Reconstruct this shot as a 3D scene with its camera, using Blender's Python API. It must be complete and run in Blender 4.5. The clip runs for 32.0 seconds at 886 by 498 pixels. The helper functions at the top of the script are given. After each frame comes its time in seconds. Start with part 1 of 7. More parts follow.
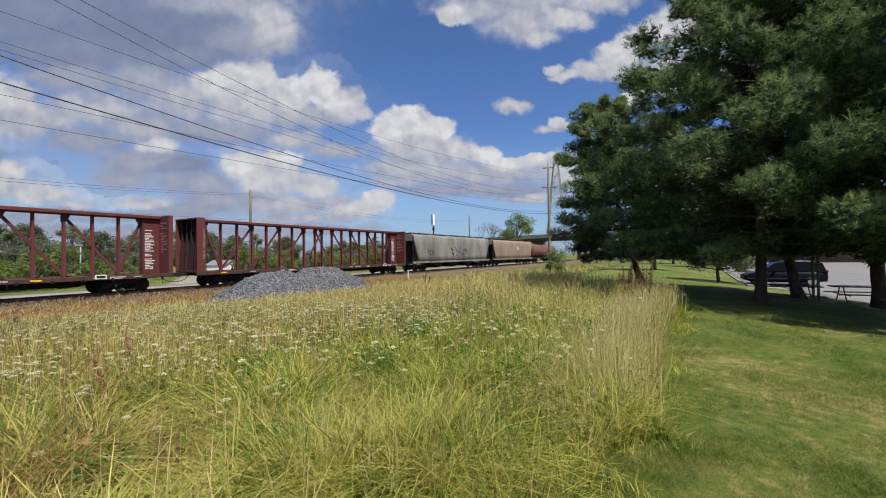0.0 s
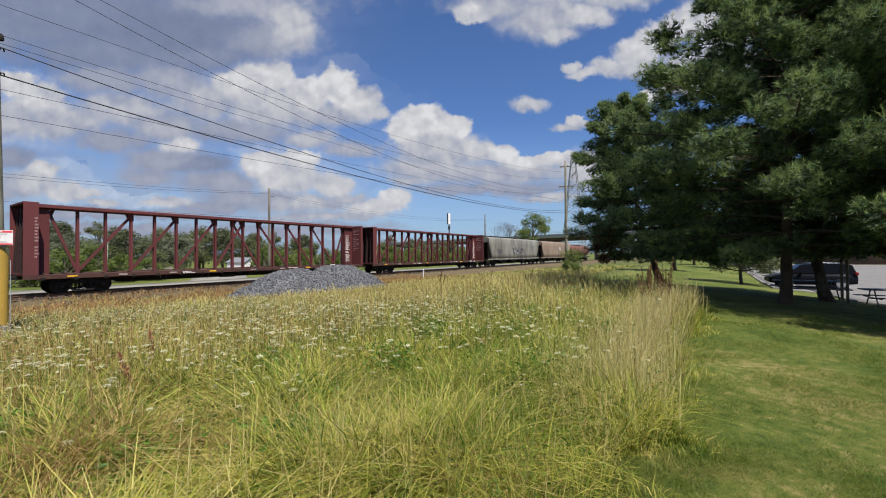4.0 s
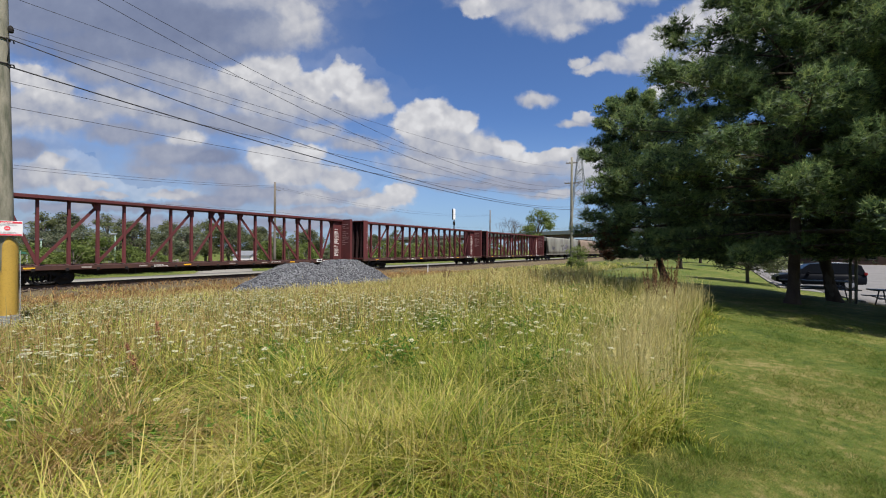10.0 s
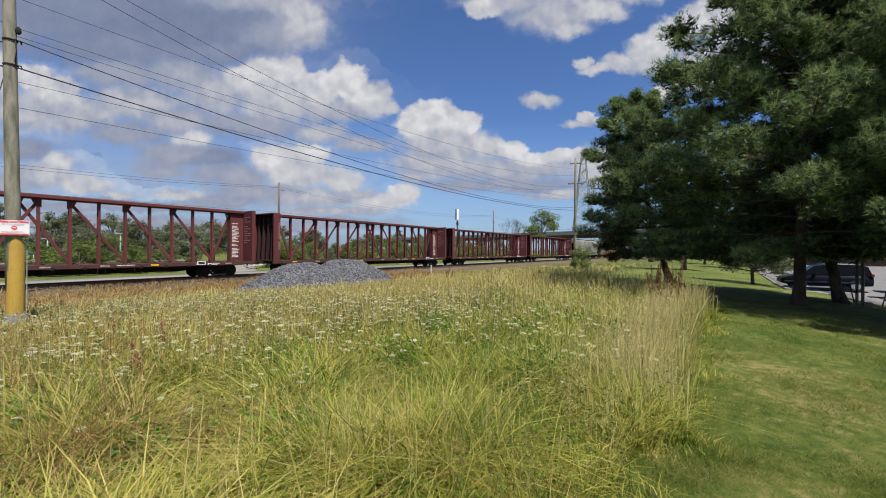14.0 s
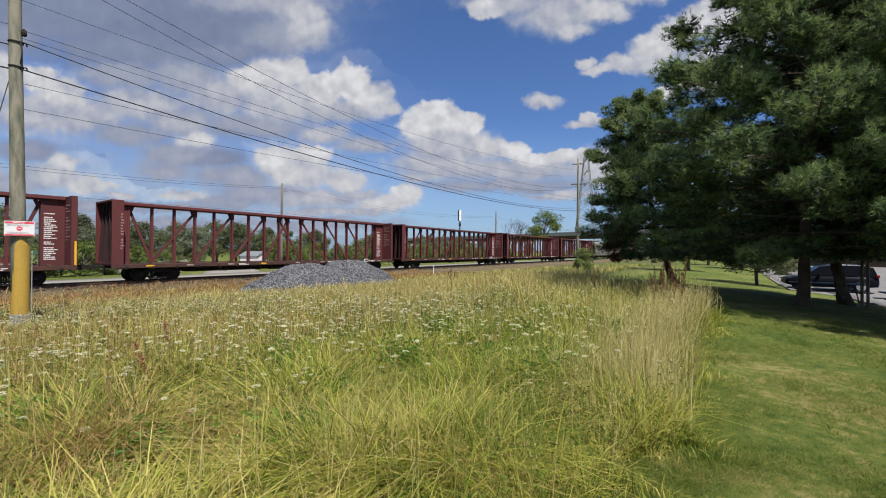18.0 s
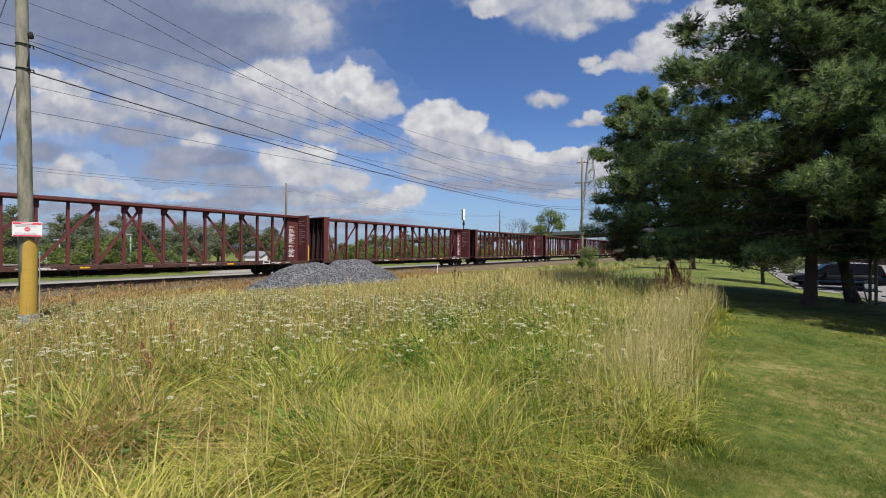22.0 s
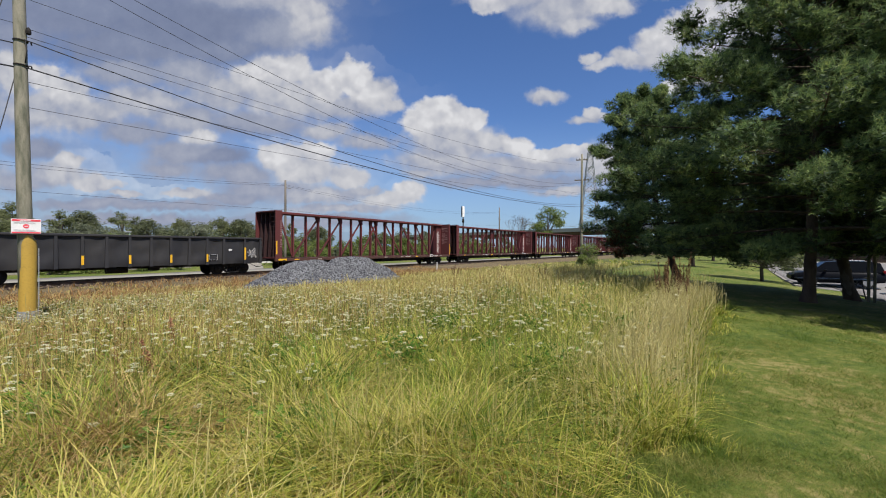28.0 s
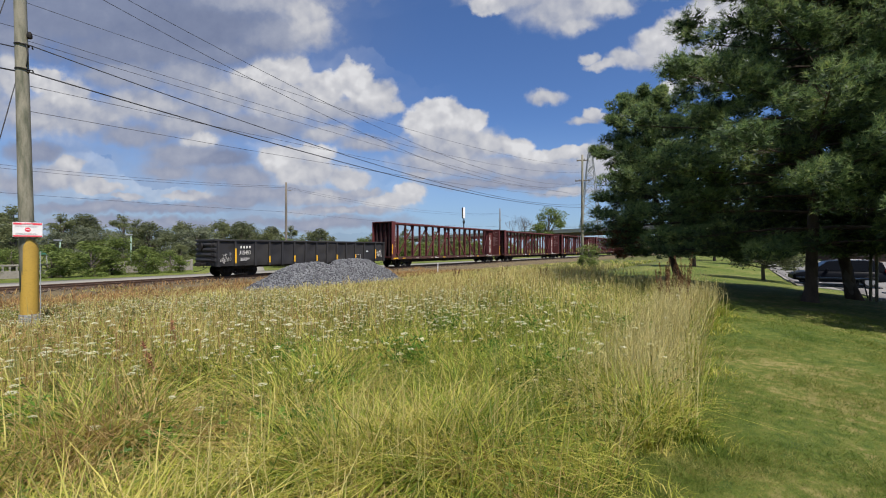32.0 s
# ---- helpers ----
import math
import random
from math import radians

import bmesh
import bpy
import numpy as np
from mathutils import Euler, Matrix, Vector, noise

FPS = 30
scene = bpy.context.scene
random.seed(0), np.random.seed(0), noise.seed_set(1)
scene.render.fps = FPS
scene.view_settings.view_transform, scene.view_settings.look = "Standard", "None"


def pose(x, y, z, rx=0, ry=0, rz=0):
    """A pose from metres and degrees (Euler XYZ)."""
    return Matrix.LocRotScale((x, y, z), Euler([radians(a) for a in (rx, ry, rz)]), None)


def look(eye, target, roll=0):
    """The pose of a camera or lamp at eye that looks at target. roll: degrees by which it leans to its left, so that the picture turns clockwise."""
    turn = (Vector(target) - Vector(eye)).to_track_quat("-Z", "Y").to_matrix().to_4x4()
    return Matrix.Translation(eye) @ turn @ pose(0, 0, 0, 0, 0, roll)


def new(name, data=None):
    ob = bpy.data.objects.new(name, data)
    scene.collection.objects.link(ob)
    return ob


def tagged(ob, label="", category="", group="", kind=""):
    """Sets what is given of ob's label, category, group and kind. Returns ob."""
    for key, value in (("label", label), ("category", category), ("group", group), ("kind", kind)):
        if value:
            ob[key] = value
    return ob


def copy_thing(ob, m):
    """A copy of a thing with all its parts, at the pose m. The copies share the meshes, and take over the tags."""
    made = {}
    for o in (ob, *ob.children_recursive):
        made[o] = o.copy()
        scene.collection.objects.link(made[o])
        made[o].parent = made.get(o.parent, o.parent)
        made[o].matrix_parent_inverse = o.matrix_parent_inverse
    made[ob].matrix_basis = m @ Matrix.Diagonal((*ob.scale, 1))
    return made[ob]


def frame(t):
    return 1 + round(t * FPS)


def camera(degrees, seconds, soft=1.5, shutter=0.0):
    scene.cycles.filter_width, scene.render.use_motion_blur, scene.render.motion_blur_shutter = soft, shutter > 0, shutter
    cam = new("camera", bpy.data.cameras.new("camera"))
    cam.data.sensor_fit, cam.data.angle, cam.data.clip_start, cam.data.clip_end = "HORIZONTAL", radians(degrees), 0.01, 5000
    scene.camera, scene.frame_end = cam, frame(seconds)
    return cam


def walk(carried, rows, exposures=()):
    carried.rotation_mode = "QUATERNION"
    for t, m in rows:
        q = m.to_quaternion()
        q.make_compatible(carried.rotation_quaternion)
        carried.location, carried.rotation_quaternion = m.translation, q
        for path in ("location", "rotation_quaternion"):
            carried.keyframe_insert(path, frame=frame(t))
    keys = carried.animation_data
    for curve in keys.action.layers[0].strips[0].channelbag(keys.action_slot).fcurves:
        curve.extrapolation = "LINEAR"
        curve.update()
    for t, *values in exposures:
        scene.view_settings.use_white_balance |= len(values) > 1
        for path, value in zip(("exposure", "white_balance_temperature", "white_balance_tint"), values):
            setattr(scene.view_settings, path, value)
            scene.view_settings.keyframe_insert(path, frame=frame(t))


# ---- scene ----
# The railway runs along +x, rail tops at z = 0; the camera stands still in the meadow and pans.
cam = camera(94.87, 32.0, soft=1.05)
EYE = (0.0, 0.0, 1.97)
# seconds, heading from +y towards +x, pitch, lean (degrees)
PATH = [
    (0, 58.40, 0.81, 0.75), (0.5, 57.96, 0.82, 0.71), (1, 57.55, 0.83, 0.66), (1.5, 57.16, 0.83, 0.61),
    (2, 56.83, 0.80, 0.54), (2.5, 56.57, 0.78, 0.48), (3, 56.37, 0.74, 0.39), (3.5, 56.30, 0.74, 0.39),
    (5.5, 55.98, 0.38, 0.08), (6, 55.96, 0.35, 0.05), (6.5, 55.91, 0.29, -0.02), (7, 55.88, 0.24, -0.07),
    (7.5, 55.84, 0.17, -0.14), (8, 55.79, 0.12, -0.19), (8.5, 55.73, 0.08, -0.25), (9, 55.68, 0.06, -0.27),
    (9.5, 55.62, 0.05, -0.28), (10, 55.57, 0.04, -0.29), (10.5, 55.51, 0.02, -0.34), (11, 55.47, 0.02, -0.35),
    (11.5, 55.40, 0.04, -0.37), (12, 55.34, 0.07, -0.38), (12.5, 55.27, 0.07, -0.42), (13, 55.22, 0.06, -0.46),
    (13.5, 55.16, 0.07, -0.46), (14, 55.11, 0.09, -0.43), (14.5, 55.09, 0.10, -0.40), (16.5, 54.93, 0.21, -0.40),
    (17, 54.89, 0.20, -0.41), (17.5, 54.84, 0.20, -0.43), (18, 54.76, 0.19, -0.44), (18.5, 54.70, 0.16, -0.43),
    (19, 54.61, 0.14, -0.40), (19.5, 54.52, 0.12, -0.36), (20, 54.42, 0.11, -0.35), (20.5, 54.33, 0.11, -0.35),
    (21, 54.28, 0.11, -0.33), (21.5, 54.24, 0.09, -0.29), (22, 54.22, 0.08, -0.26), (22.5, 54.21, 0.06, -0.24),
    (23, 54.20, 0.06, -0.24), (23.5, 54.17, 0.07, -0.21), (24, 54.13, 0.07, -0.22), (24.5, 54.08, 0.03, -0.21),
    (25, 54.05, -0.01, -0.23), (25.5, 54.03, -0.05, -0.22), (27.5, 54.27, -0.31, -0.30), (28, 54.29, -0.31, -0.29),
    (28.5, 54.34, -0.31, -0.28), (29, 54.35, -0.30, -0.26), (29.5, 54.35, -0.28, -0.23), (30, 54.31, -0.25, -0.19),
    (30.5, 54.27, -0.20, -0.16), (31, 54.23, -0.16, -0.13), (31.5, 54.19, -0.14, -0.08), (32, 54.18, -0.13, 0.00),
]


def aim(heading, pitch, lean):
    h, p = radians(heading), radians(pitch)
    way = Vector((math.sin(h) * math.cos(p), math.cos(h) * math.cos(p), math.sin(p)))
    return look(EYE, Vector(EYE) + way * 10, -lean)


walk(cam, [(t, aim(h, p, l)) for t, h, p, l in PATH], exposures=[(0, 0.45), (32, 0.45)])

# ---- light ----
SUN_WAY = Vector((-0.22, -0.60, 1.02)).normalized()
sun = new("sun", bpy.data.lights.new("sun", "SUN"))
sun.data.energy, sun.data.angle, sun.data.color = 4.85, radians(0.53), (1.0, 0.94, 0.85)
sun.rotation_euler = (-SUN_WAY).to_track_quat("-Z", "Y").to_euler()

world = bpy.data.worlds.new("sky")
scene.world = world
world.use_nodes = True


class Nodes:
    """Short hand for building a node tree."""

    def __init__(self, tree):
        self.tree = tree
        tree.nodes.clear()

    def add(self, kind, **values):
        n = self.tree.nodes.new(kind)
        for key, value in values.items():
            if key in n.inputs:
                self.feed(value, n.inputs[key])
        return n

    def feed(self, value, socket):
        if isinstance(value, bpy.types.NodeSocket):
            self.tree.links.new(value, socket)
        else:
            socket.default_value = value

    def math(self, op, a, b=0.0, c=0.0, clamp=False):
        n = self.tree.nodes.new("ShaderNodeMath")
        n.operation, n.use_clamp = op, clamp
        for i, v in enumerate((a, b, c)):
            self.feed(v, n.inputs[i])
        return n.outputs[0]

    def vec(self, op, a, b=(0, 0, 0), scale=None):
        n = self.tree.nodes.new("ShaderNodeVectorMath")
        n.operation = op
        self.feed(a, n.inputs[0])
        self.feed(b, n.inputs[1])
        if scale is not None:
            self.feed(scale, n.inputs["Scale"])
        return n.outputs["Value"] if op in ("DOT_PRODUCT", "LENGTH") else n.outputs["Vector"]

    def noise(self, vector, scale, detail=4.0, rough=0.55, colour=False):
        n = self.add("ShaderNodeTexNoise", Scale=scale, Detail=detail, Roughness=rough, Vector=vector)
        return n.outputs["Color" if colour else "Fac"]

    def mix(self, fac, a, b, blend="MIX"):
        n = self.tree.nodes.new("ShaderNodeMix")
        n.data_type, n.blend_type = "RGBA", blend
        self.feed(fac, n.inputs[0])
        self.feed(a, n.inputs[6])
        self.feed(b, n.inputs[7])
        return n.outputs[2]

    def mix_value(self, fac, a, b):
        n = self.tree.nodes.new("ShaderNodeMix")
        for socket, value in ((0, fac), (2, a), (3, b)):
            self.feed(value, n.inputs[socket])
        return n.outputs[0]

    def ramp(self, fac, *stops):
        n = self.tree.nodes.new("ShaderNodeValToRGB")
        e = n.color_ramp.elements
        while len(e) < len(stops):
            e.new(0.5)
        for el, (pos, col) in zip(e, stops):
            el.position = pos
            el.color = (*col, 1) if len(col) == 3 else col
        self.feed(fac, n.inputs[0])
        return n.outputs[0]

    def step(self, v, lo, hi):
        n = self.tree.nodes.new("ShaderNodeMapRange")
        n.interpolation_type = "SMOOTHSTEP"
        for i, x in enumerate((v, lo, hi, 0.0, 1.0)):
            self.feed(x, n.inputs[i])
        return n.outputs[0]


# cumulus: middle and half size of each billow on a plane one unit ahead (heading 54.2 degrees), and how white it is
CLOUDS_GREY = [(-0.878, 0.587, 0.360, 0.104, 0.30), (-0.629, 0.547, 0.277, 0.094, 0.20), (-0.421, 0.528, 0.146, 0.058, 0.45), (-0.345, 0.554, 0.080, 0.076, 0.78), (-0.477, 0.603, 0.208, 0.044, 0.60), (-0.767, 0.491, 0.235, 0.055, 0.32), (-1.043, 0.523, 0.110, 0.055, 0.38), (-0.672, 0.707, 0.527, 0.104, 0.45), (-1.237, 0.605, 0.207, 0.139, 0.40), (-0.546, 0.488, 0.152, 0.036, 0.34)]
CLOUDS_MID = [(-0.767, 0.428, 0.124, 0.044, 0.50), (-0.628, 0.429, 0.118, 0.053, 0.55), (-0.731, 0.352, 0.131, 0.047, 0.62), (-0.627, 0.316, 0.118, 0.039, 0.55), (-0.538, 0.374, 0.097, 0.056, 0.62), (-0.448, 0.417, 0.080, 0.058, 0.86), (-0.379, 0.431, 0.064, 0.047, 0.86), (-0.392, 0.355, 0.122, 0.053, 0.72), (-0.296, 0.390, 0.064, 0.047, 0.86), (-0.215, 0.419, 0.053, 0.053, 0.94), (-0.171, 0.374, 0.069, 0.047, 0.82), (-0.254, 0.345, 0.125, 0.033, 0.60), (-0.125, 0.350, 0.036, 0.018, 0.74), (-0.461, 0.303, 0.152, 0.033, 0.48), (-0.292, 0.285, 0.064, 0.025, 0.66)]
CLOUDS_WEST = [(-0.982, 0.418, 0.052, 0.036, 0.92), (-0.929, 0.372, 0.076, 0.044, 0.80), (-1.000, 0.329, 0.110, 0.058, 0.64), (-0.876, 0.316, 0.117, 0.050, 0.64), (-0.765, 0.276, 0.117, 0.036, 0.48), (-1.059, 0.426, 0.050, 0.064, 0.78), (-1.166, 0.356, 0.110, 0.111, 0.60), (-1.000, 0.235, 0.083, 0.030, 0.42), (-0.914, 0.205, 0.044, 0.028, 0.80), (-0.955, 0.170, 0.103, 0.039, 0.66), (-0.847, 0.145, 0.076, 0.021, 0.80), (-0.775, 0.123, 0.050, 0.011, 0.74), (-1.040, 0.149, 0.083, 0.033, 0.55), (-1.164, 0.162, 0.124, 0.055, 0.60), (-0.874, 0.098, 0.166, 0.017, 0.50)]
CLOUDS_LOW = [(-0.599, 0.269, 0.053, 0.024, 0.90), (-0.627, 0.230, 0.118, 0.039, 0.50), (-0.544, 0.219, 0.080, 0.025, 0.32), (-0.668, 0.193, 0.080, 0.028, 0.52), (-0.502, 0.178, 0.111, 0.033, 0.50), (-0.392, 0.223, 0.076, 0.044, 0.88), (-0.308, 0.232, 0.058, 0.033, 0.92), (-0.336, 0.182, 0.091, 0.039, 0.76), (-0.236, 0.166, 0.058, 0.031, 0.78), (-0.432, 0.139, 0.139, 0.025, 0.52), (-0.626, 0.130, 0.080, 0.014, 0.78), (-0.502, 0.119, 0.125, 0.018, 0.48)]
CLOUDS_BASE = [(-0.308, 0.124, 0.153, 0.021, 0.66), (-0.252, 0.096, 0.166, 0.012, 0.62), (-0.736, 0.099, 0.277, 0.014, 0.48), (-0.197, 0.133, 0.053, 0.012, 0.62), (-0.083, 0.135, 0.044, 0.028, 0.92), (-0.127, 0.114, 0.081, 0.019, 0.84), (-0.184, 0.258, 0.080, 0.022, 0.58), (-0.056, 0.179, 0.044, 0.013, 0.64), (-0.307, 0.064, 0.222, 0.019, 0.50), (-0.736, 0.061, 0.346, 0.019, 0.50)]
CLOUDS_TOWER = [(-0.015, 0.345, 0.058, 0.036, 1.00), (-0.052, 0.302, 0.053, 0.053, 0.96), (0.024, 0.320, 0.056, 0.042, 0.90), (0.069, 0.316, 0.044, 0.031, 0.92), (0.025, 0.256, 0.125, 0.053, 0.68), (0.125, 0.254, 0.081, 0.031, 0.82), (0.180, 0.252, 0.050, 0.024, 0.98), (0.250, 0.227, 0.081, 0.022, 0.88), (0.320, 0.236, 0.050, 0.018, 0.96), (0.366, 0.220, 0.056, 0.025, 0.82), (-0.003, 0.212, 0.132, 0.039, 0.64), (0.164, 0.199, 0.209, 0.031, 0.60), (0.164, 0.160, 0.223, 0.019, 0.50), (0.303, 0.137, 0.098, 0.011, 0.66), (0.401, 0.201, 0.084, 0.050, 0.70)]
CLOUDS_RIGHT = [(0.106, 0.602, 0.047, 0.026, 0.88), (0.189, 0.617, 0.125, 0.031, 0.60), (0.287, 0.590, 0.112, 0.050, 0.62), (0.329, 0.551, 0.053, 0.020, 0.72), (0.398, 0.598, 0.081, 0.031, 0.78), (0.300, 0.666, 0.251, 0.050, 0.62), (0.454, 0.647, 0.112, 0.036, 0.72), (0.253, 0.369, 0.042, 0.018, 0.72), (0.365, 0.327, 0.025, 0.017, 0.86), (0.350, 0.310, 0.045, 0.010, 0.66), (0.408, 0.318, 0.053, 0.011, 0.78)]
CLOUDS_EAST = [(0.357, 0.472, 0.031, 0.014, 0.78), (0.392, 0.451, 0.046, 0.014, 0.76), (0.455, 0.460, 0.053, 0.026, 0.76), (0.525, 0.501, 0.060, 0.045, 0.82), (0.580, 0.543, 0.073, 0.045, 0.88), (0.646, 0.579, 0.067, 0.039, 0.88), (0.511, 0.458, 0.081, 0.022, 0.64), (0.625, 0.425, 0.067, 0.031, 0.76), (0.561, 0.390, 0.034, 0.018, 0.84), (0.734, 0.579, 0.112, 0.070, 0.80), (0.734, 0.468, 0.140, 0.056, 0.70)]


def build_sky():
    k = Nodes(world.node_tree)
    out = k.add("ShaderNodeOutputWorld")
    sky = k.add("ShaderNodeTexSky")
    sky.sky_type, sky.sun_disc = "NISHITA", False
    sky.sun_elevation = math.asin(SUN_WAY.z)
    sky.sun_rotation = math.atan2(SUN_WAY.x, SUN_WAY.y)
    sky.air_density, sky.dust_density, sky.ozone_density = 1.0, 0.6, 2.2
    way = k.add("ShaderNodeTexCoord").outputs["Generated"]
    h = radians(54.2)
    ahead = k.math("MAXIMUM", k.math("ABSOLUTE", k.vec("DOT_PRODUCT", way, (math.sin(h), math.cos(h), 0))), 0.03)
    u = k.math("DIVIDE", k.vec("DOT_PRODUCT", way, (math.cos(h), -math.sin(h), 0)), ahead)
    v = k.math("DIVIDE", k.vec("DOT_PRODUCT", way, (0, 0, 1)), ahead)
    flat = k.add("ShaderNodeCombineXYZ", X=u, Y=v, Z=0.0).outputs[0]
    warp = k.vec("ADD", k.vec("SCALE", k.vec("SUBTRACT", k.noise(flat, 8.0, 4.0, 0.6, True), (0.5, 0.5, 0.5)), scale=0.055),
                 k.vec("SCALE", k.vec("SUBTRACT", k.noise(flat, 34.0, 4.0, 0.6, True), (0.5, 0.5, 0.5)), scale=0.022))
    bent = k.vec("MULTIPLY", k.vec("ADD", flat, warp), (1, 1, 0))

    def billow(at, scale):
        """Rounded heads with creases between them, 0 to about 1."""
        n = k.add("ShaderNodeTexVoronoi", Scale=scale, Vector=at)
        n.feature = "SMOOTH_F1"
        n.inputs["Smoothness"].default_value = 0.35
        n.inputs["Detail"].default_value = 2.0
        n.inputs["Roughness"].default_value = 0.55
        return k.math("SUBTRACT", 1.0, n.outputs["Distance"])
    field, weight, tone = None, None, None
    for bank in (CLOUDS_GREY, CLOUDS_MID, CLOUDS_WEST, CLOUDS_LOW, CLOUDS_BASE, CLOUDS_TOWER, CLOUDS_RIGHT, CLOUDS_EAST):
        for cu, cv, ru, rv, white in bank:
            local = k.vec("MULTIPLY", k.vec("SUBTRACT", bent, (cu, cv, 0)), (1 / ru, 1 / rv, 0))
            d = k.math("SUBTRACT", 1.0, k.vec("LENGTH", local))
            w = k.math("POWER", k.math("MAXIMUM", k.math("ADD", d, 1.0), 0.0001), 7.0)
            field = d if field is None else k.math("SMOOTH_MAX", field, d, 0.3)
            weight = w if weight is None else k.math("ADD", weight, w)
            tone = k.math("MULTIPLY", w, white) if tone is None else k.math("MULTIPLY_ADD", w, white, tone)
    tone = k.math("DIVIDE", tone, k.math("MAXIMUM", weight, 0.001))
    puffs = k.vec("ADD", flat, k.vec("SCALE", warp, scale=0.6))
    heads = billow(puffs, 15.0)
    toward = k.vec("ADD", puffs, (0.010, 0.018, 0.0))
    relief = k.math("SUBTRACT", heads, billow(toward, 15.0))
    grain = k.noise(flat, 22.0, 6.0, 0.62)
    soft = k.noise(flat, 5.0, 4.0, 0.55)
    body = k.math("ADD", field, k.math("MULTIPLY", k.math("SUBTRACT", grain, 0.5), 0.62))
    body = k.math("ADD", body, k.math("MULTIPLY", k.math("SUBTRACT", heads, 0.55), 0.22))
    # crisp sunlit heads, soft grey undersides
    blur = k.math("SUBTRACT", 0.62, k.math("MULTIPLY", k.step(tone, 0.55, 0.92), 0.42))
    mask = k.step(body, k.math("SUBTRACT", -0.02, blur), k.math("ADD", -0.02, k.math("MULTIPLY", blur, 0.75)))
    # loose cloud elsewhere in the sky
    high = k.step(k.math("ADD", soft, k.math("MULTIPLY", k.math("SUBTRACT", grain, 0.5), 0.25)), 0.60, 0.72)
    far = k.step(k.vec("LENGTH", flat), 1.5, 2.2)
    veil = k.math("MULTIPLY", k.step(soft, 0.25, 0.60), k.step(u, 0.05, -0.45))
    veil = k.math("MULTIPLY", veil, k.math("ADD", 0.30, k.math("MULTIPLY", k.step(v, 0.48, 0.25), 0.25)))
    mask = k.math("MAXIMUM", k.math("MAXIMUM", mask, k.math("MULTIPLY", far, high)), veil, clamp=True)
    shade = k.math("ADD", k.mix_value(far, k.math("MAXIMUM", tone, 0.16), 0.72), k.math("MULTIPLY", relief, k.math("MULTIPLY", k.step(tone, 0.35, 0.95), 0.40)))
    shade = k.math("ADD", shade, k.math("MULTIPLY", k.math("SUBTRACT", grain, 0.5), 0.22))
    shade = k.math("SUBTRACT", shade, k.math("MULTIPLY", k.step(body, 0.9, 0.1), 0.08))
    cloud = k.ramp(shade, (0.05, (0.235, 0.283, 0.43)), (0.30, (0.335, 0.387, 0.535)), (0.50, (0.515, 0.55, 0.655)), (0.70, (0.77, 0.77, 0.795)), (0.86, (0.92, 0.905, 0.895)), (1.0, (1.08, 1.06, 1.03)))
    low = k.math("MULTIPLY", k.step(v, 0.34, 0.02), 0.55)
    blue = k.mix(low, k.mix(1.0, sky.outputs[0], (0.0505, 0.066, 0.092, 1), "MULTIPLY"), (0.250, 0.355, 0.490, 1))
    col = k.mix(mask, blue, k.mix(1.0, cloud, (0.490, 0.501, 0.533, 1), "MULTIPLY"))
    bg = k.add("ShaderNodeBackground", Color=col, Strength=1.0)
    k.tree.links.new(bg.outputs[0], out.inputs[0])


build_sky()

# ---- materials ----
def material(name, rough=0.8, metal=0.0, spec=0.3):
    m = bpy.data.materials.new(name)
    m.use_nodes = True
    k = Nodes(m.node_tree)
    out = k.add("ShaderNodeOutputMaterial")
    b = k.add("ShaderNodeBsdfPrincipled", Roughness=rough, Metallic=metal)
    b.inputs["Specular IOR Level"].default_value = spec
    k.tree.links.new(b.outputs[0], out.inputs[0])
    return m, k, b


def bump(k, b, height, strength=0.3, distance=0.01):
    n = k.add("ShaderNodeBump", Strength=strength, Distance=distance, Height=height)
    k.tree.links.new(n.outputs[0], b.inputs["Normal"])


def worn(name, base, dirt, rough=0.7, metal=0.0, scale=1.5, grain=40.0, amount=0.6, lift=0.15, depth=0.004, streak=1.0, spec=0.3):
    """A weathered surface: two scales of variation, streaks down the z axis, fine relief."""
    m, k, b = material(name, rough, metal, spec)
    co = k.add("ShaderNodeTexCoord").outputs["Object"]
    big = k.noise(k.vec("MULTIPLY", co, (1, 1, 1 / streak)), scale, 5, 0.6)
    fine = k.noise(co, grain, 3, 0.6)
    rnd = k.add("ShaderNodeObjectInfo").outputs["Random"]
    col = k.mix(k.math("MULTIPLY", k.step(big, 0.38, 0.72), amount), (*base, 1), (*dirt, 1))
    col = k.mix(k.math("MULTIPLY", k.step(fine, 0.45, 0.75), 0.35), col, (*[c * 0.55 for c in dirt], 1))
    hs = k.add("ShaderNodeHueSaturation", Color=col, Value=k.math("ADD", 1.0 - lift / 2, k.math("MULTIPLY", rnd, lift)))
    k.feed(hs.outputs[0], b.inputs["Base Color"])
    k.feed(k.math("ADD", rough - 0.1, k.math("MULTIPLY", big, 0.25)), b.inputs["Roughness"])
    bump(k, b, k.math("ADD", fine, big), 0.35, depth)
    return m


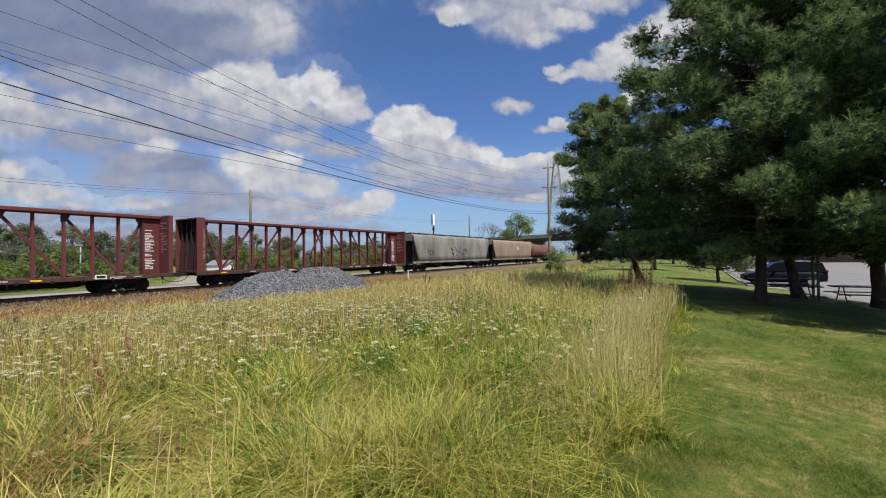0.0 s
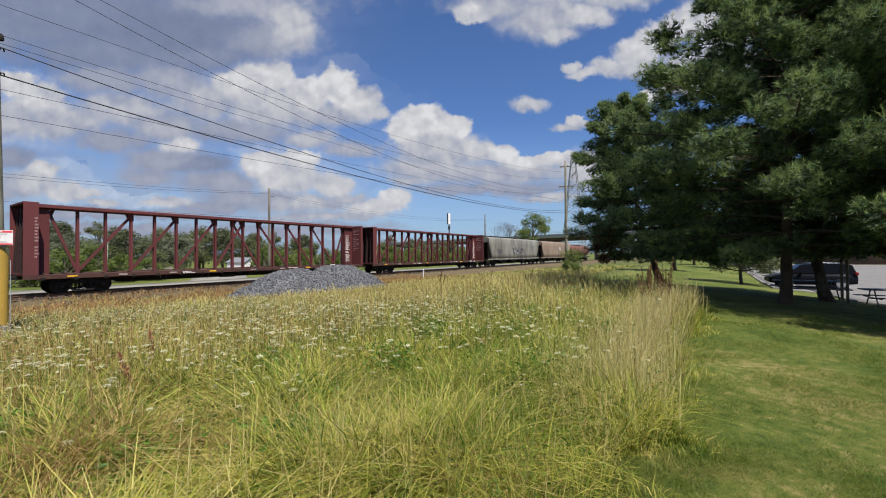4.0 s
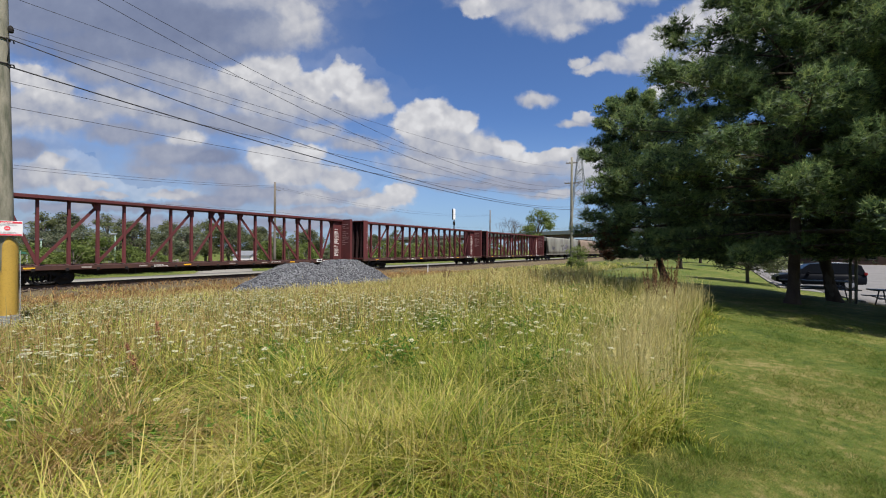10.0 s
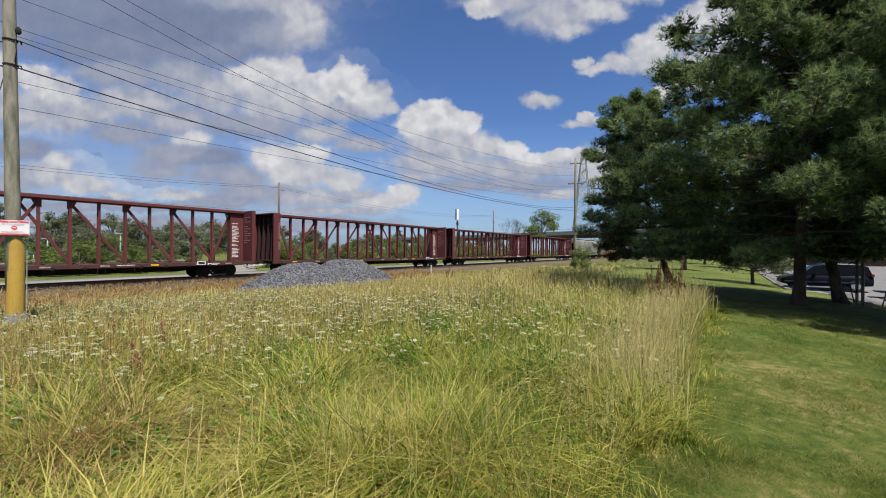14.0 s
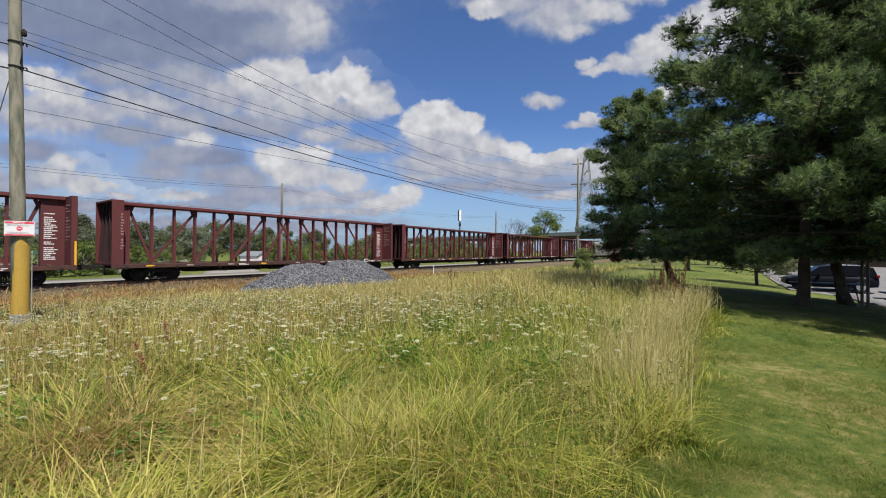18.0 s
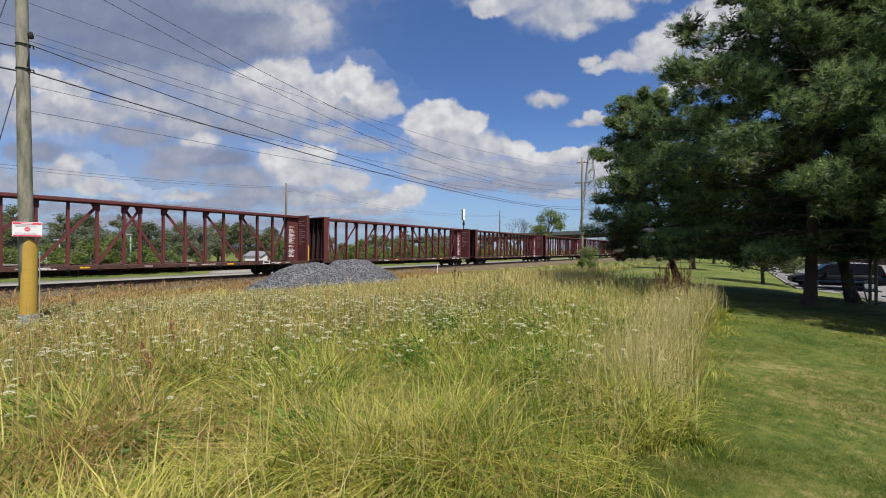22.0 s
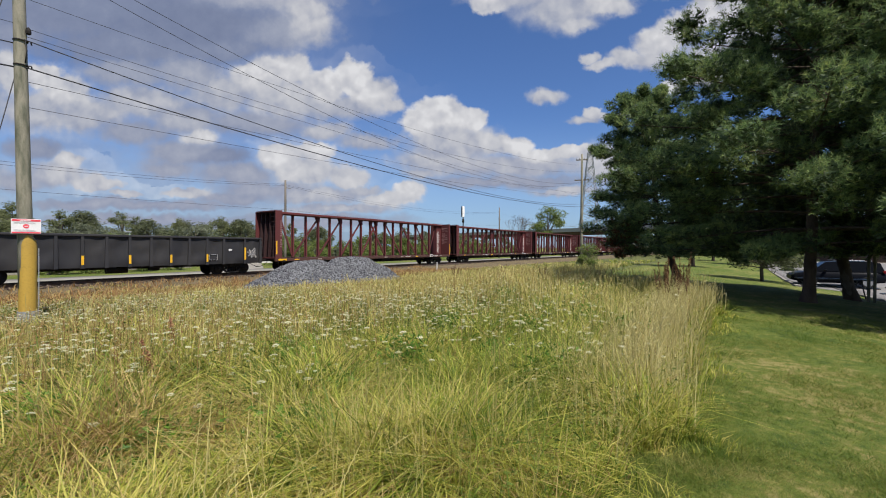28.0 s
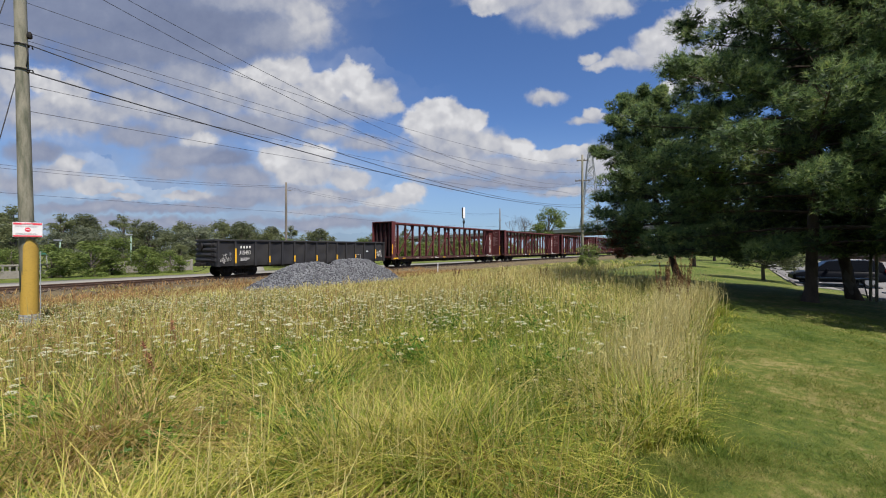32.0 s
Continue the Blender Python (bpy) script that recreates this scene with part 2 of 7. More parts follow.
def leafy(name, a, b_, c, rough=0.6, trans=0.35, patch=0.35, each=0.5):
    """Leaves and blades: colour by island, patches by place, light passing through."""
    m = bpy.data.materials.new(name)
    m.use_nodes = True
    k = Nodes(m.node_tree)
    out = k.add("ShaderNodeOutputMaterial")
    geo = k.add("ShaderNodeNewGeometry")
    spot = k.noise(geo.outputs["Position"], patch, 3, 0.6)
    tuft = k.noise(geo.outputs["Position"], patch * 7.0, 2, 0.5)
    rnd = geo.outputs["Random Per Island"]
    f = k.math("ADD", k.math("MULTIPLY", rnd, each), k.math("MULTIPLY", k.math("SUBTRACT", spot, 0.34 + (each - 0.5) * 0.6), 0.85))
    f = k.math("ADD", f, k.math("MULTIPLY", k.math("SUBTRACT", tuft, 0.45), 1.0), clamp=True)
    col = k.ramp(f, (0.1, a), (0.5, b_), (0.95, c))
    bs = k.add("ShaderNodeBsdfPrincipled", Roughness=rough)
    bs.inputs["Specular IOR Level"].default_value = 0.2
    k.feed(col, bs.inputs["Base Color"])
    tr = k.add("ShaderNodeBsdfTranslucent", Color=col)
    mx = k.add("ShaderNodeMixShader", Fac=trans)
    k.tree.links.new(bs.outputs[0], mx.inputs[1])
    k.tree.links.new(tr.outputs[0], mx.inputs[2])
    k.tree.links.new(mx.outputs[0], out.inputs[0])
    return m


M = {}
M["oxide"] = worn("oxide_red_paint", (0.112, 0.027, 0.028), (0.070, 0.026, 0.024), 0.65, 0, 1.2, 30, 0.7, 0.2, 0.003, 3)
# the oxide red darkened, shade of the recessed car ends put into its colour
M["oxide_shaded"] = worn("shade_dark_red_paint", (0.036, 0.015, 0.016), (0.022, 0.014, 0.013), 0.75, 0, 1.5, 30, 0.7)
M["deck"] = worn("rusty_deck", (0.058, 0.027, 0.023), (0.095, 0.048, 0.032), 0.85, 0, 2, 40, 0.6)
M["black"] = worn("black_car_paint", (0.024, 0.024, 0.028), (0.045, 0.042, 0.040), 0.6, 0, 0.9, 30, 0.6, 0.1, 0.004, 2)
M["iron"] = worn("grimy_iron", (0.014, 0.013, 0.013), (0.034, 0.026, 0.021), 0.7, 0.3, 3, 40, 0.6)
M["tread"] = worn("bright_wheel_steel", (0.22, 0.20, 0.19), (0.10, 0.08, 0.07), 0.4, 0.8, 4, 40, 0.5)
M["hopper_grey"] = worn("grey_hopper_paint", (0.235, 0.23, 0.195), (0.10, 0.092, 0.075), 0.6, 0, 0.7, 25, 0.9, 0.05, 0.003, 4)
M["hopper_tan"] = worn("tan_hopper_paint", (0.27, 0.20, 0.145), (0.15, 0.11, 0.08), 0.6, 0, 0.7, 25, 0.6, 0.05, 0.003, 4)
M["brown"] = worn("brown_car_paint", (0.16, 0.07, 0.05), (0.09, 0.045, 0.035), 0.65, 0, 0.8, 25, 0.6)
M["white_mark"] = worn("white_stencil_paint", (0.72, 0.70, 0.68), (0.50, 0.46, 0.44), 0.7, 0, 6, 50, 0.5)
M["dull_mark"] = worn("dirty_pale_paint", (0.33, 0.28, 0.25), (0.16, 0.11, 0.09), 0.7, 0, 5, 50, 0.7)
M["pink_mark"] = worn("faded_stencil_paint", (0.34, 0.22, 0.22), (0.20, 0.10, 0.10), 0.7, 0, 6, 50, 0.6)
M["graffiti"] = worn("faded_spray_paint", (0.17, 0.17, 0.22), (0.26, 0.26, 0.26), 0.7, 0, 4, 50, 0.6)
M["yellow"] = worn("yellow_reflector", (0.75, 0.42, 0.02), (0.45, 0.26, 0.04), 0.5, 0, 5, 40, 0.4)
M["rail"] = worn("rail_steel", (0.16, 0.10, 0.07), (0.08, 0.05, 0.04), 0.5, 0.6, 3, 40, 0.5)
M["tie"] = worn("creosoted_sleeper", (0.085, 0.062, 0.048), (0.14, 0.105, 0.08), 0.95, 0, 3, 30, 0.6, 0.4, 0.006)
M["pole"] = worn("grey_weathered_pole", (0.26, 0.24, 0.185), (0.085, 0.092, 0.064), 0.9, 0, 7, 60, 0.95, 0.1, 0.01, 5)
M["pole_dark"] = worn("brown_weathered_pole", (0.17, 0.15, 0.125), (0.10, 0.09, 0.075), 0.9, 0, 2, 60, 0.6, 0.1, 0.006, 6)
M["guard"] = worn("yellow_plastic_guard", (0.43, 0.275, 0.050), (0.31, 0.20, 0.05), 0.6, 0, 3, 30, 0.6, 0.05, 0.003, 3)
M["sign_white"] = worn("white_sign_face", (0.80, 0.78, 0.78), (0.68, 0.66, 0.66), 0.4, 0, 5, 60, 0.3)
M["sign_red"] = worn("red_sign_print", (0.70, 0.06, 0.09), (0.55, 0.08, 0.10), 0.45, 0, 5, 60, 0.3)
M["wire"] = worn("black_cable", (0.018, 0.018, 0.02), (0.03, 0.03, 0.03), 0.6)
M["galv"] = worn("galvanised_steel", (0.34, 0.35, 0.36), (0.22, 0.23, 0.24), 0.5, 0.5, 4, 40, 0.5)
M["concrete"] = worn("pale_concrete", (0.44, 0.42, 0.385), (0.32, 0.30, 0.27), 0.9, 0, 0.8, 30, 0.6, 0.1, 0.004)
M["concrete_dark"] = worn("stained_concrete", (0.27, 0.25, 0.22), (0.16, 0.14, 0.12), 0.9, 0, 0.3, 8, 0.6, 0.1, 0.01, 3)
M["girder"] = worn("brown_bridge_girder", (0.12, 0.075, 0.055), (0.08, 0.05, 0.04), 0.8, 0, 0.4, 8, 0.5)
M["asphalt"] = worn("pale_asphalt", (0.20, 0.19, 0.18), (0.13, 0.125, 0.12), 0.95, 0, 0.5, 60, 0.6, 0.1, 0.004)
M["road"] = worn("bleached_road", (0.235, 0.22, 0.19), (0.17, 0.16, 0.135), 0.95, 0, 0.4, 40, 0.6)
M["bark"] = worn("pine_bark", (0.085, 0.062, 0.048), (0.04, 0.03, 0.024), 0.95, 0, 6, 25, 0.7, 0.1, 0.03, 4)
M["bark_pale"] = worn("scarred_pine_wood", (0.36, 0.27, 0.18), (0.18, 0.12, 0.08), 0.9, 0, 4, 25, 0.6)
M["bark_grey"] = worn("grey_bark", (0.13, 0.11, 0.09), (0.07, 0.06, 0.05), 0.95, 0, 6, 25, 0.6)
M["needles"] = leafy("pine_needles", (0.078, 0.140, 0.062), (0.19, 0.275, 0.100), (0.47, 0.50, 0.17), 0.5, 0.4, 0.75)
# darker needle colour that stands in for the shade inside a crown
M["needle_shade_core"] = leafy("shade_dark_inner_needles", (0.035, 0.058, 0.030), (0.065, 0.095, 0.045), (0.11, 0.14, 0.06), 0.6, 0.2, 0.9)
M["needles_dry"] = leafy("dead_needles", (0.07, 0.03, 0.014), (0.11, 0.05, 0.02), (0.15, 0.08, 0.03), 0.7, 0.2, 0.8)
# dark and summer leaves are paled and greyed, distance haze put into their colour
M["leaf_dark"] = leafy("dark_leaves", (0.088, 0.102, 0.052), (0.128, 0.142, 0.072), (0.190, 0.198, 0.100), 0.6, 0.45, 0.15)
M["leaf_mid"] = leafy("summer_leaves", (0.115, 0.134, 0.060), (0.165, 0.182, 0.082), (0.228, 0.238, 0.112), 0.6, 0.48, 0.15)
M["leaf_light"] = leafy("light_leaves", (0.115, 0.160, 0.042), (0.165, 0.210, 0.055), (0.23, 0.265, 0.085), 0.6, 0.4, 0.2)
M["leaf_grey"] = leafy("silvery_leaves", (0.135, 0.155, 0.095), (0.19, 0.21, 0.135), (0.26, 0.275, 0.185), 0.6, 0.45, 0.2)
M["grass"] = leafy("meadow_blades", (0.11, 0.185, 0.028), (0.40, 0.415, 0.066), (0.72, 0.60, 0.20), 0.5, 0.45, 0.45, 0.72)
M["grass_low"] = leafy("green_undergrowth", (0.060, 0.110, 0.020), (0.165, 0.215, 0.040), (0.35, 0.33, 0.10), 0.6, 0.4, 0.5, 0.65)
M["straw"] = leafy("dry_stems", (0.40, 0.335, 0.115), (0.56, 0.48, 0.185), (0.70, 0.61, 0.28), 0.7, 0.4, 0.5)
M["rust_weed"] = leafy("reddish_weeds", (0.23, 0.115, 0.05), (0.36, 0.225, 0.09), (0.48, 0.38, 0.17), 0.8, 0.35, 0.6)
M["brown_weed"] = leafy("brown_seed_heads", (0.09, 0.045, 0.024), (0.16, 0.085, 0.042), (0.24, 0.14, 0.07), 0.8, 0.2, 1.0)
M["petal"] = leafy("white_umbels", (0.43, 0.43, 0.24), (0.56, 0.55, 0.37), (0.70, 0.68, 0.53), 0.7, 0.3, 1.0)
M["stem"] = leafy("green_stems", (0.12, 0.16, 0.045), (0.18, 0.21, 0.06), (0.27, 0.26, 0.10), 0.6, 0.3, 1.0)
M["lawn_blade"] = leafy("mown_blades", (0.075, 0.135, 0.018), (0.155, 0.190, 0.032), (0.36, 0.33, 0.12), 0.6, 0.45, 0.45)
M["lush_blade"] = leafy("lush_green_blades", (0.055, 0.14, 0.022), (0.13, 0.25, 0.035), (0.27, 0.36, 0.07), 0.5, 0.45, 0.8)
M["reed"] = leafy("pale_dead_stems", (0.44, 0.37, 0.15), (0.60, 0.52, 0.23), (0.74, 0.66, 0.34), 0.7, 0.4, 0.7)
M["broad_blade"] = leafy("broad_bright_blades", (0.13, 0.22, 0.030), (0.35, 0.40, 0.066), (0.62, 0.54, 0.15), 0.5, 0.45, 0.6, 0.65)
M["tan_blade"] = leafy("tan_dead_blades", (0.34, 0.215, 0.09), (0.52, 0.37, 0.155), (0.68, 0.53, 0.25), 0.7, 0.4, 0.8)
M["red_stalk"] = leafy("reddish_stalks", (0.27, 0.12, 0.07), (0.38, 0.18, 0.10), (0.46, 0.27, 0.14), 0.8, 0.2, 1.0)


def ground_material():
    m, k, b = material("earth_and_turf", 0.95)
    co = k.add("ShaderNodeNewGeometry").outputs["Position"]
    big, mid, fine = k.noise(co, 0.22, 4, 0.6), k.noise(co, 1.1, 5, 0.6), k.noise(co, 26, 4, 0.65)
    y = k.add("ShaderNodeSeparateXYZ", Vector=co).outputs["Y"]
    x = k.add("ShaderNodeSeparateXYZ", Vector=co).outputs["X"]
    clump = k.noise(co, 7.0, 4, 0.65)
    turf = k.ramp(k.math("ADD", k.math("ADD", k.math("MULTIPLY", big, 0.30), k.math("MULTIPLY", mid, 0.26)), k.math("MULTIPLY", clump, 0.44)), (0.40, (0.036, 0.072, 0.008)), (0.47, (0.080, 0.118, 0.014)), (0.53, (0.130, 0.150, 0.025)), (0.60, (0.265, 0.225, 0.080)))
    earth = k.ramp(mid, (0.3, (0.06, 0.078, 0.018)), (0.7, (0.13, 0.13, 0.035)))
    gritty = k.ramp(mid, (0.3, (0.105, 0.070, 0.045)), (0.7, (0.17, 0.12, 0.078)))
    wob = k.math("ADD", y, k.math("MULTIPLY", k.math("SUBTRACT", mid, 0.5), 2.4))
    border = k.math("SUBTRACT", wob, k.math("MULTIPLY", k.step(x, 14.0, 34.0), 8.0))
    meadow = k.math("MULTIPLY", k.step(border, 0.2, 0.9), k.step(wob, 24.5, 23.5))
    grit = k.math("MULTIPLY", k.step(wob, 19.5, 22.5), k.step(wob, 34, 32.4))
    col = k.mix(meadow, turf, earth)
    col = k.mix(k.math("MULTIPLY", grit, 0.9), col, gritty)
    blade = k.noise(k.vec("MULTIPLY", co, (1.0, 0.7, 1.0)), 85, 3, 0.7)
    col = k.mix(k.math("MULTIPLY", k.step(fine, 0.42, 0.70), 0.26), col, (0.045, 0.060, 0.016, 1))
    col = k.mix(k.math("MULTIPLY", k.step(blade, 0.52, 0.72), 0.38), col, (0.20, 0.205, 0.05, 1))
    col = k.mix(k.math("MULTIPLY", k.step(blade, 0.46, 0.30), 0.32), col, (0.03, 0.045, 0.012, 1))
    k.feed(col, b.inputs["Base Color"])
    bump(k, b, k.math("ADD", k.math("ADD", fine, mid), blade), 0.8, 0.03)
    return m


M["ground"] = ground_material()


def stone_material(name, a, b_, c):
    m, k, b = material(name, 0.9)
    geo = k.add("ShaderNodeNewGeometry")
    fine = k.noise(geo.outputs["Position"], 30, 3, 0.6)
    col = k.ramp(geo.outputs["Random Per Island"], (0.1, a), (0.5, b_), (0.9, c))
    k.feed(k.mix(k.math("MULTIPLY", k.step(fine, 0.4, 0.7), 0.3), col, (*[x * 0.6 for x in a], 1)), b.inputs["Base Color"])
    bump(k, b, fine, 0.4, 0.01)
    return m


M["pile"] = stone_material("blue_grey_crushed_stone", (0.055, 0.057, 0.064), (0.108, 0.111, 0.121), (0.18, 0.183, 0.194))
M["ballast"] = stone_material("rusty_ballast", (0.05, 0.036, 0.028), (0.095, 0.068, 0.052), (0.16, 0.12, 0.092))


# ---- mesh building ----
class Mesh:
    """Gathers vertices and faces; link() makes one object of them."""

    def __init__(self):
        self.v, self.f, self.s = [], [], []

    def face(self, pts, smooth=False):
        n = len(self.v)
        self.v.extend(pts)
        self.f.append(tuple(range(n, n + len(pts))))
        self.s.append(smooth)

    def box(self, lo, hi, m=None, chamfer=0.0):
        c = chamfer
        n = len(self.v)
        x0, y0, z0 = lo
        x1, y1, z1 = hi
        if c <= 0:
            pts = [(x0, y0, z0), (x1, y0, z0), (x1, y1, z0), (x0, y1, z0), (x0, y0, z1), (x1, y0, z1), (x1, y1, z1), (x0, y1, z1)]
            faces = [(0, 3, 2, 1), (4, 5, 6, 7), (0, 1, 5, 4), (1, 2, 6, 5), (2, 3, 7, 6), (3, 0, 4, 7)]
        else:
            ring = [(x0 + c, y0), (x1 - c, y0), (x1, y0 + c), (x1, y1 - c), (x1 - c, y1), (x0 + c, y1), (x0, y1 - c), (x0, y0 + c)]
            inner = [(min(max(x, x0 + c), x1 - c), min(max(y, y0 + c), y1 - c)) for x, y in ring]
            pts = [(x, y, z0) for x, y in inner] + [(x, y, z0 + c) for x, y in ring] + [(x, y, z1 - c) for x, y in ring] + [(x, y, z1) for x, y in inner]
            faces = [tuple(range(7, -1, -1)), tuple(range(24, 32))]
            for r in range(3):
                for i in range(8):
                    j = (i + 1) % 8
                    faces.append((r * 8 + i, r * 8 + j, r * 8 + 8 + j, r * 8 + 8 + i))
        if m is not None:
            pts = [tuple(m @ Vector(p)) for p in pts]
        self.v.extend(pts)
        self.f.extend(tuple(i + n for i in f) for f in faces)
        self.s.extend([False] * len(faces))
        return self

    def bar(self, a, b, w, h, up=(0, 0, 1)):
        """A rectangular bar from a to b."""
        a, b = Vector(a), Vector(b)
        d = (b - a).normalized()
        side = d.cross(Vector(up))
        side = side.normalized() if side.length > 1e-4 else Vector((1, 0, 0))
        top = side.cross(d)
        n = len(self.v)
        for p in (a, b):
            for i, j in ((-1, -1), (1, -1), (1, 1), (-1, 1)):
                self.v.append(tuple(p + side * (w / 2 * i) + top * (h / 2 * j)))
        for f in ((0, 1, 2, 3), (7, 6, 5, 4), (0, 4, 5, 1), (1, 5, 6, 2), (2, 6, 7, 3), (3, 7, 4, 0)):
            self.f.append(tuple(n + i for i in f))
            self.s.append(False)
        return self

    def tube(self, pts, radii, n=8, caps=True, smooth=True):
        """A round tube through points."""
        pts = [Vector(p) for p in pts]
        if not hasattr(radii, "__len__"):
            radii = [radii] * len(pts)
        base = len(self.v)
        for i, p in enumerate(pts):
            d = (pts[min(i + 1, len(pts) - 1)] - pts[max(i - 1, 0)]).normalized()
            ref = Vector((0, 0, 1)) if abs(d.z) < 0.9 else Vector((1, 0, 0))
            a = d.cross(ref).normalized()
            b = d.cross(a)
            for j in range(n):
                t = 2 * math.pi * j / n
                self.v.append(tuple(p + (a * math.cos(t) + b * math.sin(t)) * radii[i]))
        for i in range(len(pts) - 1):
            for j in range(n):
                q = (j + 1) % n
                self.f.append((base + i * n + j, base + i * n + q, base + i * n + n + q, base + i * n + n + j))
                self.s.append(smooth)
        if caps:
            self.f.append(tuple(base + j for j in range(n - 1, -1, -1)))
            self.f.append(tuple(base + (len(pts) - 1) * n + j for j in range(n)))
            self.s.extend((False, False))
        return self

    def turned(self, profile, axis="y", at=(0, 0, 0), n=20):
        """A turned body: profile of (along, radius) round an axis."""
        base = len(self.v)
        for s, r in profile:
            for j in range(n):
                t = 2 * math.pi * j / n
                c, d = r * math.cos(t), r * math.sin(t)
                p = (c, s, d) if axis == "y" else (s, c, d) if axis == "x" else (c, d, s)
                self.v.append((p[0] + at[0], p[1] + at[1], p[2] + at[2]))
        for i in range(len(profile) - 1):
            for j in range(n):
                q = (j + 1) % n
                self.f.append((base + i * n + j, base + i * n + q, base + i * n + n + q, base + i * n + n + j))
                self.s.append(False)
        self.f.append(tuple(base + j for j in range(n - 1, -1, -1)))
        self.f.append(tuple(base + (len(profile) - 1) * n + j for j in range(n)))
        self.s.extend((False, False))
        return self

    def prism(self, outline, y0, y1):
        """An outline in x, z pushed along y."""
        n, base = len(outline), len(self.v)
        self.v.extend((x, y0, z) for x, z in outline)
        self.v.extend((x, y1, z) for x, z in outline)
        self.f.append(tuple(range(base, base + n)))
        self.f.append(tuple(range(base + 2 * n - 1, base + n - 1, -1)))
        for i in range(n):
            j = (i + 1) % n
            self.f.append((base + j, base + i, base + n + i, base + n + j))
        self.s.extend([False] * (n + 2))
        return self

    def data(self, name, mat):
        me = bpy.data.meshes.new(name)
        me.from_pydata(self.v, [], self.f)
        me.polygons.foreach_set("use_smooth", self.s)
        me.materials.append(mat)
        me.update()
        return me


def part(name, mesh, mat, parent=None, label="", at=None, kind=""):
    """Links a mesh as one object, under a thing or a part where given."""
    data = mesh.data(name, M[mat]) if isinstance(mesh, Mesh) else mesh
    ob = new(name, data)
    if parent is not None:
        ob.parent = parent
    if at is not None:
        ob.matrix_basis = at
    return tagged(ob, label, kind="stuff" if name == "stencil" else kind)


def strips(name, mat, tri_pts):
    """One object from an array of triangles, shape (n, 3, 3)."""
    pts = np.ascontiguousarray(tri_pts.reshape(-1, 3), dtype=np.float32)
    me = bpy.data.meshes.new(name)
    n = len(pts)
    me.vertices.add(n)
    me.vertices.foreach_set("co", pts.ravel())
    me.loops.add(n)
    me.loops.foreach_set("vertex_index", np.arange(n, dtype=np.int32))
    me.polygons.add(n // 3)
    me.polygons.foreach_set("loop_start", np.arange(0, n, 3, dtype=np.int32))
    me.materials.append(M[mat])
    me.update(calc_edges=True)
    return me


def indexed(name, mat, verts, quads):
    """A mesh from numpy arrays of vertices and of quads or triangles."""
    me = bpy.data.meshes.new(name)
    k = quads.shape[1]
    me.vertices.add(len(verts))
    me.vertices.foreach_set("co", np.ascontiguousarray(verts, dtype=np.float32).ravel())
    me.loops.add(quads.size)
    me.loops.foreach_set("vertex_index", np.ascontiguousarray(quads, dtype=np.int32).ravel())
    me.polygons.add(len(quads))
    me.polygons.foreach_set("loop_start", np.arange(0, quads.size, k, dtype=np.int32))
    me.materials.append(M[mat])
    me.update(calc_edges=True)
    return me

# ---- the lie of the land ----
def ramp(v, pts):
    return np.interp(v, [p[0] for p in pts], [p[1] for p in pts])


ACROSS = [(-60, -0.45), (-9, -0.42), (-5.4, -0.10), (-2, 0.22), (1, 0.30), (8, 0.27), (14, 0.12), (19, -0.16), (23, -0.36), (26.2, -0.42), (27.4, -0.16), (31.9, -0.16), (33.2, -0.45), (60, -0.45), (400, -0.5)]


def land(x, y):
    """Height of the ground at x, y (arrays or numbers)."""
    x, y = np.asarray(x, float), np.asarray(y, float)
    z = ramp(y, ACROSS)
    away = np.clip((x - 17) / 25, 0, 1)
    z = z - 0.30 * away * np.clip((20 - y) / 8, 0, 1)
    z = np.maximum(z - 0.30 * np.clip((x - 20) / 14, 0, 1) * np.clip((4 - y) / 6, 0, 1), -0.62)
    lump = 0.025 * np.sin(x * 1.3 + 0.6 * y) * np.sin(y * 1.1 - 0.4 * x)
    return z + np.where((y > -6) & (y < 24), lump, 0)


def build_ground():
    xs = np.concatenate([[-2500, -900, -300, -120, -60, -40], np.arange(-30, 64, 0.6), [66, 70, 76, 84, 94, 110, 130, 160, 220, 320, 600, 1200, 2500]])
    ys = np.concatenate([[-2500, -900, -300, -120, -60, -40, -30], np.arange(-24, 36, 0.6), [37, 39, 42, 46, 52, 60, 80, 120, 200, 320, 600, 1200, 2500]])
    gx, gy = np.meshgrid(xs, ys)
    v = np.stack([gx, gy, land(gx, gy)], -1).reshape(-1, 3)
    w = len(xs)
    i = (np.arange(len(ys) - 1)[:, None] * w + np.arange(w - 1)[None]).ravel()
    q = np.stack([i, i + 1, i + 1 + w, i + w], 1)
    me = indexed("ground", "ground", v, q)
    me.polygons.foreach_set("use_smooth", [True] * len(q))
    return tagged(new("ground", me), "grassy ground with mown lawn, meadow and gritty strip by the track", "ground", kind="structure")


build_ground()


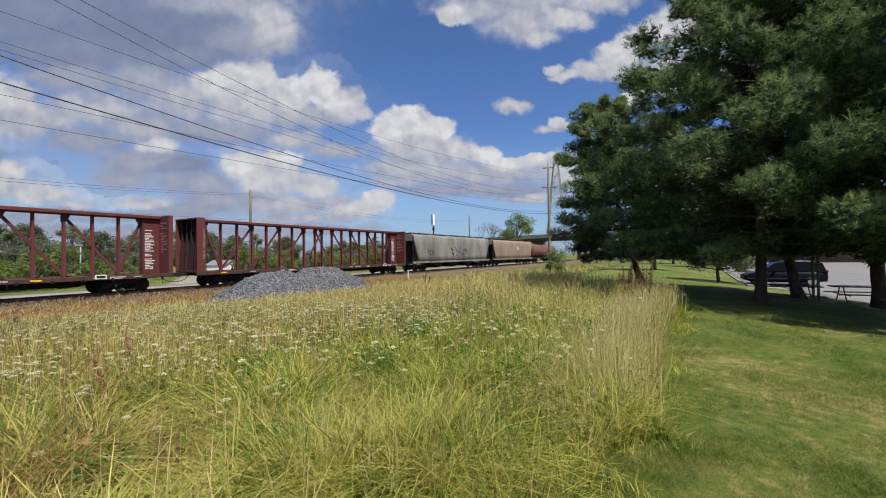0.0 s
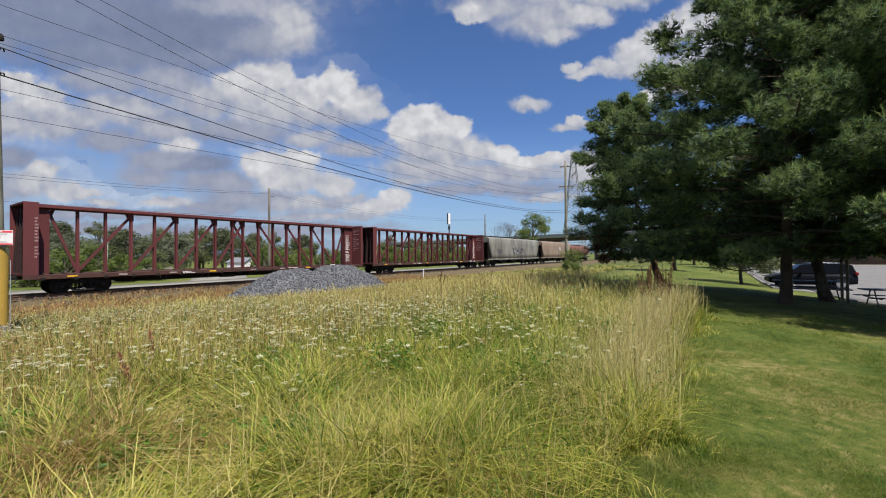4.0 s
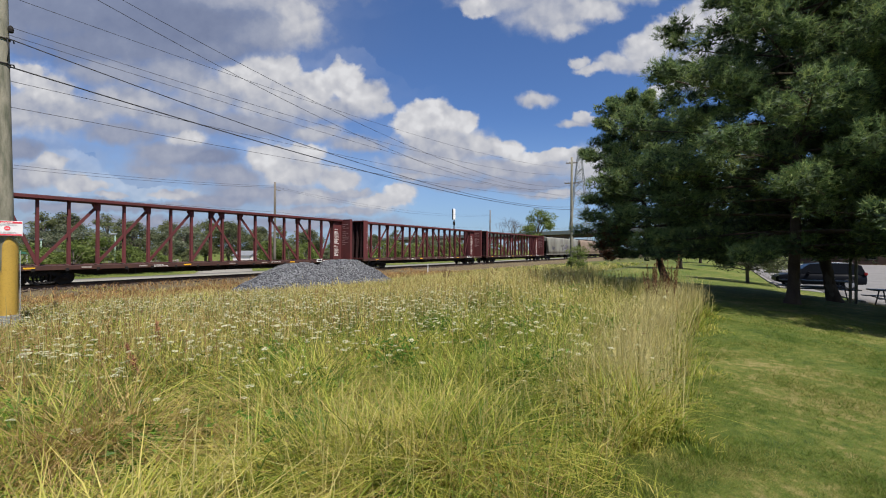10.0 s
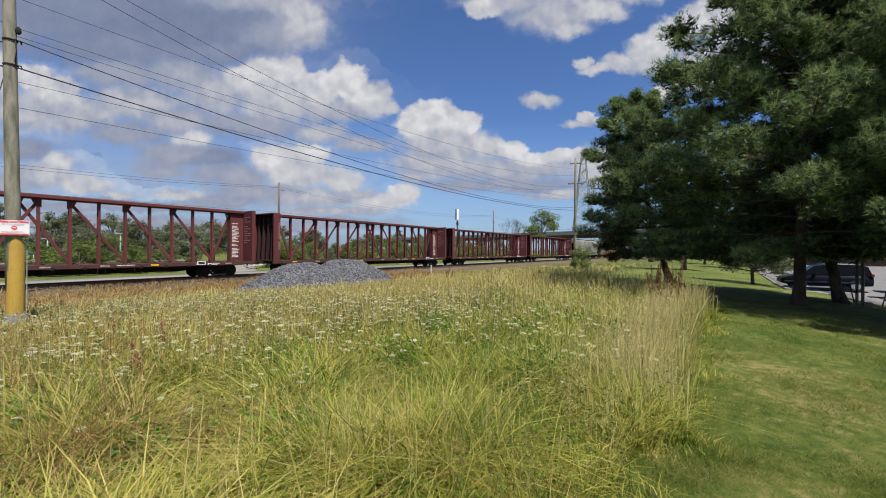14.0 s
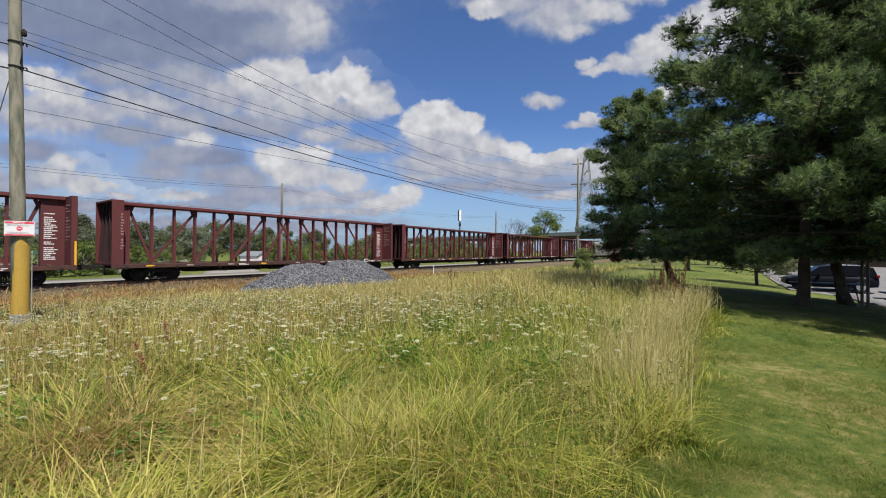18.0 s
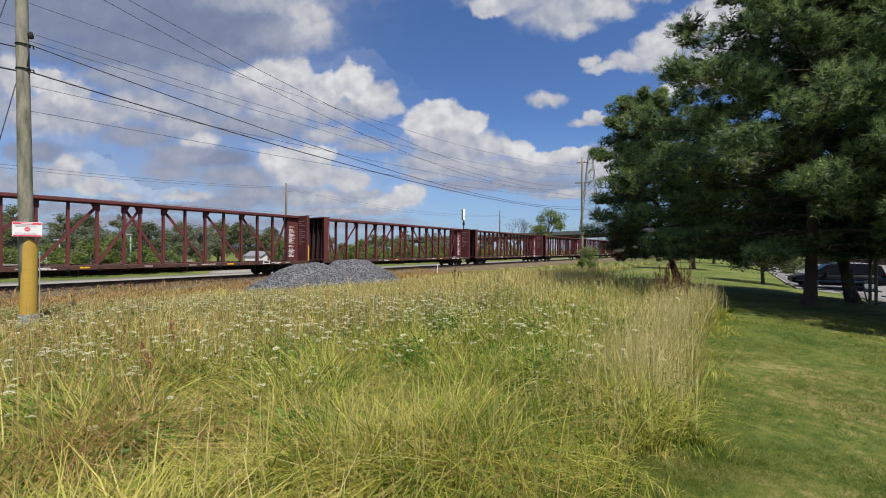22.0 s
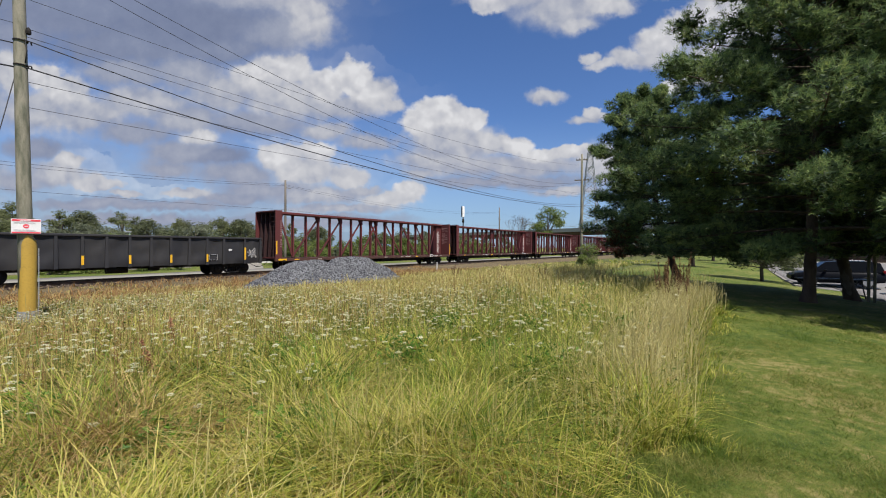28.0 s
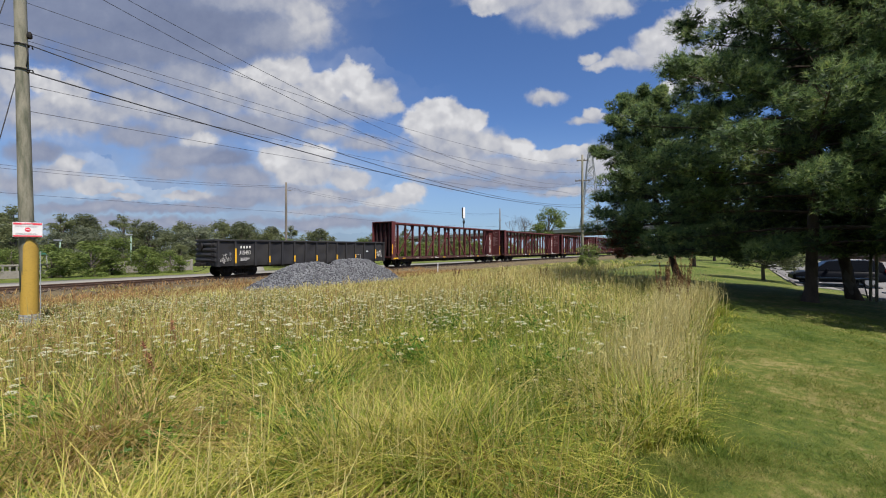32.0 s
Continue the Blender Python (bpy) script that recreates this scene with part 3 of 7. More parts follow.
def ribbon(name, mat, x0, x1, y0, y1, lift, label, nx=60, ny=4, skew=0.0, thick=0.12):
    """A paved sheet with thickness that follows the land."""
    m = Mesh()
    xs, ys = np.linspace(x0, x1, nx + 1), np.linspace(y0, y1, ny + 1)
    n = 0
    for iy, y in enumerate(ys):
        for x in xs:
            xx = x + skew * (y - y0)
            m.v.append((xx, y, float(land(xx, y)) + lift))
    w = nx + 1
    for iy in range(ny):
        for ix in range(nx):
            a = iy * w + ix
            m.f.append((a, a + 1, a + 1 + w, a + w))
            m.s.append(True)
    rim = [ix for ix in range(w)] + [iy * w + nx for iy in range(1, ny + 1)] + [ny * w + ix for ix in range(nx - 1, -1, -1)] + [iy * w for iy in range(ny - 1, 0, -1)]
    base = len(m.v)
    m.v.extend((m.v[i][0], m.v[i][1], m.v[i][2] - thick) for i in rim)
    for a in range(len(rim)):
        b = (a + 1) % len(rim)
        m.f.append((rim[b], rim[a], base + a, base + b))
        m.s.append(False)
    return tagged(part(name, m, mat), label, "road", kind="structure")


ribbon("road_beyond_track", "road", -120, 130, 36.3, 40.6, 0.02, "narrow pale road beyond the railway track", 60, 2)
ribbon("driveway", "road", 18.2, 24.0, 40.7, 57.0, 0.025, "pale concrete driveway leading off the narrow road", 6, 14, 0.56)
ribbon("parking_lot", "asphalt", 25.0, 110, -60, -5.2, 0.02, "sunlit pale asphalt parking lot", 50, 30)
ribbon("parking_lane", "asphalt", 33.0, 84, -5.15, -3.2, 0.02, "strip of parking asphalt along the lawn", 30, 3)


# ---- railway track ----
def build_track():
    track = tagged(new("railway_track"), "railway track with rusty rails on dark wooden sleepers", "track", kind="structure")
    prof = [(-0.068, -0.172), (0.068, -0.172), (0.068, -0.160), (0.012, -0.145), (0.010, -0.045), (0.036, -0.035), (0.036, -0.003), (0.030, 0.0), (-0.030, 0.0), (-0.036, -0.003),
            (-0.036, -0.035), (-0.010, -0.045), (-0.012, -0.145), (-0.068, -0.160)]
    for y in (TRACK_Y - 0.7525, TRACK_Y + 0.7525):
        m = Mesh()
        n = len(prof)
        for x in (-90.0, 170.0):
            m.v.extend((x, y + a, b) for a, b in prof)
        for i in range(n):
            j = (i + 1) % n
            m.f.append((i, j, n + j, n + i))
            m.s.append(False)
        part("rail", m, "rail", track)
    return track


TRACK_Y = 29.55
track = build_track()


def build_ballast():
    """Loose stones round the sleepers."""
    rng = np.random.default_rng(5)
    n = 11000
    x = rng.uniform(-30, 110, n)
    x = np.where(rng.random(n) < 0.6, rng.uniform(-8, 45, n), x)
    y = TRACK_Y + rng.uniform(-2.2, 2.4, n)
    z = land(x, y) + rng.uniform(-0.01, 0.03, n)
    return stones("ballast", "ballast", x, y, z, rng.uniform(0.035, 0.075, n), rng)


def stones(name, mat, x, y, z, r, rng):
    """Many angular stones in one mesh (octahedra with shaken corners)."""
    n = len(x)
    base = np.array([(1, 0, 0), (0, 1, 0), (-1, 0, 0), (0, -1, 0), (0, 0, 1), (0, 0, -1)], float)
    v = base[None] * r[:, None, None] * rng.uniform(0.6, 1.35, (n, 6, 3))
    v += rng.uniform(-0.35, 0.35, (n, 6, 3)) * r[:, None, None]
    a = rng.uniform(0, 6.28, n)
    c, s = np.cos(a)[:, None], np.sin(a)[:, None]
    v = np.stack([v[..., 0] * c - v[..., 1] * s, v[..., 0] * s + v[..., 1] * c, v[..., 2] * 0.8], -1)
    v += np.stack([x, y, z], -1)[:, None]
    tri = np.array([(0, 1, 4), (1, 2, 4), (2, 3, 4), (3, 0, 4), (1, 0, 5), (2, 1, 5), (3, 2, 5), (0, 3, 5)])
    q = (np.arange(n)[:, None, None] * 6 + tri[None]).reshape(-1, 3)
    return new(name, indexed(name, mat, v.reshape(-1, 3), q))


tagged(build_ballast(), "rusty brown track ballast", "ballast", kind="stuff")

PILE_AT = (15.9, 19.6)


def pile_height(x, y):
    """Merged humps of tipped stone with rounded tops."""
    x, y = np.asarray(x, float), np.asarray(y, float)
    h = np.full(np.broadcast(x, y).shape, -1.0)
    for cx, cy, top, rx, ry, cap in ((14.35, 19.7, 1.80, 3.55, 2.7, 1.30), (17.35, 19.5, 1.95, 3.55, 2.8, 1.48), (15.9, 19.8, 1.35, 3.2, 2.4, 1.12)):
        d = np.sqrt(((x - cx) / rx) ** 2 + ((y - cy) / ry) ** 2)
        c = top * (1.0 - d)
        h = np.maximum(h, np.where(c > cap - 0.3, cap - 0.3 * np.exp(-np.clip(c - cap + 0.3, 0, 9) / 0.3), c))
    return h + 0.05 * np.sin(x * 3.1 + y) + 0.04 * np.sin(y * 4.3 - x * 1.7)


def build_pile():
    rng = np.random.default_rng(8)
    pile = tagged(new("gravel_pile"), "heap of blue-grey crushed stone beside the railway track", "gravel pile")
    xs, ys = np.linspace(10.2, 21.6, 76), np.linspace(16.3, 23.0, 46)
    gx, gy = np.meshgrid(xs, ys)
    z = land(gx, gy) + np.maximum(pile_height(gx, gy), -0.12)
    v = np.stack([gx, gy, z], -1).reshape(-1, 3)
    w = len(xs)
    i = (np.arange(len(ys) - 1)[:, None] * w + np.arange(w - 1)[None]).ravel()
    q = np.stack([i, i + 1, i + 1 + w, i + w], 1)
    keep = (pile_height(gx, gy) > -0.1).ravel()
    q = q[keep[q].any(1)]
    core = new("mound", indexed("mound", "pile", v, q))
    core.parent = pile
    n = 20000
    x, y = rng.uniform(10.2, 21.6, n), rng.uniform(16.3, 23.0, n)
    h = pile_height(x, y)
    ok = h > -0.05 * rng.random(n)
    x, y, h = x[ok], y[ok], h[ok]
    st = stones("gravel", "pile", x, y, land(x, y) + np.maximum(h, 0) + 0.005, rng.uniform(0.028, 0.075, len(x)), rng)
    st.parent = pile
    tagged(st, kind="stuff")


build_pile()

# ---- the train ----
WHEEL_R = 0.42


def running(t):
    """Metres that the last centre-beam car's leading end has reached at t seconds."""
    return -60.5887 + 3.79972 * t - 0.000174 * t * t - 0.00022993 * t ** 3


MOVING, WHEELSETS = [], []


def mirror(pts):
    return [(-x, z) for x, z in reversed(pts)]


def wheelset_mesh():
    m = Mesh()
    for s in (-1, 1):
        m.turned([(s * 0.815, 0.20), (s * 0.805, 0.30), (s * 0.815, 0.37), (s * 0.822, 0.415), (s * 0.73, 0.425), (s * 0.705, 0.455), (s * 0.68, 0.45), (s * 0.69, 0.36), (s * 0.715, 0.30), (s * 0.70, 0.16)][::s], "y", n=24)
    m.turned([(-1.02, 0.07), (-0.8, 0.085), (0.8, 0.085), (1.02, 0.07)], "y", n=12)
    for s in (-1, 1):
        m.turned([(s * 1.02, 0.10), (s * 1.12, 0.10), (s * 1.14, 0.07)][::s], "y", n=12)
        for a in range(3):
            t = a * 2.094
            m.box((-0.025, s * 1.13 - 0.015, 0.04), (0.025, s * 1.13 + 0.03, 0.085), Matrix.Rotation(t, 4, "Y"))
    return m.data("wheelset", M["iron"])


WHEEL_MESH = wheelset_mesh()


def side_frame():
    """Cast truck side: arched top chord, springs' window, journal boxes."""
    m = Mesh()
    top = [(-1.12, 0.30), (-1.16, 0.46), (-1.05, 0.60), (-0.72, 0.62), (-0.42, 0.76), (0.42, 0.76), (0.72, 0.62), (1.05, 0.60), (1.16, 0.46), (1.12, 0.30), (0.92, 0.36), (0.74, 0.36), (0.66, 0.46), (0.40, 0.52),
           (0.30, 0.58), (-0.30, 0.58), (-0.40, 0.52), (-0.66, 0.46), (-0.74, 0.36), (-0.92, 0.36)]
    for y in (-0.06,):
        m.prism(top, y, y + 0.12)
        m.prism([(-0.70, 0.50), (-0.60, 0.50), (-0.34, 0.20), (0.34, 0.20), (0.60, 0.50), (0.70, 0.50), (0.44, 0.12), (-0.44, 0.12)], y, y + 0.12)
        for x in (-0.34, 0.28):
            m.box((x, y, 0.2), (x + 0.07, y + 0.12, 0.6))
    return m


SIDE_FRAME = side_frame().data("side_frame", M["iron"])


def springs_mesh():
    m = Mesh()
    for y in (0.0,):
        for x in (-0.17, 0.0, 0.17):
            for i in range(5):
                m.turned([(0.21 + i * 0.065, 0.055), (0.235 + i * 0.065, 0.07), (0.255 + i * 0.065, 0.055)], "z", (x, y, 0), 8)
    return m.data("spring", M["iron"])


SPRINGS = springs_mesh()


def bolster_mesh():
    m = Mesh()
    m.box((-0.2, -1.1, 0.50), (0.2, 1.1, 0.72), chamfer=0.03)
    m.turned([(0.70, 0.2), (0.80, 0.2)], "z", n=16)
    for x in (-0.55, 0.55):
        m.box((x - 0.06, -0.75, 0.36), (x + 0.06, 0.75, 0.48), chamfer=0.02)
        for y in (-0.76, 0.76):
            m.box((x * 0.86 - 0.05, y - 0.06, 0.22), (x * 0.86 + 0.05, y + 0.06, 0.58), chamfer=0.01)
    return m.data("bolster", M["iron"])


BOLSTER = bolster_mesh()


def add_trucks(car, half, base=0.89):
    for x in (-half, half):
        truck = part("truck", BOLSTER, "", car, "black cast-steel railway truck", pose(x, 0, 0))
        for y in (-0.98, 0.98):
            part("side_frame", SIDE_FRAME, "", truck, at=pose(0, y, 0))
            part("spring_nest", SPRINGS, "", truck, at=pose(0, y, 0))
        for w in (-base, base):
            ws = part("wheelset", WHEEL_MESH, "", truck, at=pose(w, 0, WHEEL_R))


def coupler_mesh():
    m = Mesh()
    m.box((-0.55, -0.09, 0.78), (0.30, 0.09, 0.96), chamfer=0.03)
    m.prism([(0.25, 0.72), (0.42, 0.72), (0.58, 0.78), (0.58, 0.96), (0.42, 1.02), (0.25, 1.02)], -0.14, 0.02)
    m.prism([(0.40, 0.74), (0.66, 0.76), (0.66, 0.98), (0.40, 1.0)], 0.03, 0.16)
    m.tube([(-0.1, 0.3, 0.80), (0.15, 0.34, 0.55), (0.45, 0.2, 0.42), (0.72, 0.05, 0.40)], 0.022, 6)
    m.tube([(-0.05, -0.25, 0.98), (-0.05, -1.2, 0.98), (0.02, -1.32, 0.80)], 0.016, 6)
    return m.data("coupler", M["iron"])


COUPLER = coupler_mesh()


def add_couplers(car, half):
    part("coupler", COUPLER, "", car, "", pose(half, 0, 0))
    part("coupler", COUPLER, "", car, "", pose(-half, 0, 0, 0, 0, 180))


def bars(w, h, rows, seed, gap=0.45, lo=0.5):
    """Writing too small to read, as rows of little bars on the plane x, z facing -y."""
    rng = random.Random(seed)
    m = Mesh()
    pitch = h / rows
    for r in range(rows):
        if rng.random() < 0.08:
            continue
        x, end = 0.0, w * rng.uniform(lo, 1.0)
        z = h - (r + 1) * pitch
        while x < end:
            b = min(rng.uniform(0.08, 0.30) * w, end - x)
            m.box((x, -0.004, z), (x + b, 0.0, z + pitch * (1 - gap)))
            x += b + 0.03 * w
    return m


def flat_text(body, size, name, mat, parent, at):
    cu = bpy.data.curves.new(name, "FONT")
    cu.body, cu.size, cu.extrude = body, size, 0.002
    ob = new(name, cu)
    me = bpy.data.meshes.new_from_object(ob)
    bpy.data.objects.remove(ob)
    me.materials.clear()
    me.materials.append(M[mat])
    return part(name, me, "", parent, "", at @ pose(0, 0, 0, 90, 0, 0))


HALF = 11.545
POSTS = [0.4, 1.65, 2.9, 4.15, 5.4, 6.65, 7.9, 9.15]


def bulkhead(car, s):
    """End bulkhead: side plates, sheet, ribs outside, rungs; s is the end (+1 or -1)."""
    m = Mesh()
    # the leading end has a narrow edge, so that its inner sheet shows
    inner = 11.29 if s > 0 else 10.98
    x0, x1 = sorted((s * inner, s * HALF))
    m.box((s * (inner + 0.03) - 0.025, -1.344, 1.101), (s * (inner + 0.03) + 0.025, 1.344, 4.599))
    for y in (-1.405, 1.345):
        m.box((x0, y, 1.0), (x1, y + 0.06, 4.685), chamfer=0.012)
    m.box((x0, -1.344, 4.60), (x1, 1.344, 4.68))
    m.box((x0, -1.344, 1.0), (x1, 1.344, 1.1))
    bh = part("bulkhead", m, "oxide", car, "dark red steel end bulkhead")
    # ribs and rungs take the red with the recess shade painted in
    r = Mesh()
    for y in (-0.92, -0.31, 0.31, 0.92):
        a, b = sorted((s * (inner + 0.06), s * 11.50))
        r.prism([(a, 1.1), (b, 1.1), (b if s > 0 else b, 1.4), ((a + b) / 2 + s * 0.05, 4.5), (a, 4.58)] if s > 0 else [(a, 1.1), (b, 1.1), (b, 4.58), ((a + b) / 2 + s * 0.05, 4.5), (a, 1.4)], y - 0.05, y + 0.05)
    for z in (1.9, 2.8, 3.7):
        a, b = sorted((s * (inner + 0.06), s * (inner + 0.17)))
        r.box((a, -1.34, z), (b, 1.34, z + 0.1))
    part("rib", r, "oxide_shaded", bh)
    for i in range(9):
        z = 1.15 + i * 0.38
        lad = Mesh()
        lad.tube([(s * 11.53, -1.28, z), (s * 11.60, -1.26, z), (s * 11.60, -0.86, z), (s * 11.53, -0.84, z)], 0.012, 5)
        part("rung", lad, "oxide_shaded", bh)
    return bh


def centerbeam_car():
    car = tagged(new("centerbeam_flat_car"), "empty dark red steel centre-beam lumber car with open truss", "railcar", "freight cars of the train")
    m = Mesh()
    for y in (-1.40, 1.24):
        m = Mesh()
        m.box((-11.54, y, 0.80), (11.54, y + 0.16, 1.03), chamfer=0.012)
        part("side_sill", m, "deck", car)
    m = Mesh()
    m.box((-11.5, -1.24, 0.93), (11.5, 1.24, 0.985))
    for i in range(18):
        x = -10.6 + i * 1.247
        m.box((x - 0.06, -1.235, 0.76), (x + 0.06, 1.235, 0.925))
        m.bar((x, -1.2, 0.99), (x, -0.2, 1.06), 0.12, 0.05)
    part("deck", m, "deck", car, "rusty steel deck")
    m = Mesh()
    m.prism([(-10.9, 0.98), (10.9, 0.98), (10.9, 0.72), (8.0, 0.62), (7.2, 0.44), (-7.2, 0.44), (-8.0, 0.62), (-10.9, 0.72)], -0.2, 0.2)
    part("center_sill", m, "iron", car)
    m = Mesh()
    m.box((-10.97, -0.40, 4.50), (11.28, 0.40, 4.685), chamfer=0.02)
    m.box((-10.97, -0.20, 4.455), (11.28, 0.20, 4.497))
    part("top_chord", m, "oxide", car)
    post = Mesh()
    post.prism([(-0.07, 1.0), (0.07, 1.0), (0.055, 4.46), (-0.055, 4.46)], -0.12, -0.09)
    post.prism([(-0.07, 1.0), (0.07, 1.0), (0.055, 4.46), (-0.055, 4.46)], 0.09, 0.12)
    post.box((-0.015, -0.09, 1.0), (0.015, 0.09, 4.46))
    post_mesh = post.data("post", M["oxide"])
    for s in (-1, 1):
        for x in POSTS:
            part("post", post_mesh, "", car, "", pose(s * x, 0, 0))
        runs = [(1.65, 4.36, 4.15, 1.1), (4.15, 4.36, 6.65, 1.1), (6.65, 4.36, 9.15, 1.1), (10.35, 4.36, 9.15, 1.1), (-0.4, 4.36, 1.65, 1.1)]
        for i, (xa, za, xb, zb) in enumerate(runs):
            dd = Mesh()
            y = 0.035 * s if i == 4 else 0.0
            dd.bar((s * xa, y, za), (s * xb, y, zb), 0.06, 0.15)
            part("diagonal_brace", dd, "oxide", car)
            for yy in (-0.13, 0.11):
                g = Mesh()
                w = 0.26 if xb > xa else -0.26
                g.prism([(s * (xa - 0.1), 4.46), (s * (xa + w), 4.46), (s * (xa + w * 0.7), 4.28), (s * (xa + w * 0.2), 4.05), (s * (xa - 0.1), 4.05)] if s * w > 0 else
                        [(s * (xa - 0.1), 4.05), (s * (xa + w * 0.2), 4.05), (s * (xa + w * 0.7), 4.28), (s * (xa + w), 4.46), (s * (xa - 0.1), 4.46)], yy, yy + 0.02)
                part("gusset", g, "oxide", car)
        pn = Mesh()
        a, b = sorted((s * 10.36, s * (11.285 if s > 0 else 10.975)))
        pn.box((a, -0.2, 1.0), (b, -0.15, 4.46))
        pn.box((a, 0.15, 1.0), (b, 0.2, 4.46))
        pn.box((s * 10.40 - 0.06, -0.22, 1.0), (s * 10.40 + 0.06, 0.22, 4.46))
        part("end_panel", pn, "oxide", car)
        bh = bulkhead(car, s)
        if s > 0:
            part("stencil", bars(0.60, 2.5, 25, 3), "white_mark", car, "white stencilled text", pose(10.42, -0.205, 1.32))
            part("stencil", bars(0.85, 2.0, 12, 5, 0.62, 0.4), "pink_mark", bh, "", pose(11.284, -0.38, 2.35, 0, 0, -90))
        else:
            part("stencil", bars(0.16, 2.1, 13, 9, 0.5, 0.5), "pink_mark", bh, "", pose(-11.14, -1.41, 1.9))
    # fastening winches and reflectors along the side sill
    rng = random.Random(4)
    for i in range(18):
        x = -10.9 + i * 1.28
        w = Mesh()
        w.box((x, -1.44, 0.72), (x + 0.14, -1.405, 0.9), chamfer=0.01)
        w.tube([(x + 0.07, -1.46, 0.80), (x + 0.07, -1.36, 0.80)], 0.05, 8)
        part("winch", w, "iron", car)
    for i, x in enumerate((-9.9, -7.7, -5.1, -2.7, 0.2, 2.6, 5.0, 7.5, 9.4)):
        r = Mesh()
        r.box((x, -1.415, 0.88), (x + 0.42, -1.402, 0.96))
        part("reflector", r, "yellow" if i % 3 == 0 else "dull_mark", car)
        if i in (2, 5, 7):
            part("stencil", bars(0.9, 0.14, 2, 20 + i), "white_mark", car, "", pose(x + 0.75, -1.405, 0.85))
    for x in (-11.3, -5.6, -3.1, 2.5, 4.2, 10.95):
        st = Mesh()
        st.tube([(x, -1.38, 0.85), (x, -1.38, 0.47), (x + 0.35, -1.38, 0.47), (x + 0.35, -1.38, 0.85)], 0.015, 5)
        part("step", st, "iron", car)
    box = Mesh()
    box.box((8.0 - 0.42, -1.43, 0.86), (8.0 + 0.1, -1.41, 1.1))
    board = part("routing_board", box, "white_mark", car, "small white framed board")
    inset = Mesh()
    inset.box((7.64, -1.436, 0.91), (8.04, -1.431, 1.05))
    part("board_text", inset, "iron", board)
    tank = Mesh()
    tank.tube([(-1.6, -0.6, 0.62), (-0.6, -0.6, 0.62)], 0.2, 14)
    part("air_tank", tank, "iron", car)
    valve = Mesh()
    valve.box((0.4, -0.8, 0.5), (0.9, -0.4, 0.85), chamfer=0.03)
    part("brake_valve", valve, "iron", car)
    add_trucks(car, 9.15)
    add_couplers(car, HALF + 0.1)
    return car


PITCH = 24.54
first = centerbeam_car()
MOVING.append((first, -HALF))
for n in range(1, 5):
    MOVING.append((copy_thing(first, pose(0, 0, 0)), n * PITCH - HALF))


def last_marks(car):
    """Yellow strips that only some cars carry."""
    m = Mesh()
    m.box((-11.50, -1.418, 1.35), (-11.40, -1.406, 2.35))
    part("reflector", m, "yellow", car, "tall yellow reflector strip")
    m = Mesh()
    m.box((-11.3, -1.418, 0.85), (-10.6, -1.403, 0.99))
    part("reflector", m, "yellow", car)
    m = Mesh()
    m.box((11.42, -1.418, 1.05), (11.51, -1.406, 2.3))
    part("reflector", m, "yellow", car)


last_marks(first)
tagged(first, "last empty dark red centre-beam lumber car with yellow strips")


def scribble(seed, w, h, strokes, r, mat, parent, at):
    """A sprayed tag, as bent strokes on a side."""
    rng = random.Random(seed)
    m = Mesh()
    for i in range(strokes):
        x = w * (i + 0.3) / strokes
        pts = [(x + rng.uniform(-0.25, 0.25) * w * 0.5, -0.006 - 0.0004 * i, rng.uniform(0, h)) for _ in range(4)]
        n = []
        for a in range(13):
            t = a / 12 * 3
            i0 = min(int(t), 2)
            f = t - i0
            p, q = Vector(pts[i0]), Vector(pts[i0 + 1])
            c = p.lerp(q, f * f * (3 - 2 * f))
            n.append(c + Vector((0.05 * math.sin(a * 1.3 + i), 0, 0.05 * math.cos(a * 1.7 + i))))
        for p, q in zip(n, n[1:]):
            m.bar(p, q, 0.006, r, (0, 1, 0))
    return part("sprayed_tag", m, mat, parent, "sprayed scribble", at)


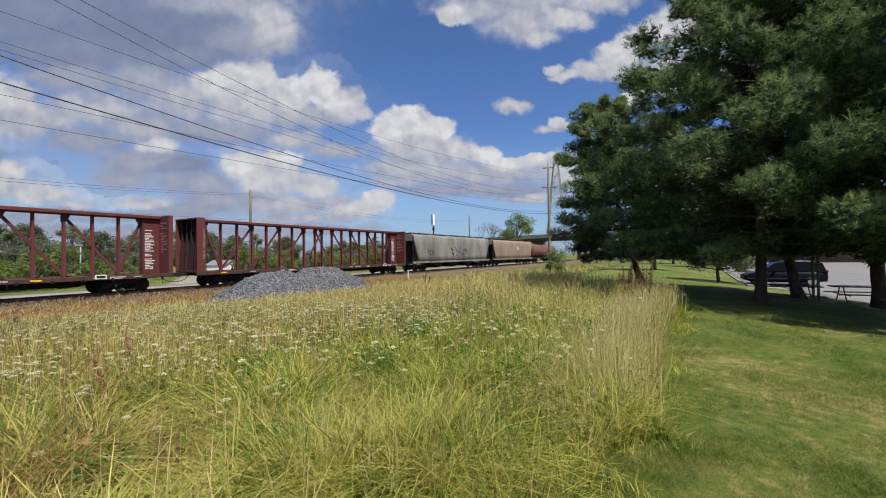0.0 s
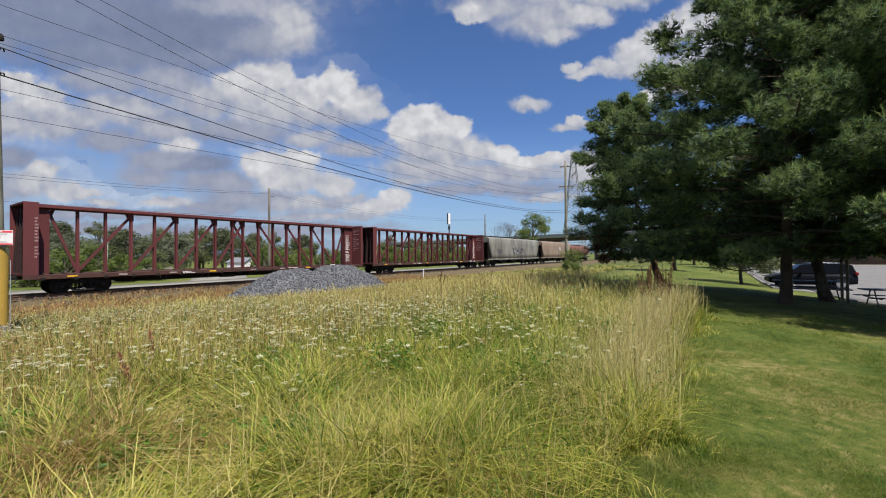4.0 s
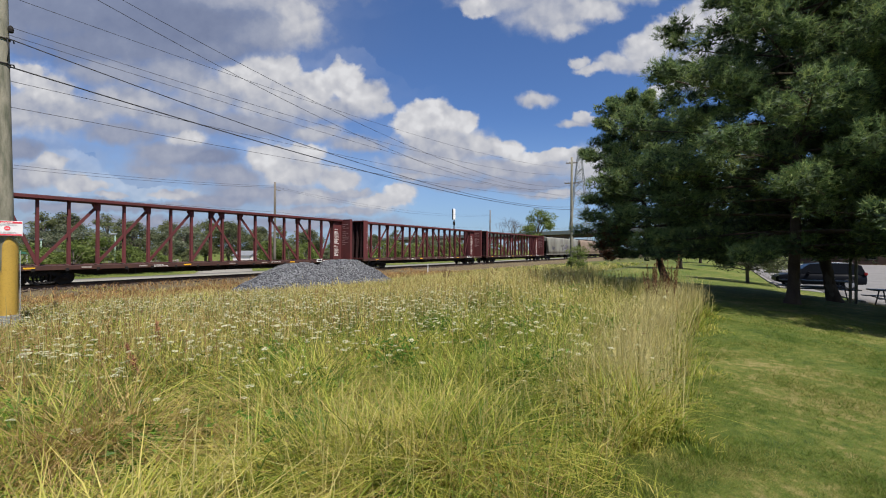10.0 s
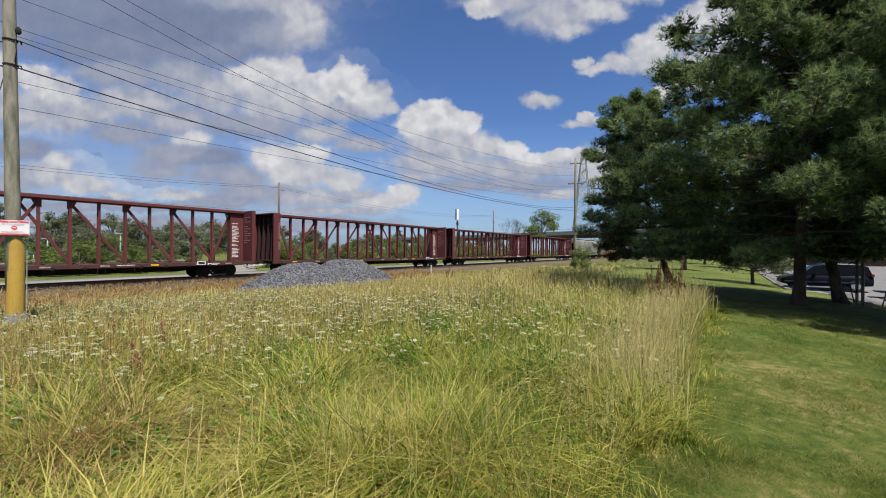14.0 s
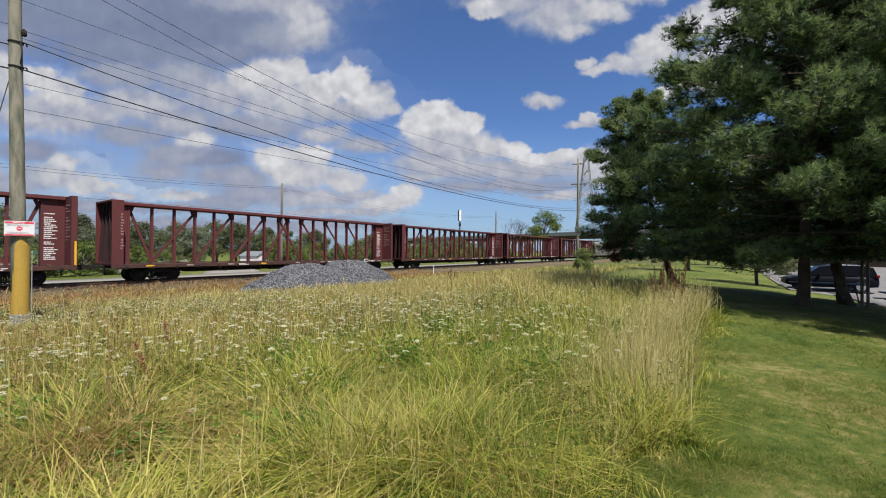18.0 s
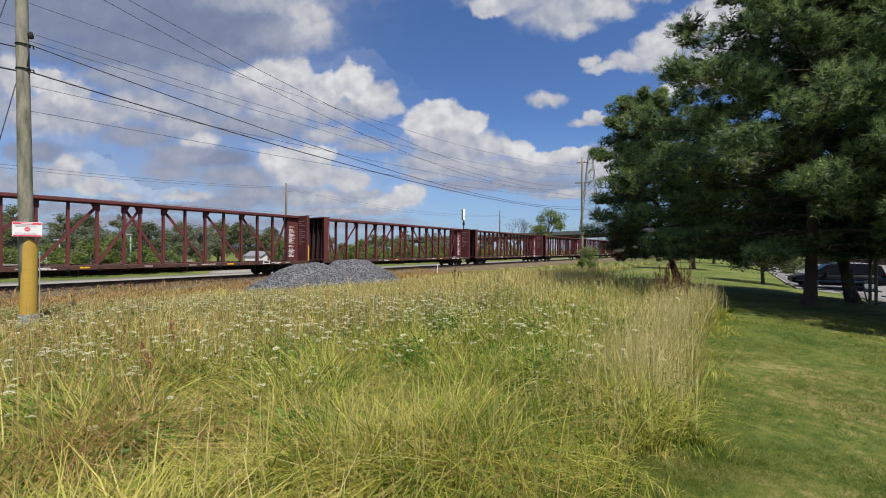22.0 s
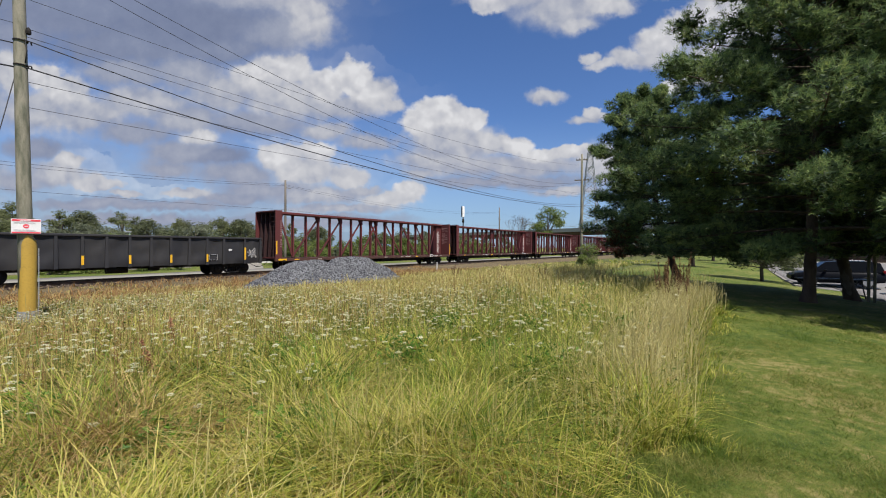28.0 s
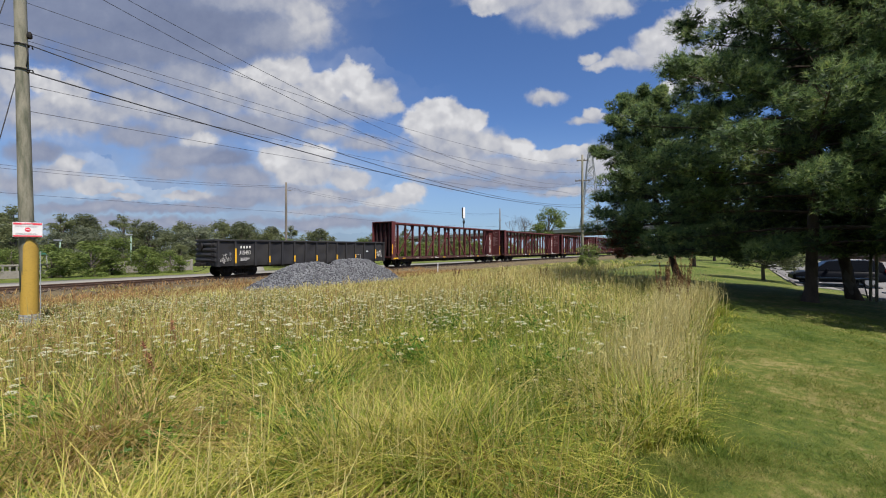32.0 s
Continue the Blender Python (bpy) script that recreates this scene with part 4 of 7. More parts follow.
def gondola_car():
    car = tagged(new("gondola_car"), "black open-top steel gondola car with dented ribbed sides", "railcar", "freight cars of the train")
    L, top = 7.9, 2.56
    rng = random.Random(7)
    # side sheets bulge between the posts
    for s in (-1, 1):
        m = Mesh()
        nx, nz = 104, 8
        for k, off in ((0, 0.0), (1, -0.03)):
            for iz in range(nz + 1):
                for ix in range(nx + 1):
                    x = -L + 2 * L * ix / nx
                    z = 0.74 + (top - 0.86) * iz / nz
                    ph = (x / 1.045) % 1
                    dent = 0.11 * math.sin(math.pi * ph) * math.sin(math.pi * iz / nz) * (0.6 + 0.6 * noise.noise(Vector((x * 0.8, s, z))))
                    dent += 0.045 * noise.noise(Vector((x * 1.6, s * 3, z * 2)))
                    inward = 0.25 * max(0, 1 - (z - 0.74) / 0.35) ** 2 * 0.25
                    m.v.append((x, s * (1.44 - inward - dent + off), z))
        w = nx + 1
        h = w * (nz + 1)
        for k in (0, 1):
            for iz in range(nz):
                for ix in range(nx):
                    a = k * h + iz * w + ix
                    f = (a, a + 1, a + 1 + w, a + w)
                    m.f.append(f if (s < 0) == (k == 0) else f[::-1])
                    m.s.append(True)
        part("side_sheet", m, "black", car, "dented black side sheet")
        m = Mesh()
        m.box((-L, s * 1.46 - 0.07, top - 0.13), (L, s * 1.46 + 0.07, top), chamfer=0.02)
        part("top_rail", m, "black", car)
        for x in (-7.84, -6.7, -5.25, -4.18, -3.12, -2.08, -1.05, 0.0, 1.05, 2.08, 3.12, 4.18, 5.25, 6.7, 7.84):
            p = Mesh()
            p.prism([(x - 0.085, 0.72), (x + 0.085, 0.72), (x + 0.06, top - 0.13), (x - 0.06, top - 0.13)], min(s * 1.40, s * 1.545), max(s * 1.40, s * 1.545))
            part("post", p, "black", car)
    for s in (-1, 1):
        m = Mesh()
        m.box((s * L - 0.03, -1.42, 0.74), (s * L + 0.03, 1.42, top - 0.02))
        for z in (1.15, 1.5, 1.85, 2.2):
            m.tube([(s * (L + 0.02), -1.40, z), (s * (L + 0.02), 1.40, z)], 0.13, 10)
        m.box((s * L - 0.12, -1.48, top - 0.14), (s * L + 0.12, 1.48, top + 0.004), chamfer=0.02)
        end = part("end_wall", m, "black", car, "ribbed black end wall")
        m = Mesh()
        for y in (-1.38, -0.98):
            m.tube([(s * (L + 0.16), y, 0.8), (s * (L + 0.16), y, 2.4)], 0.014, 5)
        for i in range(5):
            z = 0.95 + i * 0.35
            m.tube([(s * (L + 0.16), -1.38, z), (s * (L + 0.16), -0.98, z)], 0.012, 5)
        part("ladder", m, "iron", end)
        if s < 0:
            m = Mesh()
            m.tube([(-L - 0.12, 0.55, 2.05), (-L - 0.22, 0.55, 2.05)], 0.28, 16)
            part("brake_wheel", m, "iron", end)
    m = Mesh()
    m.box((-L, -1.38, 0.86), (L, 1.38, 0.94))
    m.prism([(-L, 0.94), (L, 0.94), (L, 0.74), (5.2, 0.56), (-5.2, 0.56), (-L, 0.74)], -0.25, 0.25)
    for i in range(12):
        x = -7.2 + i * 1.31
        m.box((x - 0.06, -1.36, 0.70), (x + 0.06, 1.36, 0.88))
    part("floor", m, "iron", car)
    for x, z0, z1 in ((-6.7, 0.92, 1.94), (-4.18, 0.92, 1.40), (-2.08, 0.92, 1.40), (0.0, 0.92, 1.40), (2.08, 0.92, 1.40), (4.18, 0.92, 1.40), (6.7, 0.98, 1.85)):
        r = Mesh()
        r.box((x - 0.055, -1.556, z0), (x + 0.055, -1.546, z1))
        part("reflector", r, "yellow", car, "yellow reflector strip")
    for i in range(4):
        b = Mesh()
        x = -6.33 + i * 0.21
        b.box((x, -1.453, 1.95), (x + 0.10, -1.447, 2.13))
        part("stencil", b, "white_mark", car)
    flat_text("315493", 0.40, "stencil", "white_mark", car, pose(-6.42, -1.455, 1.52) @ Matrix.Diagonal((0.70, 1, 1, 1)))
    part("stencil", bars(0.75, 0.22, 3, 12), "white_mark", car, "", pose(-6.32, -1.45, 1.10))
    fr = Mesh()
    for a, b in (((4.35, 1.02), (4.85, 1.02)), ((4.35, 1.38), (4.85, 1.38)), ((4.35, 1.02), (4.35, 1.38)), ((4.85, 1.02), (4.85, 1.38))):
        fr.bar((a[0], -1.447, a[1]), (b[0], -1.447, b[1]), 0.006, 0.035, (0, 1, 0))
    part("stencil", fr, "white_mark", car)
    part("stencil", bars(0.45, 0.2, 1, 15), "white_mark", car, "", pose(5.6, -1.435, 1.62))
    scribble(3, 0.75, 0.65, 7, 0.035, "white_mark", car, pose(-7.75, -1.45, 0.95))
    scribble(6, 0.55, 0.8, 7, 0.035, "white_mark", car, pose(7.0, -1.45, 1.0))
    m = Mesh()
    m.tube([(-0.9, -0.7, 0.55), (0.1, -0.7, 0.55)], 0.2, 14)
    part("air_tank", m, "iron", car)
    m = Mesh()
    m.box((1.2, -0.9, 0.45), (1.7, -0.5, 0.72), chamfer=0.03)
    part("brake_valve", m, "iron", car)
    add_trucks(car, 6.05)
    add_couplers(car, L + 0.15)
    return car


MOVING.append((gondola_car(), -32.2))


def hopper_car(L, top, mat, label, tag):
    """Covered hopper: curved sides, roof with walkway, sloped ends behind ladders, bays below."""
    car = tagged(new("covered_hopper_car"), label, "railcar", "freight cars of the train")
    h = L / 2
    prof = [(1.34, 1.15), (1.48, 1.22), (1.50, 1.9), (1.515, 2.6), (1.51, 3.4), (1.48, top - 0.55), (1.36, top - 0.36), (0.7, top - 0.20), (0, top - 0.14)]
    ring = [(-y, z) for y, z in prof] + [(y, z) for y, z in reversed(prof[:-1])]
    m = Mesh()
    inset = h - 1.25
    n = len(ring)
    stations = [-h + 0.2, -inset - 0.3, -inset] + [-inset + i * (2 * inset) / 20 for i in range(1, 20)] + [inset, inset + 0.3, h - 0.2]
    for x in stations:
        for y, z in ring:
            zz = z
            if abs(x) > inset - 0.01:
                k = (abs(x) - inset) / (h - 0.2 - inset)
                low = 1.15 + max(0, k) * (top - 2.2)
                zz = max(z, low)
            m.v.append((x, y, zz))
    for i in range(len(stations) - 1):
        for j in range(n - 1):
            a = i * n + j
            m.f.append((a, a + 1, a + 1 + n, a + n))
            m.s.append(True)
    m.f.append(tuple(range(n - 1, -1, -1)))
    m.f.append(tuple((len(stations) - 1) * n + j for j in range(n)))
    m.s.extend((False, False))
    part("body", m, mat, car)
    for s in (-1, 1):
        e = Mesh()
        for y in (-1.42, 1.36):
            e.box((s * (h - 0.06) - 0.05, y, 0.95), (s * (h - 0.06) + 0.05, y + 0.06, top - 0.55))
            e.bar((s * (h - 0.1), y + 0.03, 1.1), (s * (inset - 0.3), y + 0.03, top - 1.2), 0.06, 0.10)
            e.bar((s * (h - 0.9), y + 0.03, 1.05), (s * (h - 0.9), y + 0.03, top - 0.9), 0.06, 0.08)
        for i in range(9):
            z = 1.2 + i * (top - 2.0) / 8
            e.tube([(s * (h - 0.1), -1.46, z), (s * (h - 0.85), -1.46, z)], 0.018, 5)
        e.box((s * (h - 0.2) - 0.7, -1.4, 0.92), (s * (h - 0.2) + 0.2, 1.4, 1.06))
        part("end_frame", e, "iron", car)
    for s in (-1, 1):
        sill = Mesh()
        sill.box((-h, s * 1.43 - 0.05, 0.98), (h, s * 1.43 + 0.05, 1.2), chamfer=0.01)
        part("side_sill", sill, mat, car)
    w = Mesh()
    w.box((-h + 0.6, -0.62, top - 0.05), (h - 0.6, -0.28, top - 0.02))
    w.box((-h + 0.6, 0.28, top - 0.05), (h - 0.6, 0.62, top - 0.02))
    for i in range(11):
        x = -h + 0.8 + i * (L - 1.6) / 10
        w.box((x - 0.03, -0.66, top - 0.2), (x + 0.03, 0.66, top - 0.05))
    part("roof_walk", w, "iron", car)
    for i in range(5):
        x = -h + L * (i + 0.8) / 5.6
        hatch = Mesh()
        hatch.box((x - 1.0, -0.24, top - 0.16), (x + 1.0, 0.24, top + 0.01), chamfer=0.04)
        part("hatch", hatch, "hopper_grey", car)
    for i in range(3):
        x = (-1 + i) * L * 0.2
        b = Mesh()
        b.prism([(x - L * 0.095, 1.12), (x + L * 0.095, 1.12), (x + 0.4, 0.42), (x - 0.4, 0.42)], -1.0, 1.0)
        b.box((x - 0.5, -0.9, 0.34), (x + 0.5, 0.9, 0.46), chamfer=0.02)
        part("bay", b, "iron", car)
    if tag == 1:
        scribble(21, 4.2, 1.5, 11, 0.10, "graffiti", car, pose(-1.6, -1.535, 1.75))
        scribble(22, 1.4, 0.8, 5, 0.09, "graffiti", car, pose(-7.4, -1.535, 1.9))
    part("stencil", bars(1.3, 0.7, 5, 40 + tag), "white_mark" if tag == 2 else "graffiti", car, "", pose(0.8 if tag == 2 else 6.5, -1.536, 2.7))
    add_trucks(car, h - 2.3)
    add_couplers(car, h)
    return car


MOVING.append((hopper_car(20.9, 4.72, "hopper_grey", "weathered pale grey covered hopper car with faded tags", 1), 110.0))
MOVING.append((hopper_car(19.2, 4.60, "hopper_tan", "faded tan covered hopper car", 2), 131.5))


def brown_car():
    """A lower round-topped brown car at the far end."""
    car = tagged(new("tank_like_hopper_car"), "rust-brown low round-topped freight car", "railcar", "freight cars of the train")
    m = Mesh()
    prof = [(-8.0, 1.05), (-7.9, 1.3), (-7.6, 1.42), (7.6, 1.42), (7.9, 1.3), (8.0, 1.05)]
    m.turned(prof, "x", (0, 0, 2.55), 28)
    part("body", m, "brown", car)
    m = Mesh()
    m.box((-8.2, -1.35, 0.9), (8.2, 1.35, 1.12), chamfer=0.03)
    part("underframe", m, "iron", car)
    m = Mesh()
    m.box((-3.0, -0.5, 3.9), (3.0, 0.5, 4.05), chamfer=0.03)
    part("roof_walk", m, "iron", car)
    part("stencil", bars(1.4, 0.3, 2, 50), "white_mark", car, "", pose(-1.5, -1.43, 2.5))
    add_trucks(car, 6.0)
    add_couplers(car, 8.2)
    return car


MOVING.append((brown_car(), 150.6))


def motions():
    """All that moves: each car along the track, each wheelset on its truck."""
    rows = [i * 1.0 for i in range(33)]
    spins = [i * 0.15 for i in range(214)]
    for car, off in MOVING:
        walk(car, [(t, pose(running(t) + off, TRACK_Y, 0)) for t in rows])
        for ob in car.children_recursive:
            if ob.name.startswith("wheelset"):
                at = ob.location.copy()
                walk(ob, [(t, Matrix.Translation(at) @ Matrix.Rotation(running(t) / WHEEL_R + off, 4, "Y")) for t in spins])

# ---- trees ----
def tufts_needles(centres, dirs, rng, n_needle=22, length=0.2, width=0.016):
    """Needle tufts as thin triangles fanning out round shoot tips."""
    n = len(centres)
    c = np.repeat(centres, n_needle, 0)
    d = np.repeat(dirs, n_needle, 0)
    r = rng.normal(0, 1, c.shape)
    r /= np.linalg.norm(r, axis=1, keepdims=True) + 1e-9
    way = r + d * 0.9
    way /= np.linalg.norm(way, axis=1, keepdims=True) + 1e-9
    back = c - d * rng.uniform(-0.04, 0.16, (len(c), 1))
    ln = length * rng.uniform(0.7, 1.25, (len(c), 1))
    side = np.cross(way, rng.normal(0, 1, c.shape))
    side /= np.linalg.norm(side, axis=1, keepdims=True) + 1e-9
    w = width * rng.uniform(0.7, 1.3, (len(c), 1))
    return np.stack([back + side * w, back - side * w, back + way * ln], 1)


def leaf_cards(centres, size, rng, flat=0.4):
    n = len(centres)
    a = rng.normal(0, 1, (n, 3))
    a[:, 2] *= flat
    a /= np.linalg.norm(a, axis=1, keepdims=True)
    b = np.cross(a, rng.normal(0, 1, (n, 3)))
    b /= np.linalg.norm(b, axis=1, keepdims=True)
    s = size * rng.uniform(0.6, 1.4, (n, 1))
    return np.stack([centres - a * s, centres + b * s * 0.55, centres + a * s], 1)


def pine(seed, height, reach, low, lean=(0, 0), tufts=9000, bare=0.22, girth=0.2, kink=(0, 0), taper=0.62, needles=20, dead=None, scar=False):
    """A pine: bent trunk, whorled limbs with twigs, tufts of needles; returns the thing."""
    rng = np.random.default_rng(seed)
    tree = new("pine_tree")
    pts, rad = [], []
    for i in range(12):
        f = i / 11
        bent = min(1.0, f * height / 5.5)
        pts.append((lean[0] * f * height + 0.12 * (math.sin(3 * f + seed) - math.sin(seed)) + kink[0] * bent, lean[1] * f * height + 0.10 * (math.sin(4 * f + seed * 2) - math.sin(seed * 2)) + kink[1] * bent, height * f ** 1.25 - 0.15))
        rad.append(girth * (1 - f) ** 0.8 + 0.02 + (0.08 * max(0, 1 - f * 14)))
    trunk = Mesh()
    fine = np.linspace(0, 11, 70)
    trunk.tube([tuple(np.interp(u, range(12), [p[k] for p in pts]) for k in range(3)) for u in fine], [float(np.interp(u, range(12), rad)) for u in fine], 20)
    trunk.v = [tuple(Vector(p) + noise.noise_vector(Vector((p[0] * 9, p[1] * 9, p[2] * 2.2))) * 0.035 * girth / 0.2 + noise.noise_vector(Vector((p[0] * 2, p[1] * 2, p[2] * 0.9))) * 0.03) for p in trunk.v]
    part("trunk", trunk, "bark", tree, "dark furrowed bark")
    spine = np.array(pts)
    if scar:
        # bare wood where the bark has come off, on the side towards the meadow
        m = Mesh()
        rows = 9
        for i in range(rows + 1):
            z = 0.25 + 1.0 * i / rows
            c = np.array([np.interp(z, spine[:, 2], spine[:, k]) for k in (0, 1)])
            r = float(np.interp(z, spine[:, 2], rad)) + 0.03
            half = 0.75 * math.sin(math.pi * (i + 0.4) / (rows + 0.8)) * (0.8 + 0.3 * math.sin(i * 2.1))
            for j in range(7):
                a = math.radians(165) + half * (j - 3) / 3
                m.v.append((c[0] + r * math.cos(a), c[1] + r * math.sin(a), z))
        for i in range(rows):
            for j in range(6):
                m.f.append((i * 7 + j, i * 7 + j + 1, i * 7 + j + 8, i * 7 + j + 7))
                m.s.append(True)
        part("bark_scar", m, "bark_grey", tree, "pale bare wood")
    limbs = Mesh()
    cs, ds, core = [], [], []
    levels = np.linspace(low, height * 0.985, int(height * 1.75))
    for li, z in enumerate(levels):
        f = (z - low) / (height - low)
        count = rng.integers(4, 7)
        a0 = rng.uniform(0, 6.28)
        for b in range(count):
            a = a0 + b * 6.28 / count + rng.normal(0, 0.2)
            size = reach * (1 - f) ** taper * rng.uniform(0.64, 1.04) + 0.25
            if f < 0.12:
                size *= rng.uniform(0.8, 1.0)
            base = np.array([np.interp(z, spine[:, 2], spine[:, k]) for k in (0, 1)] + [z])
            rise = (0.15 + 0.55 * f) + rng.normal(0, 0.08)
            line = []
            for s in np.linspace(0, 1, 6):
                droop = -0.30 * size * (s ** 2) * (1 - f) + 0.16 * size * s ** 3
                line.append(base + np.array([math.cos(a) * size * s, math.sin(a) * size * s, rise * size * s * 0.55 + droop]))
            line = np.array(line)
            r0 = 0.012 + 0.008 * size
            limbs.tube([tuple(p) for p in line], [r0 * (1 - s * 0.85) for s in np.linspace(0, 1, 6)], 5, False)
            out = np.array([math.cos(a), math.sin(a), 0.0])
            # filler cards along the limb, coloured dark as the crown's inner shade
            for k in range(int(6 + size * 5)):
                u = rng.uniform(0.06, 0.75)
                p = np.array([np.interp(u * 5, range(6), line[:, q]) for q in range(3)])
                core.append(p + np.clip(rng.normal(0, 1, 3), -1.6, 1.6) * [0.16, 0.16, 0.12] + [0, 0, 0.05])
            if f < 0.22:
                for k in range(12):
                    s = rng.uniform(0.1, 0.9)
                    p = np.array([np.interp(s * 5, range(6), line[:, q]) for q in range(3)])
                    e = p + rng.normal(0, 1, 3) * [0.38, 0.38, 0.22]
                    limbs.tube([tuple(p), tuple(e)], [0.011, 0.004], 3, False)
            # rounded masses of upturned shoots along the outer part of the limb
            for k in range(int(3.0 + size * 1.5)):
                s = 0.97 if k == 0 else rng.uniform(bare + 0.1, 0.95)
                p = np.array([np.interp(s * 5, range(6), line[:, q]) for q in range(3)])
                side = rng.uniform(-1, 1) * 0.30 * size * (1.1 - 0.8 * s) if k else 0.0
                c = p + np.array([-out[1], out[0], 0]) * side + [0, 0, rng.uniform(0.0, 0.2)]
                limbs.tube([tuple(p - out * 0.3 * abs(side)), tuple(c)], [0.014, 0.006], 3, False)
                big = rng.uniform(0.30, 0.58) * (0.75 + 0.08 * size)
                shape = np.array([big, big, big * 0.68])
                n = int(16 + 40 * big)
                off = rng.normal(0, 1, (n, 3)) + [0, 0, 0.35] + out * 0.35
                off /= np.linalg.norm(off, axis=1, keepdims=True)
                at = c + off * shape * rng.uniform(0.72, 1.08, (n, 1))
                dd = off * 0.75 + out * 0.25 + np.array([0, 0, 0.55]) + rng.normal(0, 0.22, (n, 3))
                dd /= np.linalg.norm(dd, axis=1, keepdims=True)
                cs.extend(at)
                ds.extend(dd)
                # filler cards inside the mass, with its inner shade put into their colour
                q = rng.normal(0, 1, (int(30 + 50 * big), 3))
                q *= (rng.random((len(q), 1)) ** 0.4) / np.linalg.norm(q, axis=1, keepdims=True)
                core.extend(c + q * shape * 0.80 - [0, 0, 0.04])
    part("branchwork", limbs, "bark", tree)
    cs, ds = np.array(cs), np.array(ds)
    if dead is not None:
        near = np.linalg.norm(cs - np.array(dead[:3]), axis=1) < dead[3]
        brown = new("dead_bough", strips("dead_bough", "needles_dry", tufts_needles(cs[near], ds[near], rng, 12, 0.14, 0.012)))
        brown.parent = tree
        cs, ds = cs[~near], ds[~near]
    if len(cs) > tufts:
        pick = rng.permutation(len(cs))[:tufts]
        cs, ds = cs[pick], ds[pick]
    crown = new("crown", strips("crown", "needles", tufts_needles(cs, ds, rng, needles, 0.155, 0.0062)))
    crown.parent = tree
    # all filler cards, painted as dark as the shaded heart of the crown
    inner = new("inner_crown", strips("inner_crown", "needle_shade_core", leaf_cards(np.array(core), 0.12, rng, 0.6)))
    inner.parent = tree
    return tree


def place(thing, x, y, turn=0, size=1.0, label="", category="tree", group=""):
    m = pose(x, y, float(land(x, y)) - 0.03, 0, 0, turn)
    thing.matrix_basis = m @ Matrix.Scale(size, 4)
    return tagged(thing, label, category, group)


PINES = "pines along the lawn"
place(pine(11, 17.0, 6.9, 1.9, tufts=33000, girth=0.15, taper=0.85, needles=18), 17.9, -1.95, -38, 1, "tall dense dark green pine with low drooping boughs", group=PINES)
place(pine(12, 10.3, 4.4, 1.65, (0.02, 0.10), tufts=24000, girth=0.18, taper=0.45, needles=20, kink=(0, 0.6), dead=(-2.2, 3.0, 2.3, 1.3)), 25.2, 2.35, 0, 1, "broad dark green pine with boughs near the ground", group=PINES)
place(pine(13, 14.0, 4.8, 2.3, (-0.02, 0.0), tufts=11000, girth=0.19, kink=(-0.3, 0.75), needles=14, scar=True), 22.9, -3.9, 0, 1, "leaning pine with a scarred pale trunk", group=PINES)
place(pine(14, 15.0, 5.2, 2.3, tufts=16000, girth=0.2, needles=17), 20.9, -5.75, 130, 1, "tall dark pine with a thick straight trunk", group=PINES)
place(pine(16, 13.5, 5.0, 2.2, tufts=9000, girth=0.2, needles=10), 14.8, -7.9, 40, 1, "dark green pine standing by the lawn", group=PINES)
far_pine = place(pine(15, 9.0, 3.4, 1.9, tufts=4000, girth=0.17, needles=8), 51.5, 3.7, 0, 1, "dark pine farther along the lawn", group=PINES)
place(copy_thing(far_pine, pose(0, 0, 0)), 78, 2.9, 70, 1.05, "", "tree")
place(copy_thing(far_pine, pose(0, 0, 0)), 66, -1.0, 170, 0.85, "", "tree")


def leaf_tree(seed, height, width, leaves, size, mat, bark="bark_grey", low=0.25, clumps=26, girth=1.0):
    """A broad-leaved tree: trunk, forking limbs, leaves in uneven clumps with gaps."""
    rng = np.random.default_rng(seed)
    tree = new("leafy_tree")
    trunk = Mesh()
    trunk.tube([(0, 0, -0.2), (0.08 * width * 0.3, 0, height * 0.25), (-0.05 * width * 0.3, 0.05, height * 0.55), (0, 0, height * 0.8)], [0.032 * girth * height, 0.026 * girth * height, 0.016 * girth * height, 0.005 * height], 8)
    cs = []
    for i in range(clumps):
        f = rng.uniform(0, 1)
        z = height * (low + (0.96 - low) * f)
        spread = width / 2 * math.sqrt(max(0.06, 1 - (2 * (f - 0.42)) ** 2 * 0.85)) * rng.uniform(0.35, 1.0)
        a = rng.uniform(0, 6.28)
        c = np.array([math.cos(a) * spread, math.sin(a) * spread, z])
        trunk.tube([(0, 0, height * (low * 0.8 + 0.45 * f * (1 - low))), tuple(c * [0.55, 0.55, 1] - [0, 0, 0.04 * height]), tuple(c)], [0.010 * height, 0.006 * height, 0.003 * height], 5, False)
        r = width * rng.uniform(0.11, 0.21)
        p = rng.normal(0, 1, (leaves // clumps, 3))
        p /= np.linalg.norm(p, axis=1, keepdims=True)
        p *= r * rng.uniform(0.35, 1.05, (len(p), 1)) * [1.15, 1.15, 0.75]
        cs.append(c + p)
    part("trunk", trunk, bark, tree)
    crown = new("crown", strips("crown", mat, leaf_cards(np.concatenate(cs), size, rng)))
    crown.parent = tree
    return tree


